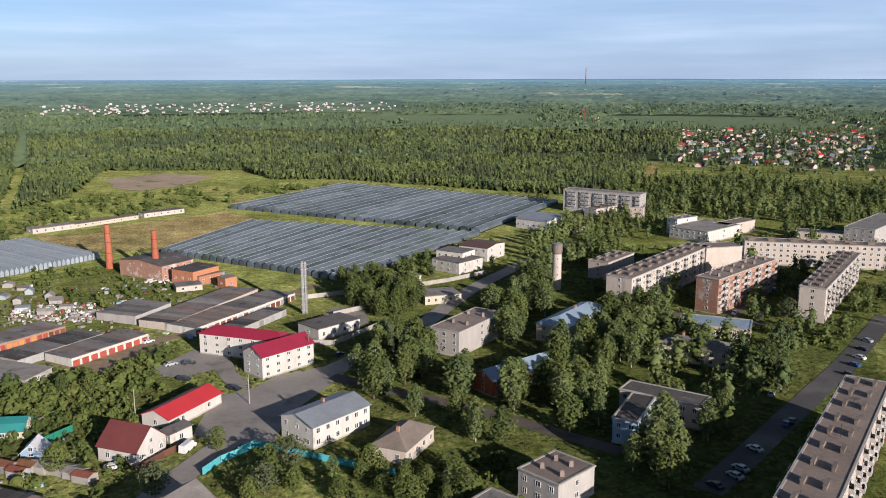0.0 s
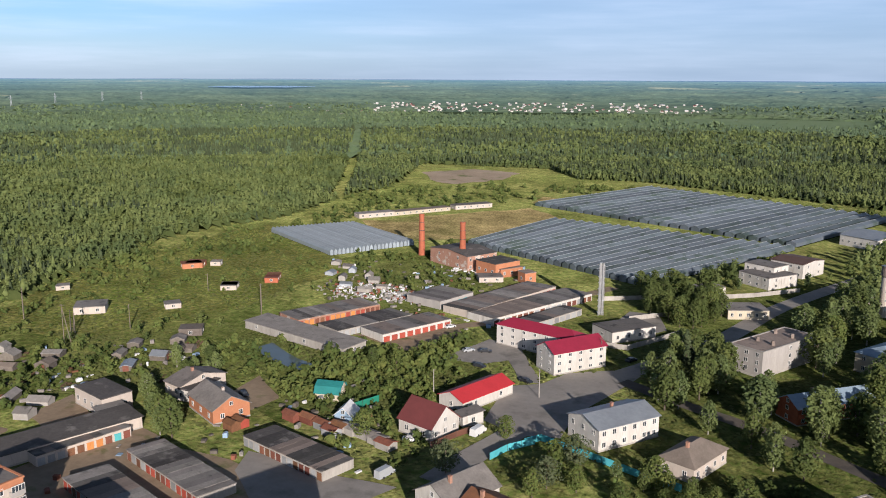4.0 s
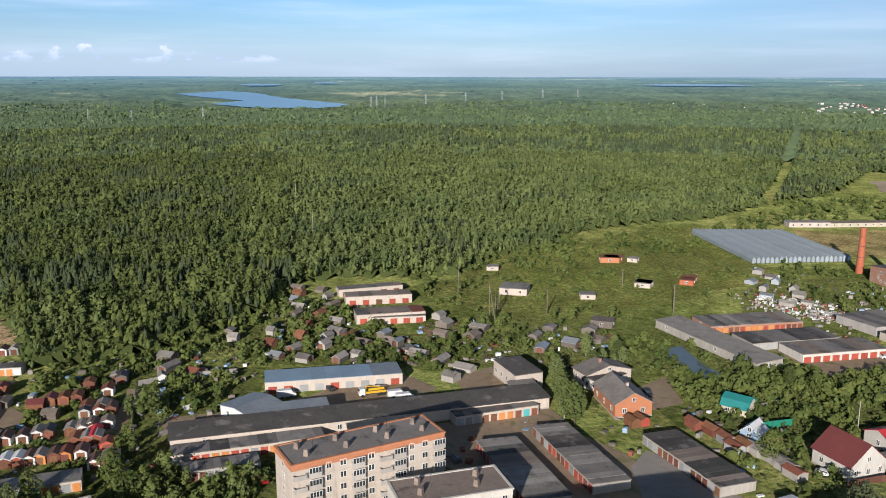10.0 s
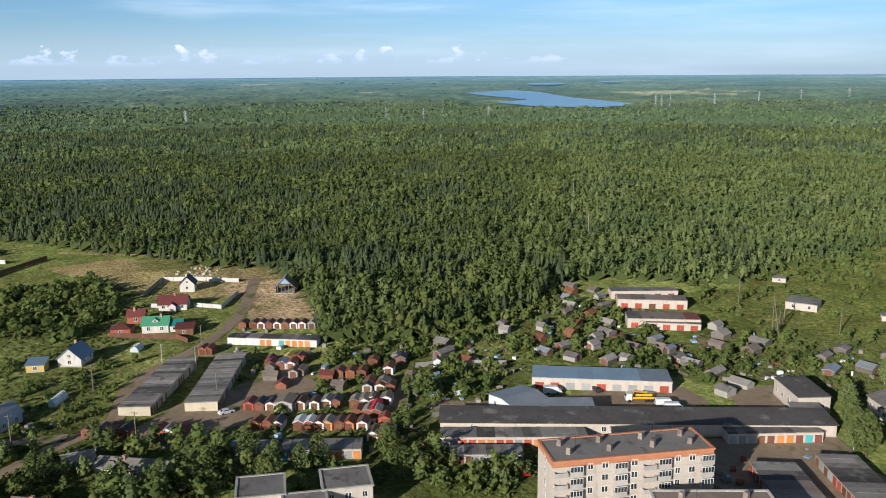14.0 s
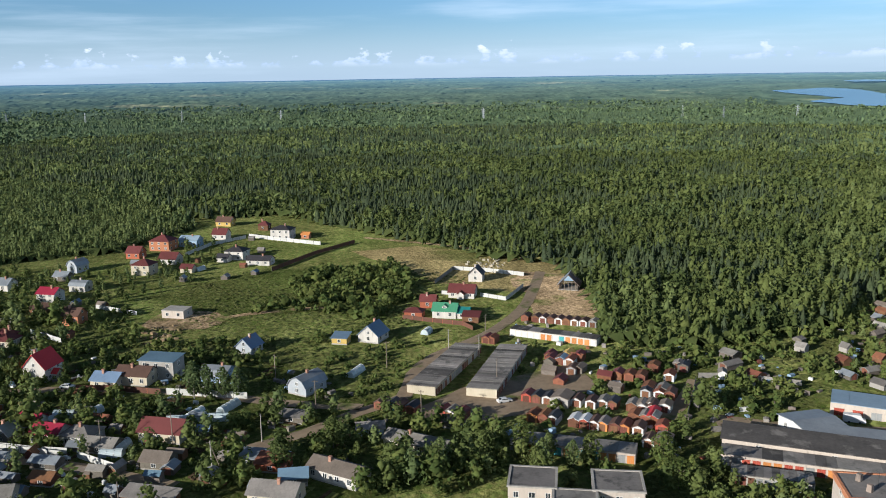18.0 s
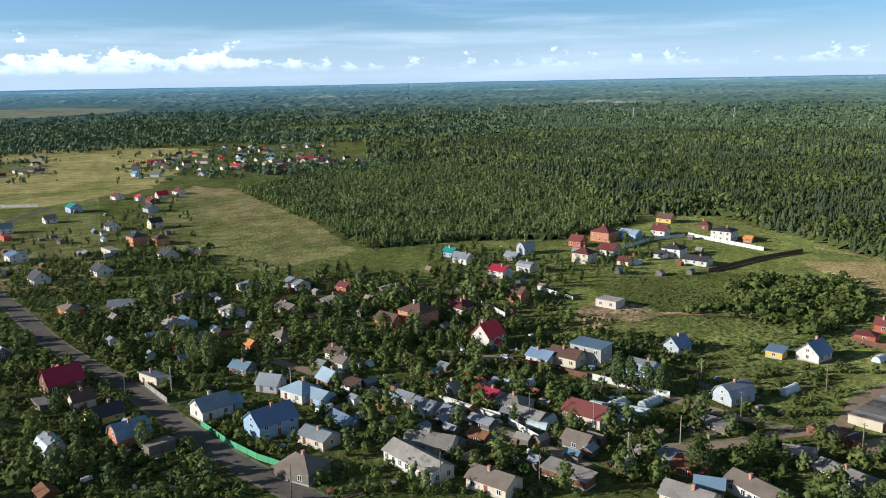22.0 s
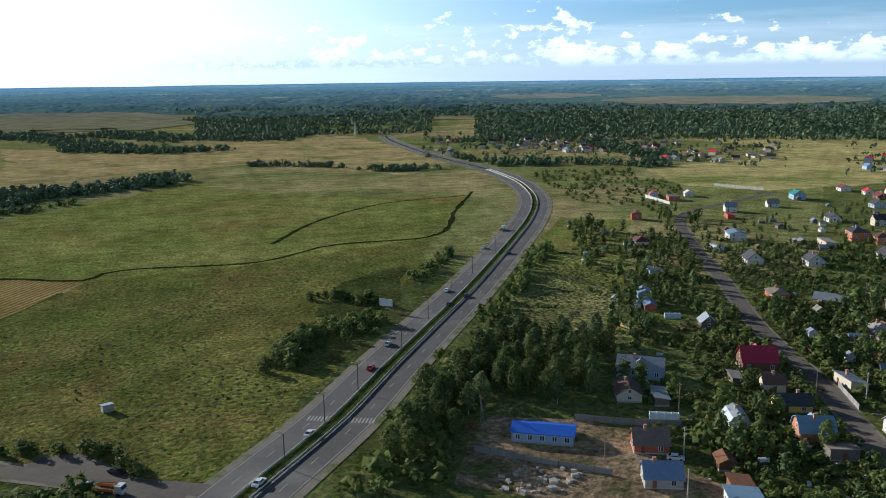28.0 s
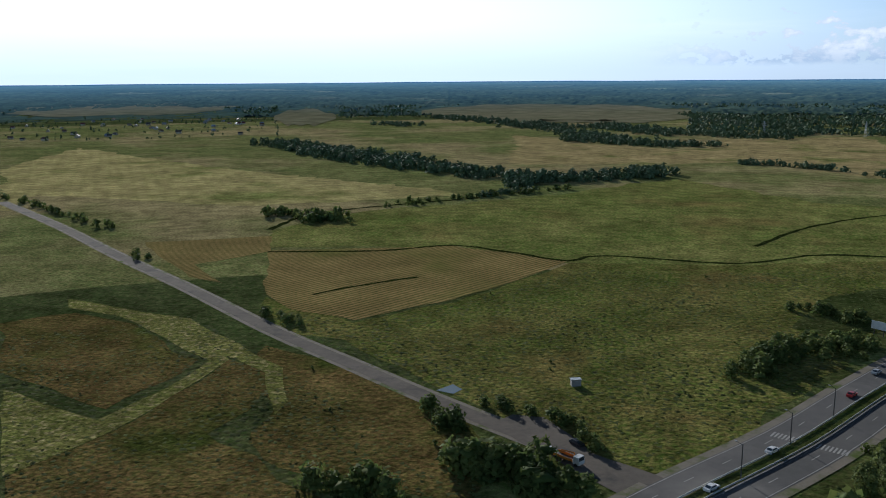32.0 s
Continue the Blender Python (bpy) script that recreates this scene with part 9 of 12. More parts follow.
house(-326.0, -183.9, 74.5, 10.4, 7.2, 2.7, 1.8, 'hip', 'slate_roof', 'grey_wood')
house(-322.6, -207.2, 74.5, 6.4, 4.8, 2.5, 1.6, 'gable', 'maroon_roof', 'red_brick')
house(-238.6, -158.0, 74.5, 6.4, 4.8, 2.5, 1.9, 'gable', 'brown_roof', 'white_plaster')
house(-231.7, -151.3, 74.5, 5.6, 4.8, 2.4, 1.6, 'gable', 'brown_slate', 'white_plaster')
house(-214.2, -138.2, 74.5, 8.0, 4.0, 2.2, 1.3, 'shed', 'brown_roof', 'white_metal', chimney=None, name='outbuilding')
house(-182.7, -56.7, 72.4, 12.8, 4.0, 2.2, 1.0, 'shed', 'slate_roof', 'brown_wood', chimney=None, name='barn')
house(-202.2, -59.8, 74.5, 7.2, 5.6, 2.4, 1.6, 'gable', 'brown_slate', 'grey_wood', chimney=None, name='barn')
house(-195.3, -84.9, 74.5, 5.6, 4.0, 2.1, 1.0, 'gable', 'rust', 'rust', chimney=None, name='barn')
house(-204.3, -87.9, 74.5, 7.2, 4.0, 2.1, 1.0, 'gable', 'zinc_roof', 'grey_wood', chimney=None, name='barn')
house(-291.5, -51.5, 154.5, 7.2, 6.4, 2.7, 3.0, 'gable', 'blue_roof', 'grey_siding')
house(-262.9, -56.9, 74.5, 8.8, 7.2, 2.5, 2.6, 'gambrel', 'zinc_roof', 'blue_siding')
house(-250.9, -27.5, 144.5, 9.6, 7.2, 2.7, 3.0, 'gambrel', 'zinc_roof', 'grey_siding')
house(-300.3, -8.0, 154.5, 8.8, 8.0, 2.9, 3.5, 'gable', 'blue_roof', 'white_plaster', where='with gable of pale boards')
house(-297.7, -19.6, 74.5, 5.6, 4.8, 2.4, 1.0, 'shed', 'blue_roof', 'yellow_siding', chimney=None, name='outbuilding')
house(-327.9, 20.4, 74.5, 9.6, 7.2, 3.1, 2.4, 'gable', 'green_roof', 'white_plaster', dormer=True, where='behind a brown fence')
house(-325.8, 27.0, 74.5, 5.6, 5.6, 2.5, 1.6, 'gable', 'teal_roof', 'white_plaster', chimney=None, name='outbuilding')
house(-342.8, 14.3, 74.5, 6.4, 5.6, 3.1, 2.1, 'gable', 'maroon_roof', 'red_brick')
house(-328.9, 8.0, 74.5, 7.2, 5.6, 2.5, 1.4, 'hip', 'maroon_roof', 'red_brick', chimney=None, name='outbuilding')
house(-319.3, 29.8, 74.5, 6.4, 4.8, 2.5, 1.0, 'shed', 'maroon_roof', 'brown_wood', chimney=None, name='outbuilding')
house(-358.1, 29.8, 74.5, 11.2, 8.0, 2.7, 2.7, 'gable', 'maroon_roof', 'white_plaster', porch=True)
house(-386.4, 38.7, 164.5, 7.2, 6.4, 3.6, 3.2, 'gable', 'dark_roof', 'white_plaster')
house(-421.2, -123.2, 74.5, 9.6, 8.8, 5.1, 2.6, 'hip', 'maroon_roof', 'cream_plaster', floors=2)
house(-444.4, -116.2, 74.5, 9.6, 8.0, 3.1, 2.9, 'gable', 'maroon_roof', 'white_plaster')
house(-482.0, -129.3, 74.5, 12.0, 10.4, 5.6, 2.9, 'hip', 'maroon_roof', 'orange_brick', floors=2)
house(-490.6, -116.0, 74.5, 11.2, 8.0, 3.9, 2.1, 'gable', 'ice_blue_roof', 'blue_siding')
house(-461.1, -138.8, 74.5, 8.0, 7.2, 3.4, 2.9, 'gable', 'maroon_roof', 'red_brick')
house(-510.3, -102.4, 74.5, 8.8, 7.2, 3.4, 3.0, 'gable', 'maroon_roof', 'white_plaster')
house(-451.2, -83.0, 74.5, 10.4, 8.8, 4.7, 2.2, 'hip', 'dark_roof', 'white_plaster', floors=2)
house(-435.7, -68.5, 74.5, 12.8, 7.2, 2.7, 1.8, 'gable', 'dark_roof', 'white_plaster')
house(-444.6, -88.7, 74.5, 6.4, 4.8, 2.5, 1.6, 'gable', 'dark_roof', 'white_plaster', chimney=None, name='outbuilding')
house(-506.3, -65.3, 74.5, 12.0, 9.6, 5.9, 2.1, 'hip', 'dark_roof', 'white_plaster', floors=2, where='behind a long white wall')
house(-536.9, -80.5, 74.5, 6.4, 5.6, 3.4, 2.4, 'hip', 'maroon_roof', 'brown_wood')
house(-556.9, -108.6, 74.5, 10.4, 7.2, 3.1, 2.7, 'gable', 'brown_roof', 'yellow_siding')
house(-504.8, -51.5, 74.5, 4.8, 4.0, 2.4, 1.3, 'gable', 'orange_door', 'orange_brick', chimney=None, name='outbuilding')
house(-340.6, -88.3, 74.5, 9.6, 7.2, 3.1, 0.3, 'flat', 'concrete', 'silicate_brick', chimney=None, name='unfinished_house', where='on bare soil')
house(-421.7, -102.1, 74.5, 6.4, 4.8, 2.5, 1.6, 'gable', 'maroon_roof', 'cream_plaster', chimney=None, name='outbuilding')
house(-430.9, -159.1, 154.5, 8.0, 6.4, 3.6, 2.9, 'gambrel', 'zinc_roof', 'grey_siding')
house(-396.8, -181.3, 74.5, 10.4, 7.2, 3.1, 2.4, 'gable', 'zinc_roof', 'white_plaster')
house(-409.4, -194.1, 74.5, 7.2, 6.4, 2.9, 2.1, 'gable', 'teal_roof', 'blue_siding')
house(-412.2, -159.5, 74.5, 7.2, 5.6, 2.5, 1.9, 'gable', 'zinc_roof', 'grey_wood')
house(-390.3, -143.6, 74.5, 8.0, 6.4, 2.7, 2.1, 'gambrel', 'zinc_roof', 'white_plaster')
house(-313.8, -144.9, 74.5, 7.2, 6.4, 2.7, 2.4, 'hip', 'maroon_roof', 'brown_wood')
house(-197.7, -30.9, 74.5, 8.0, 4.8, 2.2, 1.0, 'shed', 'rust', 'red_brick', chimney=None, name='barn')
house(-201.3, -37.1, 74.5, 6.4, 4.0, 2.2, 1.0, 'shed', 'zinc_roof', 'grey_wood', chimney=None, name='barn')
house(-190.8, -14.4, 55.6, 14.4, 6.4, 3.1, 1.6, 'gable', 'brown_slate', 'white_plaster')
house(-189.9, -25.1, 94.5, 6.4, 4.8, 2.4, 1.4, 'gable', 'blue_roof', 'grey_wood', chimney=None, name='outbuilding')
house(-205.5, 5.2, 56.7, 17.6, 6.4, 2.7, 1.4, 'gable', 'slate_roof', 'cream_plaster', name='long_house')
house(-185.1, -94.3, 94.5, 12.8, 7.2, 2.9, 1.9, 'gable', 'slate_roof', 'cream_plaster')
house(-181.7, -28.1, 74.5, 11.2, 7.2, 2.9, 1.9, 'gable', 'slate_roof', 'cream_plaster')
house(-219.4, 15.0, 74.5, 4.8, 4.0, 2.2, 1.0, 'gable', 'brown_slate', 'grey_wood', chimney=None, name='barn')
house(-216.9, -7.5, 94.5, 7.2, 4.8, 2.2, 1.1, 'gable', 'slate_roof', 'blue_siding', chimney=None, name='barn')
house(-227.1, -29.3, 74.5, 7.2, 4.0, 2.0, 0.6, 'shed', 'slate_roof', 'grey_wood', chimney=None, name='barn')
frame_house(-366.5, 78.6, 160.0)
house(-90.0, -195.2, 149.4, 16.2, 7.6, 3.0, 1.0, 'gable', 'bright_blue_roof', 'blue_siding', chimney=None, name='shop_building', where='on dirt', wins=(5, 1))
house(-140.1, -230.0, 141.9, 14.4, 8.0, 3.6, 2.7, 'gable', 'zinc_roof', 'blue_siding', floors=1, dormer=True, where='behind trees')
house(-126.6, -215.0, -112.5, 10.4, 7.2, 2.5, 2.1, 'gable', 'brown_roof', 'cream_plaster')
house(-133.7, -208.6, -112.5, 9.6, 4.0, 2.2, 0.6, 'shed', 'zinc_roof', 'grey_wood', chimney=None, name='barn')
house(-113.3, -180.5, -22.5, 8.8, 7.2, 2.7, 3.0, 'gable', 'brown_slate', 'red_brick')
house(-105.9, -163.0, -22.5, 8.8, 7.2, 2.7, 2.7, 'gable', 'blue_roof', 'grey_block')
house(-114.8, -143.3, -112.5, 11.2, 7.2, 3.6, 0.6, 'shed', 'blue_roof', 'white_plaster', chimney=None)
house(-120.1, -152.1, -112.5, 8.0, 4.8, 2.5, 0.5, 'shed', 'rust', 'brown_wood', chimney=None, name='barn')
house(-125.0, -165.1, -112.5, 5.6, 4.0, 2.2, 1.0, 'gable', 'rust', 'brown_wood', chimney=None, name='barn')
house(-252.2, -418.0, -112.5, 9.6, 8.0, 3.1, 2.4, 'hip', 'maroon_roof', 'white_plaster')
house(-296.0, -498.5, -112.5, 6.4, 6.4, 4.2, 1.1, 'gable', 'maroon_roof', 'red_brick')
house(-280.3, -357.0, -112.5, 10.4, 8.0, 2.9, 3.4, 'gable', 'dark_roof', 'white_plaster')
house(-305.7, -342.5, -112.5, 9.6, 8.0, 2.9, 3.2, 'gable', 'dark_roof', 'white_plaster', porch=True)
house(-311.9, -413.7, -112.5, 11.2, 9.6, 4.2, 1.3, 'gable', 'blue_roof', 'white_plaster', floors=2)
house(-283.1, -391.9, -82.5, 7.2, 5.6, 2.5, 1.2, 'shed', 'zinc_roof', 'white_metal', chimney=None, name='outbuilding')
house(-346.3, -379.0, -112.5, 14.4, 5.6, 2.9, 0.6, 'shed', 'slate_roof', 'cream_plaster', chimney=None, name='barn')
house(-374.7, -387.0, -112.5, 11.2, 9.6, 5.3, 2.4, 'hip', 'dark_roof', 'orange_brick', floors=2)
house(-379.2, -373.7, -112.5, 9.6, 8.0, 4.2, 2.1, 'hip', 'brown_roof', 'orange_brick', floors=2)
house(-348.8, -338.3, -112.5, 10.4, 8.0, 3.1, 2.9, 'gable', 'dark_roof', 'cream_plaster', porch=True)
house(-358.5, -323.9, -112.5, 6.4, 5.6, 2.5, 1.8, 'gable', 'dark_roof', 'orange_brick')
house(-407.6, -443.0, -112.5, 9.6, 7.2, 3.1, 2.6, 'gable', 'dark_roof', 'white_plaster', porch=True)
house(-423.0, -419.7, -22.5, 8.0, 7.2, 4.4, 2.7, 'gable', 'dark_roof', 'cream_plaster', floors=2)
house(-478.2, -477.7, -112.5, 10.4, 8.0, 3.1, 2.7, 'gable', 'dark_roof', 'grey_siding')
house(-513.7, -510.4, -112.5, 10.4, 8.0, 2.9, 2.1, 'gable', 'maroon_roof', 'brown_wood')
house(-540.9, -526.2, -22.5, 9.6, 7.2, 2.9, 3.2, 'gable', 'red_roof', 'white_plaster')
house(-522.7, -558.0, -112.5, 10.4, 8.0, 2.9, 2.4, 'gable', 'maroon_roof', 'white_plaster')
house(-523.5, -533.4, -112.5, 7.2, 6.4, 2.9, 1.9, 'gable', 'red_roof', 'white_plaster')
house(-565.2, -530.0, -112.5, 10.4, 7.2, 2.7, 1.9, 'gable', 'maroon_roof', 'white_plaster')
house(-457.0, -534.6, -112.5, 12.0, 8.8, 4.2, 2.7, 'gable', 'teal_roof', 'blue_siding', floors=2)
house(-413.9, -509.3, -22.5, 8.0, 7.2, 2.9, 2.7, 'gable', 'slate_roof', 'white_plaster')
house(-372.9, -502.1, -22.5, 8.0, 7.2, 3.9, 2.7, 'gable', 'zinc_roof', 'white_plaster', floors=2)
house(-355.4, -478.7, -112.5, 9.6, 4.8, 2.4, 1.0, 'shed', 'red_roof', 'red_brick', chimney=None, name='outbuilding')
house(-368.1, -566.5, -112.5, 12.0, 8.0, 3.4, 1.3, 'flat', 'felt_roof', 'red_brick', chimney=None, where='behind a white wall')
house(-390.9, -580.2, -112.5, 7.2, 6.4, 2.9, 1.9, 'gable', 'white_metal', 'white_plaster')
house(-362.9, -585.9, -112.5, 7.2, 6.4, 2.5, 2.4, 'gambrel', 'crimson_roof', 'white_plaster', chimney=None)
house(-337.2, -388.1, -112.5, 5.6, 4.0, 2.2, 1.0, 'gable', 'zinc_roof', 'grey_wood', chimney=None, name='barn')
house(-359.4, -433.6, -112.5, 5.6, 4.0, 2.2, 1.1, 'gable', 'dark_roof', 'grey_wood', chimney=None, name='barn')
house(-219.4, -350.6, -112.5, 9.6, 6.4, 2.5, 1.3, 'shed', 'zinc_roof', 'blue_siding')
house(-193.7, -317.4, -112.5, 8.0, 6.4, 2.5, 1.3, 'gable', 'ice_blue_roof', 'blue_siding')
house(-185.3, -299.4, -112.5, 8.8, 4.8, 2.4, 1.0, 'gable', 'blue_roof', 'red_brick', chimney=None, name='outbuilding')
house(-192.2, -269.2, -112.5, 6.4, 5.6, 2.4, 2.4, 'gable', 'zinc_roof', 'grey_wood', chimney=None)
house(-164.6, -214.7, -112.5, 7.2, 3.2, 2.0, 0.5, 'shed', 'slate_roof', 'grey_wood', chimney=None, name='barn')

# ---- garden clutter ----
shed(-220.4, -245.1, -112.8, 3.2, 3.2, 1.9, 'zinc_roof', 'white_metal', rh=0.9)
shed(-282.7, -246.8, -114.6, 4.0, 2.4, 1.9, 'zinc_roof', 'grey_wood', rh=0.7)
shed(-289.1, -178.6, -118.5, 4.7, 2.8, 1.7, 'slate_roof', 'grey_wood', rh=0.8)
shed(-287.8, -254.7, -16.6, 3.3, 3.2, 1.4, 'zinc_roof', 'grey_wood', rh=1.3)
shed(-309.3, -228.1, 72.7, 3.2, 3.4, 1.9, 'rust', 'brown_wood', rh=0.8)
shed(-251.7, -243.3, -104.6, 3.6, 2.3, 1.4, 'rust', 'brown_wood', rh=1.1)
shed(-247.9, -219.5, 63.1, 4.0, 2.9, 1.7, 'zinc_roof', 'white_metal', rh=0.6)
shed(-252.7, -278.3, -108.3, 4.7, 2.6, 1.4, 'brown_slate', 'brown_wood', rh=1.2)
shed(-244.6, -269.0, -109.7, 4.6, 3.4, 1.6, 'slate_roof', 'grey_wood', rh=1.3)
shed(-274.7, -262.7, -21.5, 3.7, 2.8, 1.8, 'slate_roof', 'grey_wood', rh=0.5)
shed(-212.9, -218.5, -119.9, 3.3, 2.8, 1.9, 'zinc_roof', 'white_metal', rh=1.0)
shed(-222.7, -215.9, 73.9, 3.8, 2.4, 1.7, 'rust', 'brown_wood', rh=0.6)
shed(-276.3, -205.8, -116.3, 3.5, 2.6, 2.0, 'slate_roof', 'grey_wood', rh=0.8)
shed(-311.5, -215.3, -114.1, 3.2, 3.0, 1.9, 'slate_roof', 'grey_wood', rh=0.6)
shed(-214.9, -204.7, -27.6, 4.5, 2.5, 1.8, 'blue_roof', 'grey_wood', rh=1.1)
shed(-257.6, -210.0, -107.8, 2.8, 2.8, 1.3, 'zinc_roof', 'white_metal', rh=1.1)
shed(-223.8, -234.6, -116.6, 3.1, 3.2, 2.0, 'brown_slate', 'brown_wood', rh=1.2)
shed(-268.5, -187.7, -111.8, 2.9, 3.0, 1.5, 'blue_roof', 'grey_wood', rh=0.9)
shed(-231.7, -236.3, -29.5, 4.4, 3.5, 1.5, 'blue_roof', 'grey_wood', rh=0.8)
shed(-239.2, -218.8, -23.0, 3.8, 3.3, 1.3, 'zinc_roof', 'grey_wood', rh=0.5)
shed(-278.1, -195.1, -26.9, 4.6, 3.1, 1.3, 'brown_slate', 'brown_wood', rh=0.6)
shed(-237.3, -228.7, -20.5, 4.3, 3.1, 1.9, 'slate_roof', 'grey_wood', rh=1.1)
shed(-290.7, -222.5, -25.6, 3.6, 2.9, 1.8, 'rust', 'brown_wood', rh=1.2)
shed(-242.7, -210.5, -14.8, 4.8, 2.5, 1.6, 'rust', 'brown_wood', rh=1.0)
shed(-309.4, -187.1, -120.2, 3.8, 2.3, 1.7, 'brown_slate', 'brown_wood', rh=1.1)
shed(-248.7, -249.9, -117.8, 3.9, 3.4, 1.6, 'zinc_roof', 'grey_wood', rh=1.2)
shed(-193.9, -58.9, 77.7, 4.0, 2.6, 2.0, 'blue_roof', 'grey_wood', rh=0.7)
shed(-199.3, -69.2, 157.3, 3.9, 2.3, 1.9, 'slate_roof', 'grey_wood', rh=0.9)
shed(-210.1, -119.1, 71.3, 4.0, 2.9, 1.6, 'blue_roof', 'grey_wood', rh=1.0)
shed(-211.3, -107.9, 250.3, 2.8, 2.8, 1.4, 'slate_roof', 'grey_wood', rh=0.5)
shed(-222.1, -147.3, 171.2, 3.7, 3.3, 1.6, 'zinc_roof', 'grey_wood', rh=0.9)
shed(-198.5, -76.7, 79.6, 4.0, 3.4, 1.3, 'brown_slate', 'brown_wood', rh=0.9)
shed(-219.5, -133.5, 156.9, 4.3, 3.0, 1.7, 'zinc_roof', 'grey_wood', rh=0.8)
shed(-182.0, -56.3, 159.4, 4.7, 2.7, 1.3, 'blue_roof', 'grey_wood', rh=0.6)
shed(-195.1, -83.9, 250.7, 3.3, 2.9, 1.5, 'brown_slate', 'brown_wood', rh=1.1)
shed(-204.1, -98.6, 249.5, 3.6, 3.3, 1.8, 'slate_roof', 'grey_wood', rh=0.8)
shed(-188.5, -121.0, 74.9, 4.3, 2.3, 2.0, 'blue_roof', 'grey_wood', rh=1.0)
shed(-186.4, -66.1, 247.6, 3.2, 2.9, 2.0, 'zinc_roof', 'grey_wood', rh=1.2)
shed(-190.9, -99.4, 251.8, 4.7, 3.4, 1.8, 'zinc_roof', 'white_metal', rh=1.2)
shed(-220.2, -123.2, 157.4, 4.7, 2.6, 1.3, 'slate_roof', 'grey_wood', rh=0.8)
shed(-196.7, -130.8, 159.1, 3.4, 2.7, 1.4, 'brown_slate', 'brown_wood', rh=0.8)
shed(-193.6, -112.5, 169.7, 4.3, 2.9, 1.6, 'zinc_roof', 'grey_wood', rh=0.7)
shed(-205.2, -130.0, 69.8, 3.1, 3.1, 1.9, 'zinc_roof', 'white_metal', rh=0.8)
shed(-182.2, -82.9, 156.8, 4.6, 3.0, 1.5, 'brown_slate', 'brown_wood', rh=0.7)
shed(-189.6, -88.9, 76.1, 3.3, 2.9, 1.5, 'blue_roof', 'grey_wood', rh=1.1)
shed(-191.4, -77.6, 158.6, 3.5, 3.1, 1.5, 'slate_roof', 'grey_wood', rh=0.5)
shed(-201.6, -119.4, 77.7, 4.0, 2.6, 1.4, 'rust', 'brown_wood', rh=1.2)
shed(-228.8, -157.3, 79.7, 3.9, 3.4, 1.7, 'zinc_roof', 'grey_wood', rh=0.8)
shed(-182.8, -93.8, 160.7, 3.9, 3.0, 1.5, 'slate_roof', 'grey_wood', rh=1.1)
shed(-235.2, -153.5, 77.5, 4.4, 2.9, 1.6, 'zinc_roof', 'grey_wood', rh=0.9)
shed(-213.2, -127.5, 69.0, 2.9, 2.9, 1.5, 'zinc_roof', 'grey_wood', rh=0.9)
shed(-197.4, -94.4, 71.4, 4.4, 2.7, 1.4, 'zinc_roof', 'grey_wood', rh=0.8)
shed(-187.1, -33.1, 76.0, 3.8, 3.1, 1.4, 'zinc_roof', 'grey_wood', rh=0.7)
shed(-232.2, -83.5, 68.2, 5.2, 3.0, 1.3, 'rust', 'brown_wood', rh=1.0)
shed(-198.2, -73.5, 75.9, 4.4, 3.2, 2.0, 'slate_roof', 'grey_wood', rh=0.8)
shed(-220.4, -52.5, 77.1, 3.6, 2.4, 1.6, 'blue_roof', 'grey_wood', rh=1.1)
shed(-216.2, -65.9, 159.4, 3.2, 2.8, 1.9, 'zinc_roof', 'white_metal', rh=0.7)
shed(-243.3, -118.2, 250.9, 4.2, 3.5, 1.5, 'zinc_roof', 'grey_wood', rh=0.8)
shed(-227.2, -95.7, 250.0, 3.2, 3.2, 1.4, 'rust', 'brown_wood', rh=1.1)
shed(-224.5, -76.8, 248.1, 3.7, 2.9, 1.3, 'slate_roof', 'grey_wood', rh=1.0)
shed(-236.8, -89.7, 82.1, 4.7, 3.7, 1.7, 'slate_roof', 'grey_wood', rh=1.3)
shed(-242.3, -108.2, 167.5, 4.1, 2.6, 1.4, 'blue_roof', 'grey_wood', rh=0.6)
shed(-200.5, -107.4, 169.5, 4.9, 3.3, 1.6, 'zinc_roof', 'white_metal', rh=1.1)
shed(-203.6, -43.3, 251.2, 3.8, 3.4, 1.7, 'slate_roof', 'grey_wood', rh=0.9)
shed(-223.5, -64.4, 160.5, 5.1, 2.4, 1.7, 'blue_roof', 'grey_wood', rh=0.9)
shed(-211.0, -94.0, 172.3, 3.5, 2.8, 1.3, 'rust', 'brown_wood', rh=1.3)
shed(-198.6, -56.1, 167.7, 4.0, 3.3, 1.7, 'zinc_roof', 'grey_wood', rh=0.9)
shed(-206.3, -56.5, 73.0, 4.7, 2.7, 2.0, 'brown_slate', 'brown_wood', rh=0.6)
shed(-193.8, -101.8, 168.6, 4.9, 3.1, 1.8, 'zinc_roof', 'white_metal', rh=0.8)
shed(-223.5, -106.7, 172.3, 3.5, 3.4, 1.3, 'blue_roof', 'grey_wood', rh=0.5)
shed(-235.8, -118.1, 166.5, 4.7, 2.5, 1.7, 'blue_roof', 'grey_wood', rh=1.0)
shed(-200.9, -99.0, 166.3, 3.1, 3.4, 1.6, 'zinc_roof', 'grey_wood', rh=1.1)
shed(-215.6, -43.0, 256.9, 4.6, 3.7, 1.5, 'brown_slate', 'brown_wood', rh=1.2)
shed(-193.6, -45.7, 162.8, 4.5, 3.4, 1.7, 'zinc_roof', 'grey_wood', rh=0.7)
shed(-218.9, -90.2, 261.4, 3.7, 3.7, 1.3, 'slate_roof', 'grey_wood', rh=0.7)
shed(-214.2, -84.1, 260.9, 4.3, 3.5, 1.4, 'zinc_roof', 'grey_wood', rh=0.9)
shed(-207.6, -111.5, 78.3, 3.8, 2.8, 2.0, 'brown_slate', 'brown_wood', rh=1.0)
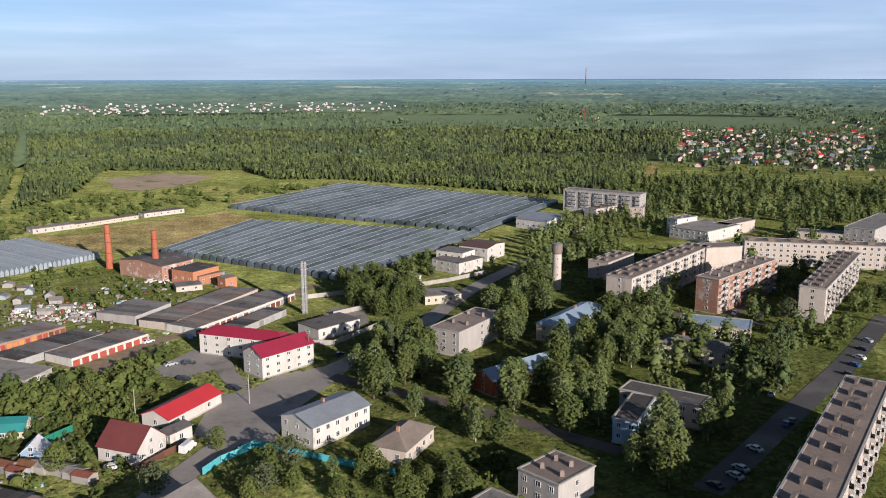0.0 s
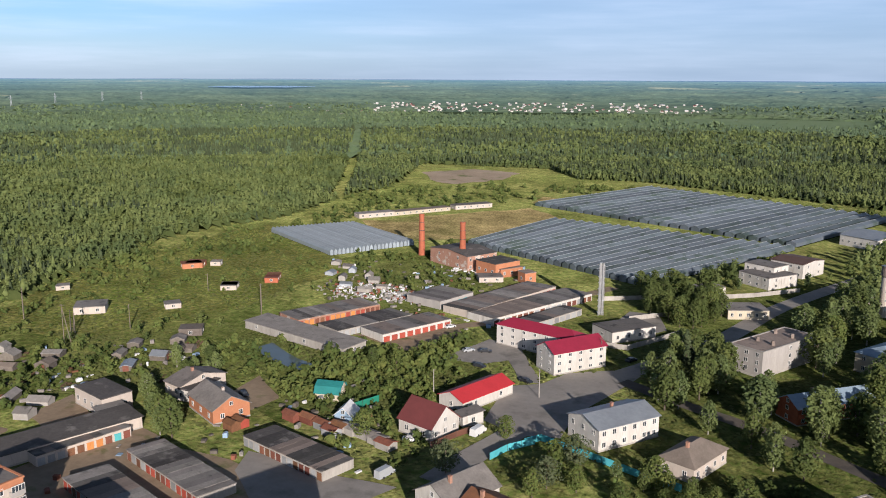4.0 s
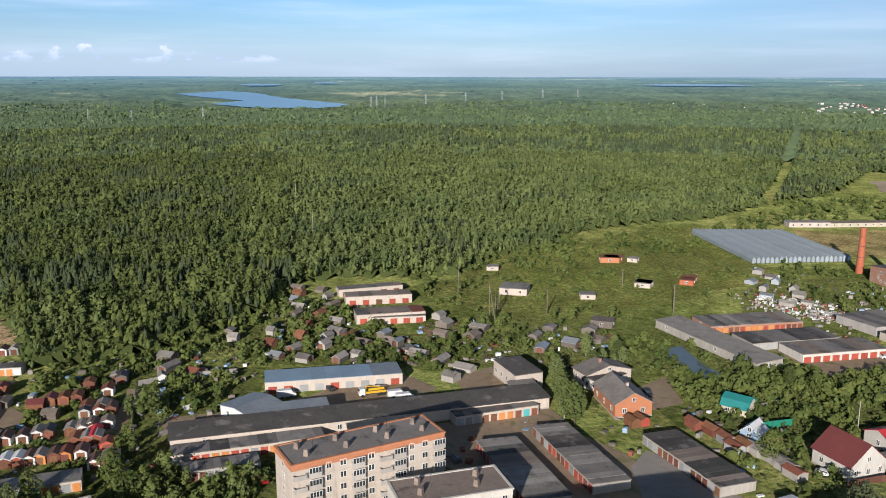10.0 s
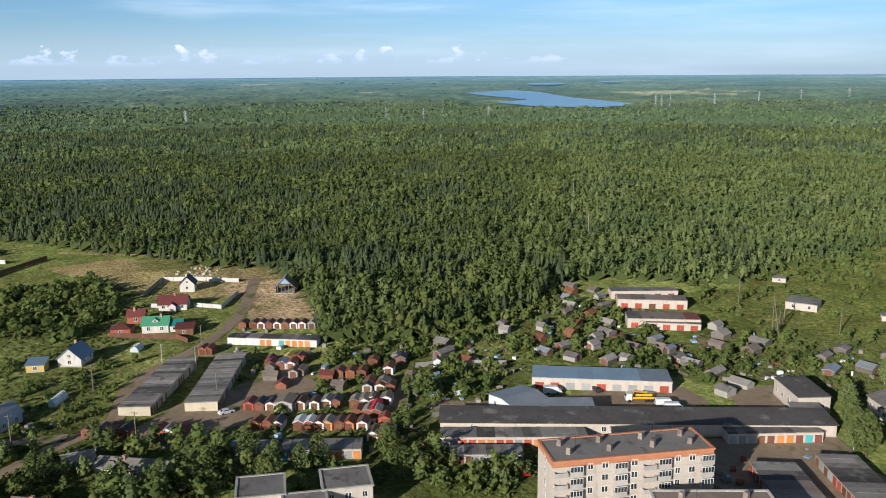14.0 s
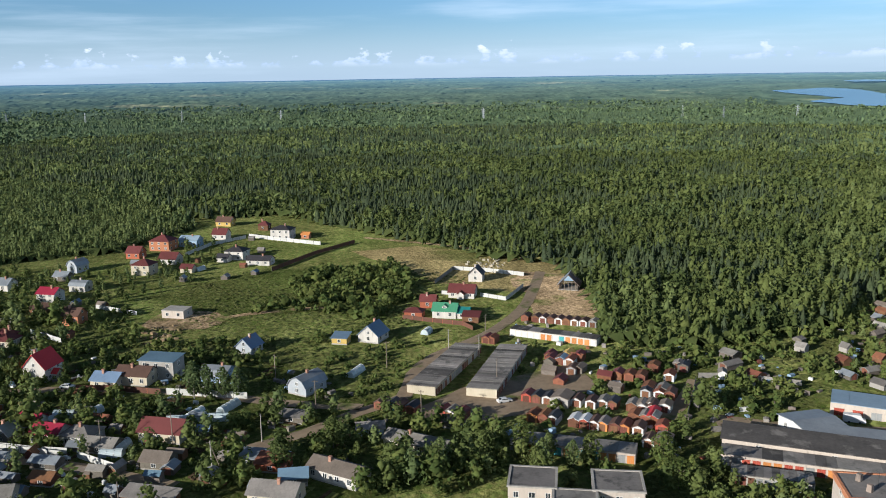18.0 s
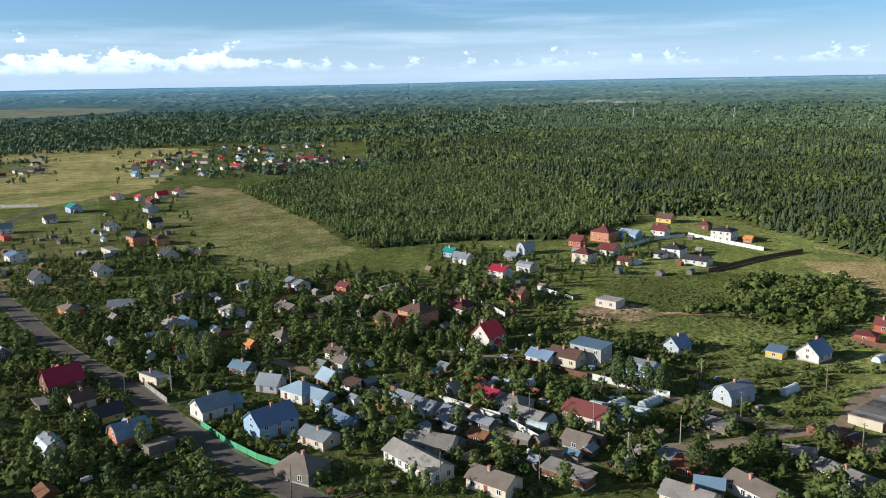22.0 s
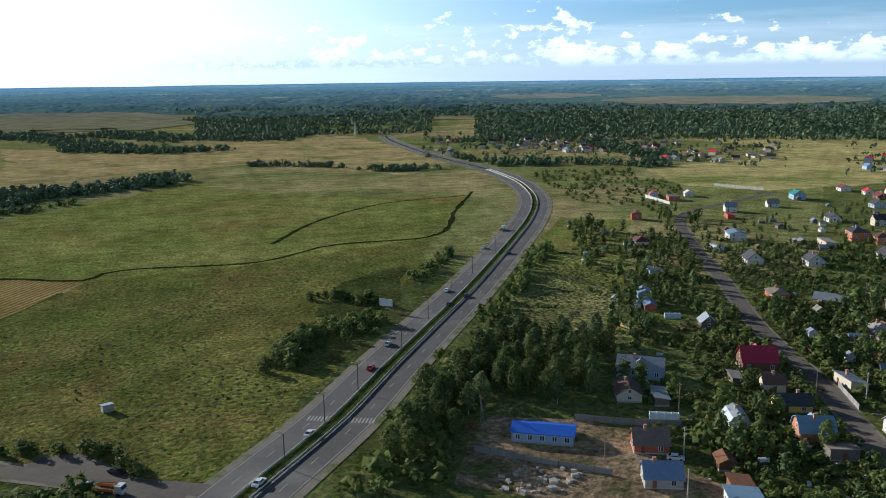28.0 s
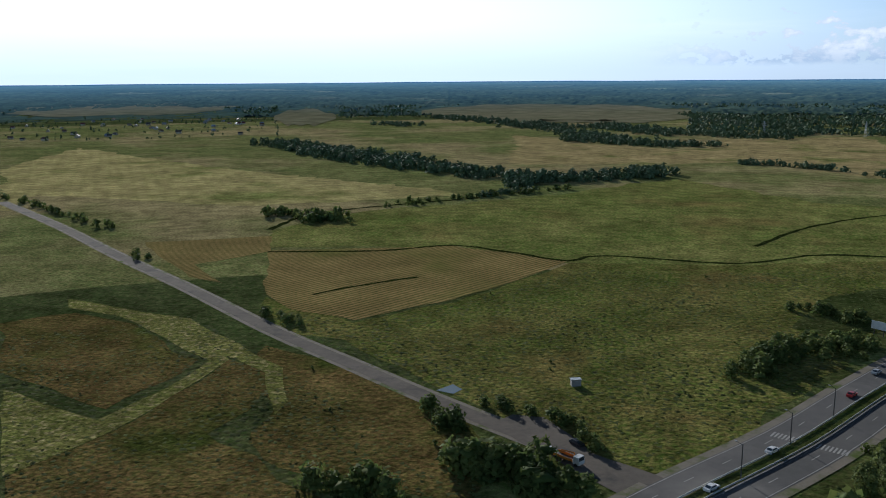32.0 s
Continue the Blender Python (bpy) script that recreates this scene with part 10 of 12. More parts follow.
shed(-230.6, -56.5, 259.1, 4.1, 2.4, 1.8, 'zinc_roof', 'white_metal', rh=0.6)
shed(-284.2, -138.1, 167.2, 3.0, 3.2, 1.4, 'slate_roof', 'grey_wood', rh=1.1)
shed(-294.9, -127.3, 67.0, 3.1, 2.9, 1.9, 'zinc_roof', 'white_metal', rh=1.0)
shed(-361.8, -136.0, 167.4, 4.7, 2.4, 1.8, 'blue_roof', 'grey_wood', rh=1.0)
shed(-371.5, -188.4, 71.5, 3.3, 3.0, 1.4, 'brown_slate', 'brown_wood', rh=1.2)
shed(-359.0, -149.3, 81.3, 3.0, 2.9, 1.4, 'blue_roof', 'grey_wood', rh=0.6)
shed(-313.7, -132.3, 164.6, 4.8, 3.2, 1.7, 'slate_roof', 'grey_wood', rh=0.7)
shed(-315.2, -122.3, 169.2, 3.6, 2.8, 1.9, 'rust', 'brown_wood', rh=0.7)
shed(-325.5, -156.4, 80.5, 3.3, 2.7, 1.3, 'rust', 'brown_wood', rh=0.9)
shed(-339.2, -153.8, 67.8, 3.5, 2.8, 1.6, 'zinc_roof', 'grey_wood', rh=0.9)
shed(-357.2, -123.4, 68.8, 4.3, 2.4, 1.7, 'brown_slate', 'brown_wood', rh=1.1)
shed(-318.6, -164.3, 171.0, 3.3, 2.7, 1.8, 'rust', 'brown_wood', rh=0.8)
shed(-343.2, -127.0, 163.9, 2.9, 3.2, 1.9, 'zinc_roof', 'grey_wood', rh=0.9)
shed(-402.0, -100.2, 171.4, 3.4, 2.8, 1.9, 'zinc_roof', 'grey_wood', rh=1.1)
shed(-441.7, -133.8, 260.2, 4.0, 3.2, 1.4, 'zinc_roof', 'grey_wood', rh=1.3)
shed(-464.7, -72.2, 252.2, 3.7, 2.4, 2.0, 'slate_roof', 'grey_wood', rh=1.0)
shed(-485.4, -116.7, 253.9, 2.9, 3.0, 1.7, 'slate_roof', 'grey_wood', rh=0.6)
shed(-502.4, -83.3, 79.6, 3.2, 2.8, 1.7, 'slate_roof', 'grey_wood', rh=0.8)
shed(-445.3, -101.8, 157.4, 4.4, 2.6, 1.3, 'rust', 'brown_wood', rh=0.8)
shed(-429.3, -76.2, 74.1, 3.2, 3.0, 1.5, 'rust', 'brown_wood', rh=0.6)
shed(-404.4, -80.6, 171.3, 4.6, 3.2, 1.4, 'slate_roof', 'grey_wood', rh=1.0)
shed(-412.1, -67.8, 162.4, 3.5, 2.9, 1.6, 'blue_roof', 'grey_wood', rh=0.8)
shed(-455.4, -455.5, -20.9, 3.3, 3.3, 1.8, 'slate_roof', 'grey_wood', rh=0.5)
shed(-389.6, -401.8, -15.2, 4.8, 3.0, 1.9, 'zinc_roof', 'white_metal', rh=1.1)
shed(-322.9, -437.5, -116.6, 4.1, 2.6, 1.8, 'rust', 'brown_wood', rh=1.2)
shed(-374.6, -414.8, -113.1, 4.3, 2.9, 1.5, 'zinc_roof', 'white_metal', rh=1.0)
shed(-337.1, -393.0, -117.3, 4.2, 3.4, 1.7, 'zinc_roof', 'grey_wood', rh=0.6)
shed(-335.6, -369.6, -27.0, 4.2, 3.5, 1.9, 'zinc_roof', 'grey_wood', rh=1.2)
shed(-371.5, -455.7, -19.2, 4.1, 2.6, 1.4, 'zinc_roof', 'grey_wood', rh=0.7)
shed(-368.7, -341.5, -24.9, 4.0, 2.9, 1.3, 'zinc_roof', 'white_metal', rh=0.5)
shed(-407.0, -393.3, -17.5, 3.3, 2.6, 1.6, 'blue_roof', 'grey_wood', rh=0.7)
shed(-453.1, -528.5, -119.4, 4.6, 3.4, 1.9, 'slate_roof', 'grey_wood', rh=1.2)
shed(-307.2, -386.9, 71.0, 3.2, 2.7, 1.4, 'brown_slate', 'brown_wood', rh=0.7)
shed(-392.5, -442.3, -109.3, 4.0, 3.2, 1.8, 'blue_roof', 'grey_wood', rh=1.2)
shed(-362.2, -454.5, -26.7, 4.0, 3.5, 1.4, 'slate_roof', 'grey_wood', rh=0.5)
shed(-450.5, -494.1, 62.1, 3.5, 3.1, 1.3, 'blue_roof', 'grey_wood', rh=0.8)
shed(-390.5, -432.3, -25.0, 3.6, 3.1, 1.5, 'zinc_roof', 'white_metal', rh=0.8)
shed(-400.2, -414.6, -25.3, 3.6, 3.3, 1.5, 'blue_roof', 'grey_wood', rh=1.0)
shed(-200.2, -342.8, -29.3, 3.3, 2.9, 1.5, 'brown_slate', 'brown_wood', rh=1.2)
shed(-250.0, -458.3, -17.4, 4.3, 3.0, 1.8, 'slate_roof', 'grey_wood', rh=1.0)
shed(-225.1, -410.9, -14.6, 2.8, 3.4, 1.7, 'zinc_roof', 'grey_wood', rh=0.7)
shed(-245.5, -422.7, -19.2, 3.8, 2.4, 1.6, 'zinc_roof', 'white_metal', rh=0.7)
shed(-181.9, -303.0, 60.9, 3.7, 2.5, 1.7, 'zinc_roof', 'white_metal', rh=0.5)
shed(-209.5, -402.4, -112.2, 3.1, 3.2, 1.6, 'blue_roof', 'grey_wood', rh=0.6)
shed(-200.3, -386.6, -115.7, 3.7, 2.9, 1.7, 'zinc_roof', 'white_metal', rh=1.2)
shed(-178.2, -314.9, -120.4, 2.9, 3.2, 1.5, 'zinc_roof', 'white_metal', rh=1.0)
hothouse(-236.7, -90.5, 86.5, 7.0)
hothouse(-237.8, -88.1, 154.5, 7.0)
hothouse(-229.9, -60.9, 86.5, 8.0)
hothouse(-233.8, -57.8, 154.5, 6.0)
hothouse(-230.5, -51.4, 86.5, 8.0)
hothouse(-238.4, -49.2, 154.5, 8.0)
hothouse(-209.3, -73.7, 86.5, 6.0)
hothouse(-213.4, -72.8, 154.5, 6.0)
hothouse(-234.9, -97.1, 154.5, 7.0)
hothouse(-237.4, -95.2, 86.5, 7.0)
hothouse(-195.8, -134.5, 154.5, 5.0)
hothouse(-425.1, -97.1, 154.5, 6.0)
hothouse(-264.3, -13.2, 154.5, 8.0)
hothouse(-135.8, -231.7, 154.5, 4.0)
hothouse(-127.4, -196.2, 154.5, 8.0)
hothouse(-186.3, -283.9, 154.5, 6.0)
hothouse(-234.6, -144.2, 154.5, 6.0)
hothouse(-199.1, -121.1, 154.5, 9.0)
hothouse(-301.2, -20.9, 154.5, 5.0)
hothouse(-305.9, 11.8, 154.5, 5.0)

# ---- fences ----
fence([(-58.4, 191.2), (-55.7, 198.0), (-50.1, 204.5)], 2.0, 'turquoise_fence', 'turquoise board fence round a garden')
fence([(-52.6, 202.8), (-49.2, 207.2), (-36.6, 201.8), (-21.5, 194.8), (-11.6, 191.1)], 2.0, 'turquoise_fence', 'turquoise board fence round a garden')
fence([(-74.9, 192.5), (-70.9, 201.2), (-67.1, 207.9)], 1.8, 'brown_fence', 'brown sheet-metal fence before the gabled house')
fence([(-106.2, 206.1), (-100.7, 217.0)], 2.2, 'teal_fence', 'dark green sheet-metal fence')
fence([(-251.7, -70.5), (-248.5, -57.6), (-245.4, -45.0)], 2.2, 'pale_fence', 'white rendered garden wall')
fence([(-258.1, -99.7), (-256.9, -89.5), (-251.9, -72.3)], 1.9, 'brown_fence', 'brown fence panels between brick posts', post='red_brick')
fence([(-217.4, -110.4), (-213.1, -98.0), (-209.0, -86.1)], 2.0, 'pale_fence', 'pale plank fence along the lane')
fence([(-208.8, -82.3), (-199.9, -69.4)], 2.0, 'pale_fence', 'pale plank fence along the lane')
fence([(-217.9, -110.4), (-212.7, -94.1), (-210.9, -85.5)], 2.0, 'pale_fence', 'pale plank fence along the lane')
fence([(-173.3, -161.3), (-165.9, -145.1), (-161.9, -132.7), (-160.7, -124.8)], 1.8, 'green_fence', 'bright green plank fence beside the village road')
fence([(-512.3, -86.6), (-497.4, -65.9), (-481.1, -41.2)], 2.2, 'pale_fence', 'long white garden wall')
fence([(-417.9, -60.3), (-454.5, -42.2), (-484.2, -21.8)], 2.2, 'brown_fence', 'dark brown sheet fence along the plot')
fence([(-461.5, -112.6), (-489.4, -104.3), (-508.7, -87.7)], 2.0, 'pale_fence', 'long white garden wall')
fence([(-356.9, -126.1), (-343.7, -105.4)], 1.8, 'pale_fence', 'pale concrete garden wall')
fence([(-322.2, -139.1), (-308.7, -122.8)], 2.0, 'pale_fence', 'white rendered garden wall')
fence([(-408.7, 29.4), (-403.1, 44.1), (-391.4, 61.8)], 2.0, 'pale_fence', 'white wall round a new house')
fence([(-381.0, 18.8), (-408.7, 29.4)], 2.0, 'grey_fence', 'dark fence round a new house')
fence([(-362.2, 20.8), (-358.8, 28.4)], 1.8, 'pale_fence', 'white wall before a red-roofed house')
fence([(-356.6, 37.2), (-348.2, 47.4), (-370.4, 58.2)], 1.8, 'pale_fence', 'white wall before a red-roofed house')
fence([(-325.5, 3.2), (-319.6, 14.6), (-313.7, 26.0), (-307.1, 29.2)], 1.8, 'brown_fence', 'brown fence panels between brick posts', post='red_brick')
fence([(-248.6, 94.5), (-247.8, 101.9), (-243.8, 112.5), (-238.7, 123.1)], 1.8, 'grey_fence', 'weathered grey fence across the grass')
fence([(-219.3, 80.9), (-246.7, 93.2)], 1.6, 'grey_fence', 'low concrete fence beside the dirt path')
fence([(-44.1, 330.2), (-24.8, 347.3), (-19.7, 340.2)], 2.0, 'concrete', 'concrete panel fence round the boiler yard', post='concrete')
fence([(-59.6, 356.7), (-41.1, 366.3), (-19.7, 340.2)], 2.0, 'concrete', 'concrete panel fence round the boiler yard', post='concrete')
fence([(-53.7, 293.6), (-39.3, 292.3), (-22.9, 318.3)], 2.0, 'concrete', 'concrete panel fence round the boiler yard', post='concrete')
fence([(-23.9, 371.3), (1.6, 387.1), (20.9, 404.3)], 2.0, 'concrete', 'concrete panel fence along the street', post='concrete')
fence([(75.1, 503.5), (102.0, 549.2)], 2.0, 'concrete', 'concrete panel fence along the street', post='concrete')
fence([(-103.3, -203.6), (-117.0, -194.7), (-128.7, -189.5), (-134.7, -192.4)], 2.0, 'grey_fence', 'grey fence behind the building yard')
fence([(-447.9, -627.7), (-465.8, -584.6)], 2.2, 'pale_fence', 'long white wall beyond the village')
fence([(-356.7, -587.8), (-353.0, -547.4)], 2.2, 'pale_fence', 'white wall round a brick house')
fence([(-161.5, -285.3), (-162.3, -267.1)], 1.5, 'yellow_siding', 'yellow gas pipe fence at the field corner')
fence([(-69.9, -194.4), (-83.1, -181.6), (-96.7, -170.1)], 1.6, 'grey_fence', 'low concrete wall in the building yard')
fence([(-216.1, -252.7), (-203.3, -223.7)], 1.4, 'brown_fence', 'low wooden fence beside the village road')
fence([(-191.2, -200.1), (-182.8, -182.7)], 1.8, 'grey_fence', 'grey plank fence beside the village road')

# ---- poles ----
pole(-86.8, 225.9, 70.0, 9.0, 'pole_concrete', 1, False)
pole(-57.2, 237.2, 131.0, 9.0, 'pole_concrete', 1, False)
pole(-44.9, 272.2, 142.0, 10.0, 'pole_wood', 1, False)
pole(-183.8, 284.7, 107.0, 13.0, 'pole_wood', 1, False)
pole(-265.7, 244.0, 132.0, 11.0, 'pole_wood', 1, False)
pole(-236.3, 237.9, 140.0, 9.0, 'pole_wood', 1, True)
pole(-219.4, 249.9, 114.0, 9.0, 'pole_wood', 1, False)
pole(-227.3, 310.0, 59.0, 8.0, 'pole_wood', 1, False)
pole(-266.7, 245.2, 129.0, 13.0, 'pole_wood', 1, False)
pole(-235.0, 238.4, 150.0, 8.0, 'pole_wood', 1, True)
pole(-221.2, 252.0, 108.0, 9.0, 'pole_wood', 1, False)
pole(-187.7, 291.2, 100.0, 11.0, 'pole_wood', 1, False)
pole(-259.6, -38.3, 48.0, 9.0, 'pole_wood', 1, False)
pole(-269.1, -3.1, 87.0, 9.0, 'pole_wood', 1, False)
pole(-195.8, -45.5, 113.0, 9.0, 'pole_concrete', 1, True)
pole(-211.9, -77.1, 85.0, 9.0, 'pole_wood', 1, False)
pole(-235.1, -23.6, 84.0, 9.0, 'pole_wood', 1, False)
pole(-213.8, -36.1, 15.0, 8.0, 'pole_concrete', 1, False)
pole(-304.1, 33.6, 132.0, 7.0, 'pole_wood', 1, False)
pole(-226.6, 6.7, 54.0, 8.0, 'pole_wood', 1, False)
pole(-248.1, 30.9, 156.0, 9.0, 'pole_wood', 1, False)
pole(-283.7, 18.4, 49.0, 8.0, 'pole_concrete', 1, False)
pole(-276.2, 28.3, 132.0, 8.0, 'pole_concrete', 1, False)
pole(-189.9, -187.5, 88.0, 9.0, 'pole_concrete', 1, False)
pole(-177.1, -193.5, 160.0, 9.0, 'pole_wood', 1, False)
pole(-134.0, -198.9, 85.0, 9.0, 'pole_wood', 1, False)
pole(-118.7, -173.2, 90.0, 8.0, 'pole_concrete', 1, False)
pole(-98.0, -176.3, 45.0, 7.0, 'pole_wood', 1, False)
pole(-77.1, -208.6, 94.0, 9.0, 'pole_wood', 1, True)
pole(-106.3, -152.9, 57.0, 8.0, 'pole_concrete', 1, False)
pole(-167.5, -83.2, 18.0, 9.0, 'pole_wood', 1, False)
pole(-175.9, -61.5, 24.0, 9.0, 'pole_wood', 1, False)
pole(-214.2, -59.4, 122.0, 9.0, 'pole_wood', 1, False)
pole(-205.3, -153.2, 83.0, 8.0, 'pole_concrete', 1, False)
pole(-218.4, -154.8, 167.0, 8.0, 'pole_wood', 1, False)
pole(-261.8, -222.7, 19.0, 8.0, 'pole_concrete', 1, False)
pole(-276.9, -278.5, 106.0, 8.0, 'pole_wood', 1, True)
pole(-147.7, -111.8, 71.0, 9.0, 'pole_wood', 1, False)
pole(-36.3, -224.3, -33.0, 9.0, 'dark_metal', 0, False, True, 'street_lamp')
pole(-22.1, -200.9, -33.0, 9.0, 'dark_metal', 0, False, True, 'street_lamp')
pole(-50.6, -246.1, -33.0, 9.0, 'dark_metal', 0, False, True, 'street_lamp')
pole(-74.3, -281.9, -33.0, 9.0, 'dark_metal', 0, False, True, 'street_lamp')
pole(-115.4, -348.4, -33.0, 9.0, 'dark_metal', 0, False, True, 'street_lamp')
pole(-94.6, -316.2, -33.0, 9.0, 'dark_metal', 0, False, True, 'street_lamp')
pole(-138.6, -385.7, -33.0, 9.0, 'dark_metal', 0, False, True, 'street_lamp')
pole(-167.1, -427.2, -33.0, 9.0, 'dark_metal', 0, False, True, 'street_lamp')
pole(-214.7, -505.6, -33.0, 9.0, 'dark_metal', 0, False, True, 'street_lamp')
pole(-82.4, -225.8, -33.0, 9.0, 'dark_metal', 0, False, True, 'street_lamp')

# ---- vehicles ----
car(-15.0, -193.6, -126.2, 'car_white', 'car', 0.17)
car(-31.2, -218.3, -125.8, 'car_white', 'car', 0.17)
car(-59.1, -265.1, -122.8, 'car_red', 'car', 0.17)
car(-70.9, -288.3, -123.3, 'car_silver', 'car', 0.17)
car(-108.8, -332.6, 55.6, 'car_dark', 'car', 0.17)
car(-119.9, -343.3, 52.0, 'car_dark', 'car', 0.17)
car(-115.4, -355.9, -121.6, 'car_white', 'car', 0.17)
car(-165.3, -442.2, -121.7, 'car_white', 'car', 0.17)
car(-173.1, -423.0, 56.3, 'car_dark', 'car', 0.17)
car(24.2, -205.8, 143.5, 'car_white', 'car', 0)
car(17.9, -211.7, 138.8, 'car_dark', 'car', 0)
car(-91.1, 271.2, 44.2, 'car_silver', 'car', 0)
car(-85.2, 272.4, 14.3, 'car_dark', 'car', 0)
car(-106.9, 295.8, 55.9, 'car_white', 'car', 0)
car(-64.3, 248.7, -26.2, 'car_dark', 'car', 0)
car(-36.1, 281.0, 53.9, 'car_dark', 'car', 0)
car(-81.4, 194.9, 13.4, 'car_white', 'car', 0)
car(-235.1, 31.5, 106.4, 'car_white', 'car', 0)
car(-82.5, 257.1, -16.6, 'car_dark', 'car', 0)
car(-140.9, 207.0, -34.3, 'car_dark', 'car', 0)
car(-207.1, 137.3, 2.7, 'car_dark', 'car', 0)
car(-168.0, 91.5, -6.8, 'car_red', 'car', 0)
car(-115.9, -172.5, 148.4, 'car_white', 'car', 0)
car(-260.8, -103.4, 86.3, 'car_white', 'car', 0)
car(-285.8, -137.8, 118.4, 'car_white', 'car', 0)
car(-284.2, -141.0, 86.1, 'car_dark', 'car', 0)
car(153.4, 296.1, 120.3, 'car_silver')
car(147.1, 286.4, 120.3, 'car_dark')
car(141.8, 277.3, 120.3, 'car_white')
car(136.3, 269.8, 120.3, 'car_blue')
car(130.2, 260.6, 120.3, 'car_dark')
car(72.8, 193.9, 120.3, 'car_silver')
car(70.1, 190.0, 120.3, 'car_silver')
car(63.8, 185.1, 120.3, 'car_dark')
car(80.3, 205.1, 120.3, 'car_white')
car(94.6, 221.0, 60.3, 'car_blue')
car(96.9, 222.9, 60.3, 'car_dark')
car(99.1, 243.4, 60.3, 'car_silver')
car(127.3, 339.5, 60.3, 'car_silver')
car(127.1, 329.4, 60.3, 'car_dark')
car(118.0, 332.8, 60.3, 'car_white')
car(148.4, 370.4, 60.3, 'car_blue')
car(151.0, 380.8, 60.3, 'car_dark')
car(-66.1, 205.5, 75.6, 'car_white', 'van')
car(-188.9, 148.8, 66.7, 'car_white', 'van')
car(-185.4, 149.2, 66.7, 'car_white', 'van')
car(-210.8, 124.2, 66.7, 'car_white', 'van')
truck(18.9, -200.9, 148.1, 'truck_orange')
truck(-195.0, 144.1, 246.7, 'crane_yellow')
truck(-197.1, -492.4, -120.3, 'car_silver')
billboard(-81.4, -332.8, -41.599999999999994, 6.0)
shed(22.5, -256.0, 20, 3.0, 2.2, 2.0, 'zinc_roof', 'grey_block', kind='shed', rh=0.2, name='kiosk')
highway_marks()
crosswalk((-32.3, -230.4), (-50.6, -221.4))
rubble(-79.1, -173.7, 12, 46, 7, 'concrete')
rubble(-155.2, 334.9, 24, 130, 9, 'white_metal')
rubble(-155.2, 334.9, 30, 150, 10, 'grey_block')
rubble(-155.2, 334.9, 28, 60, 11, 'rust')
rubble(-135.1, 330.7, 16, 90, 12, 'grey_block')
rubble(-128.1, 387.8, 12, 60, 13, 'white_metal')
rubble(-415.6, 47.0, 18, 50, 3, 'cream_plaster')
rubble(-313.2, -88.1, 14, 40, 5, 'bare_soil')

# ---- pylons ----
pylon(-1682.3, 583.0, 161, 26.0)
pylon(-1583.1, 627.6, 125, 26.0)
pylon(-1706.0, 187.8, 102, 26.0)
pylon(-1607.7, 781.8, 74, 26.0)
pylon(-1796.2, 1526.2, 90, 30.0)
pylon(-1794.7, 1673.2, 58, 30.0)
pylon(-1793.2, 1818.4, 25, 30.0)
pylon(-1761.9, 1961.6, 20, 30.0)
pylon(-1705.9, 2057.6, 172, 30.0)
pylon(-1767.8, 1337.4, 110, 34.0)
pylon(-1755.8, 1354.9, 139, 34.0)
pylon(-1775.9, 1325.8, 90, 34.0)
pylon(-1824.6, -928.9, 126, 26.0)
pylon(-1889.3, -813.8, 177, 26.0)
pylon(-1853.4, -637.4, 29, 26.0)
pylon(-1790.9, -422.3, 127, 28.0)
pylon(-1820.6, -225.7, 114, 26.0)
pylon(-1747.5, 191.2, 64, 26.0)
pylon(-306.3, -1439.3, 54, 24.0)
pylon(-158.7, -1437.7, 24, 24.0)
pole(-518.4, 319.2, 161, 18.0, 'pole_concrete', 1)
pole(-413.6, 265.4, 32, 16.0, 'pole_concrete', 1)
pylon(637.2, 3878.1, 20, 75.0, 'mast')
pylon(304.1, 1858.2, 20, 26.0, 'mast')
pole(-228.4, 226.3, 20, 15.0, strut=True)

# ---- woods ----
FAR_CLEAR.append((53.54, 66.11, 2177, 3123))
FAR_CLEAR.append((58.64, 61.81, 3313, 3643))
FAR_CLEAR.append((178.15, 195.63, 1914, 2627))
FAR_CLEAR.append((200.98, 205.31, 1705, 2558))
FAR_CLEAR.append((177.79, 195.39, 1815, 2525))
FAR_CLEAR.append((177.95, 189.3, 1732, 2522))
FAR_CLEAR.append((353.02, 5.77, 1654, 2096))
FAR_CLEAR.append((337.3, 350.44, 1713, 2150))
FAR_CLEAR.append((134.83, 159.14, 2491, 3189))
FAR_CLEAR.append((2.48, 25.89, 2093, 2735))
FAR_CLEAR.append((6.13, 24.78, 2056, 2750))
FAR_CLEAR.append((332.4, 344.85, 790, 1911))
FAR_CLEAR.append((207.25, 221.44, 1522, 2686))
FAR_CLEAR.append((126.64, 137.02, 1245, 1361))
FAR_CLEAR.append((54.9, 57.4, 3500, 3750))
FAR_CLEAR.append((28.0, 36.4, 3330, 3620))


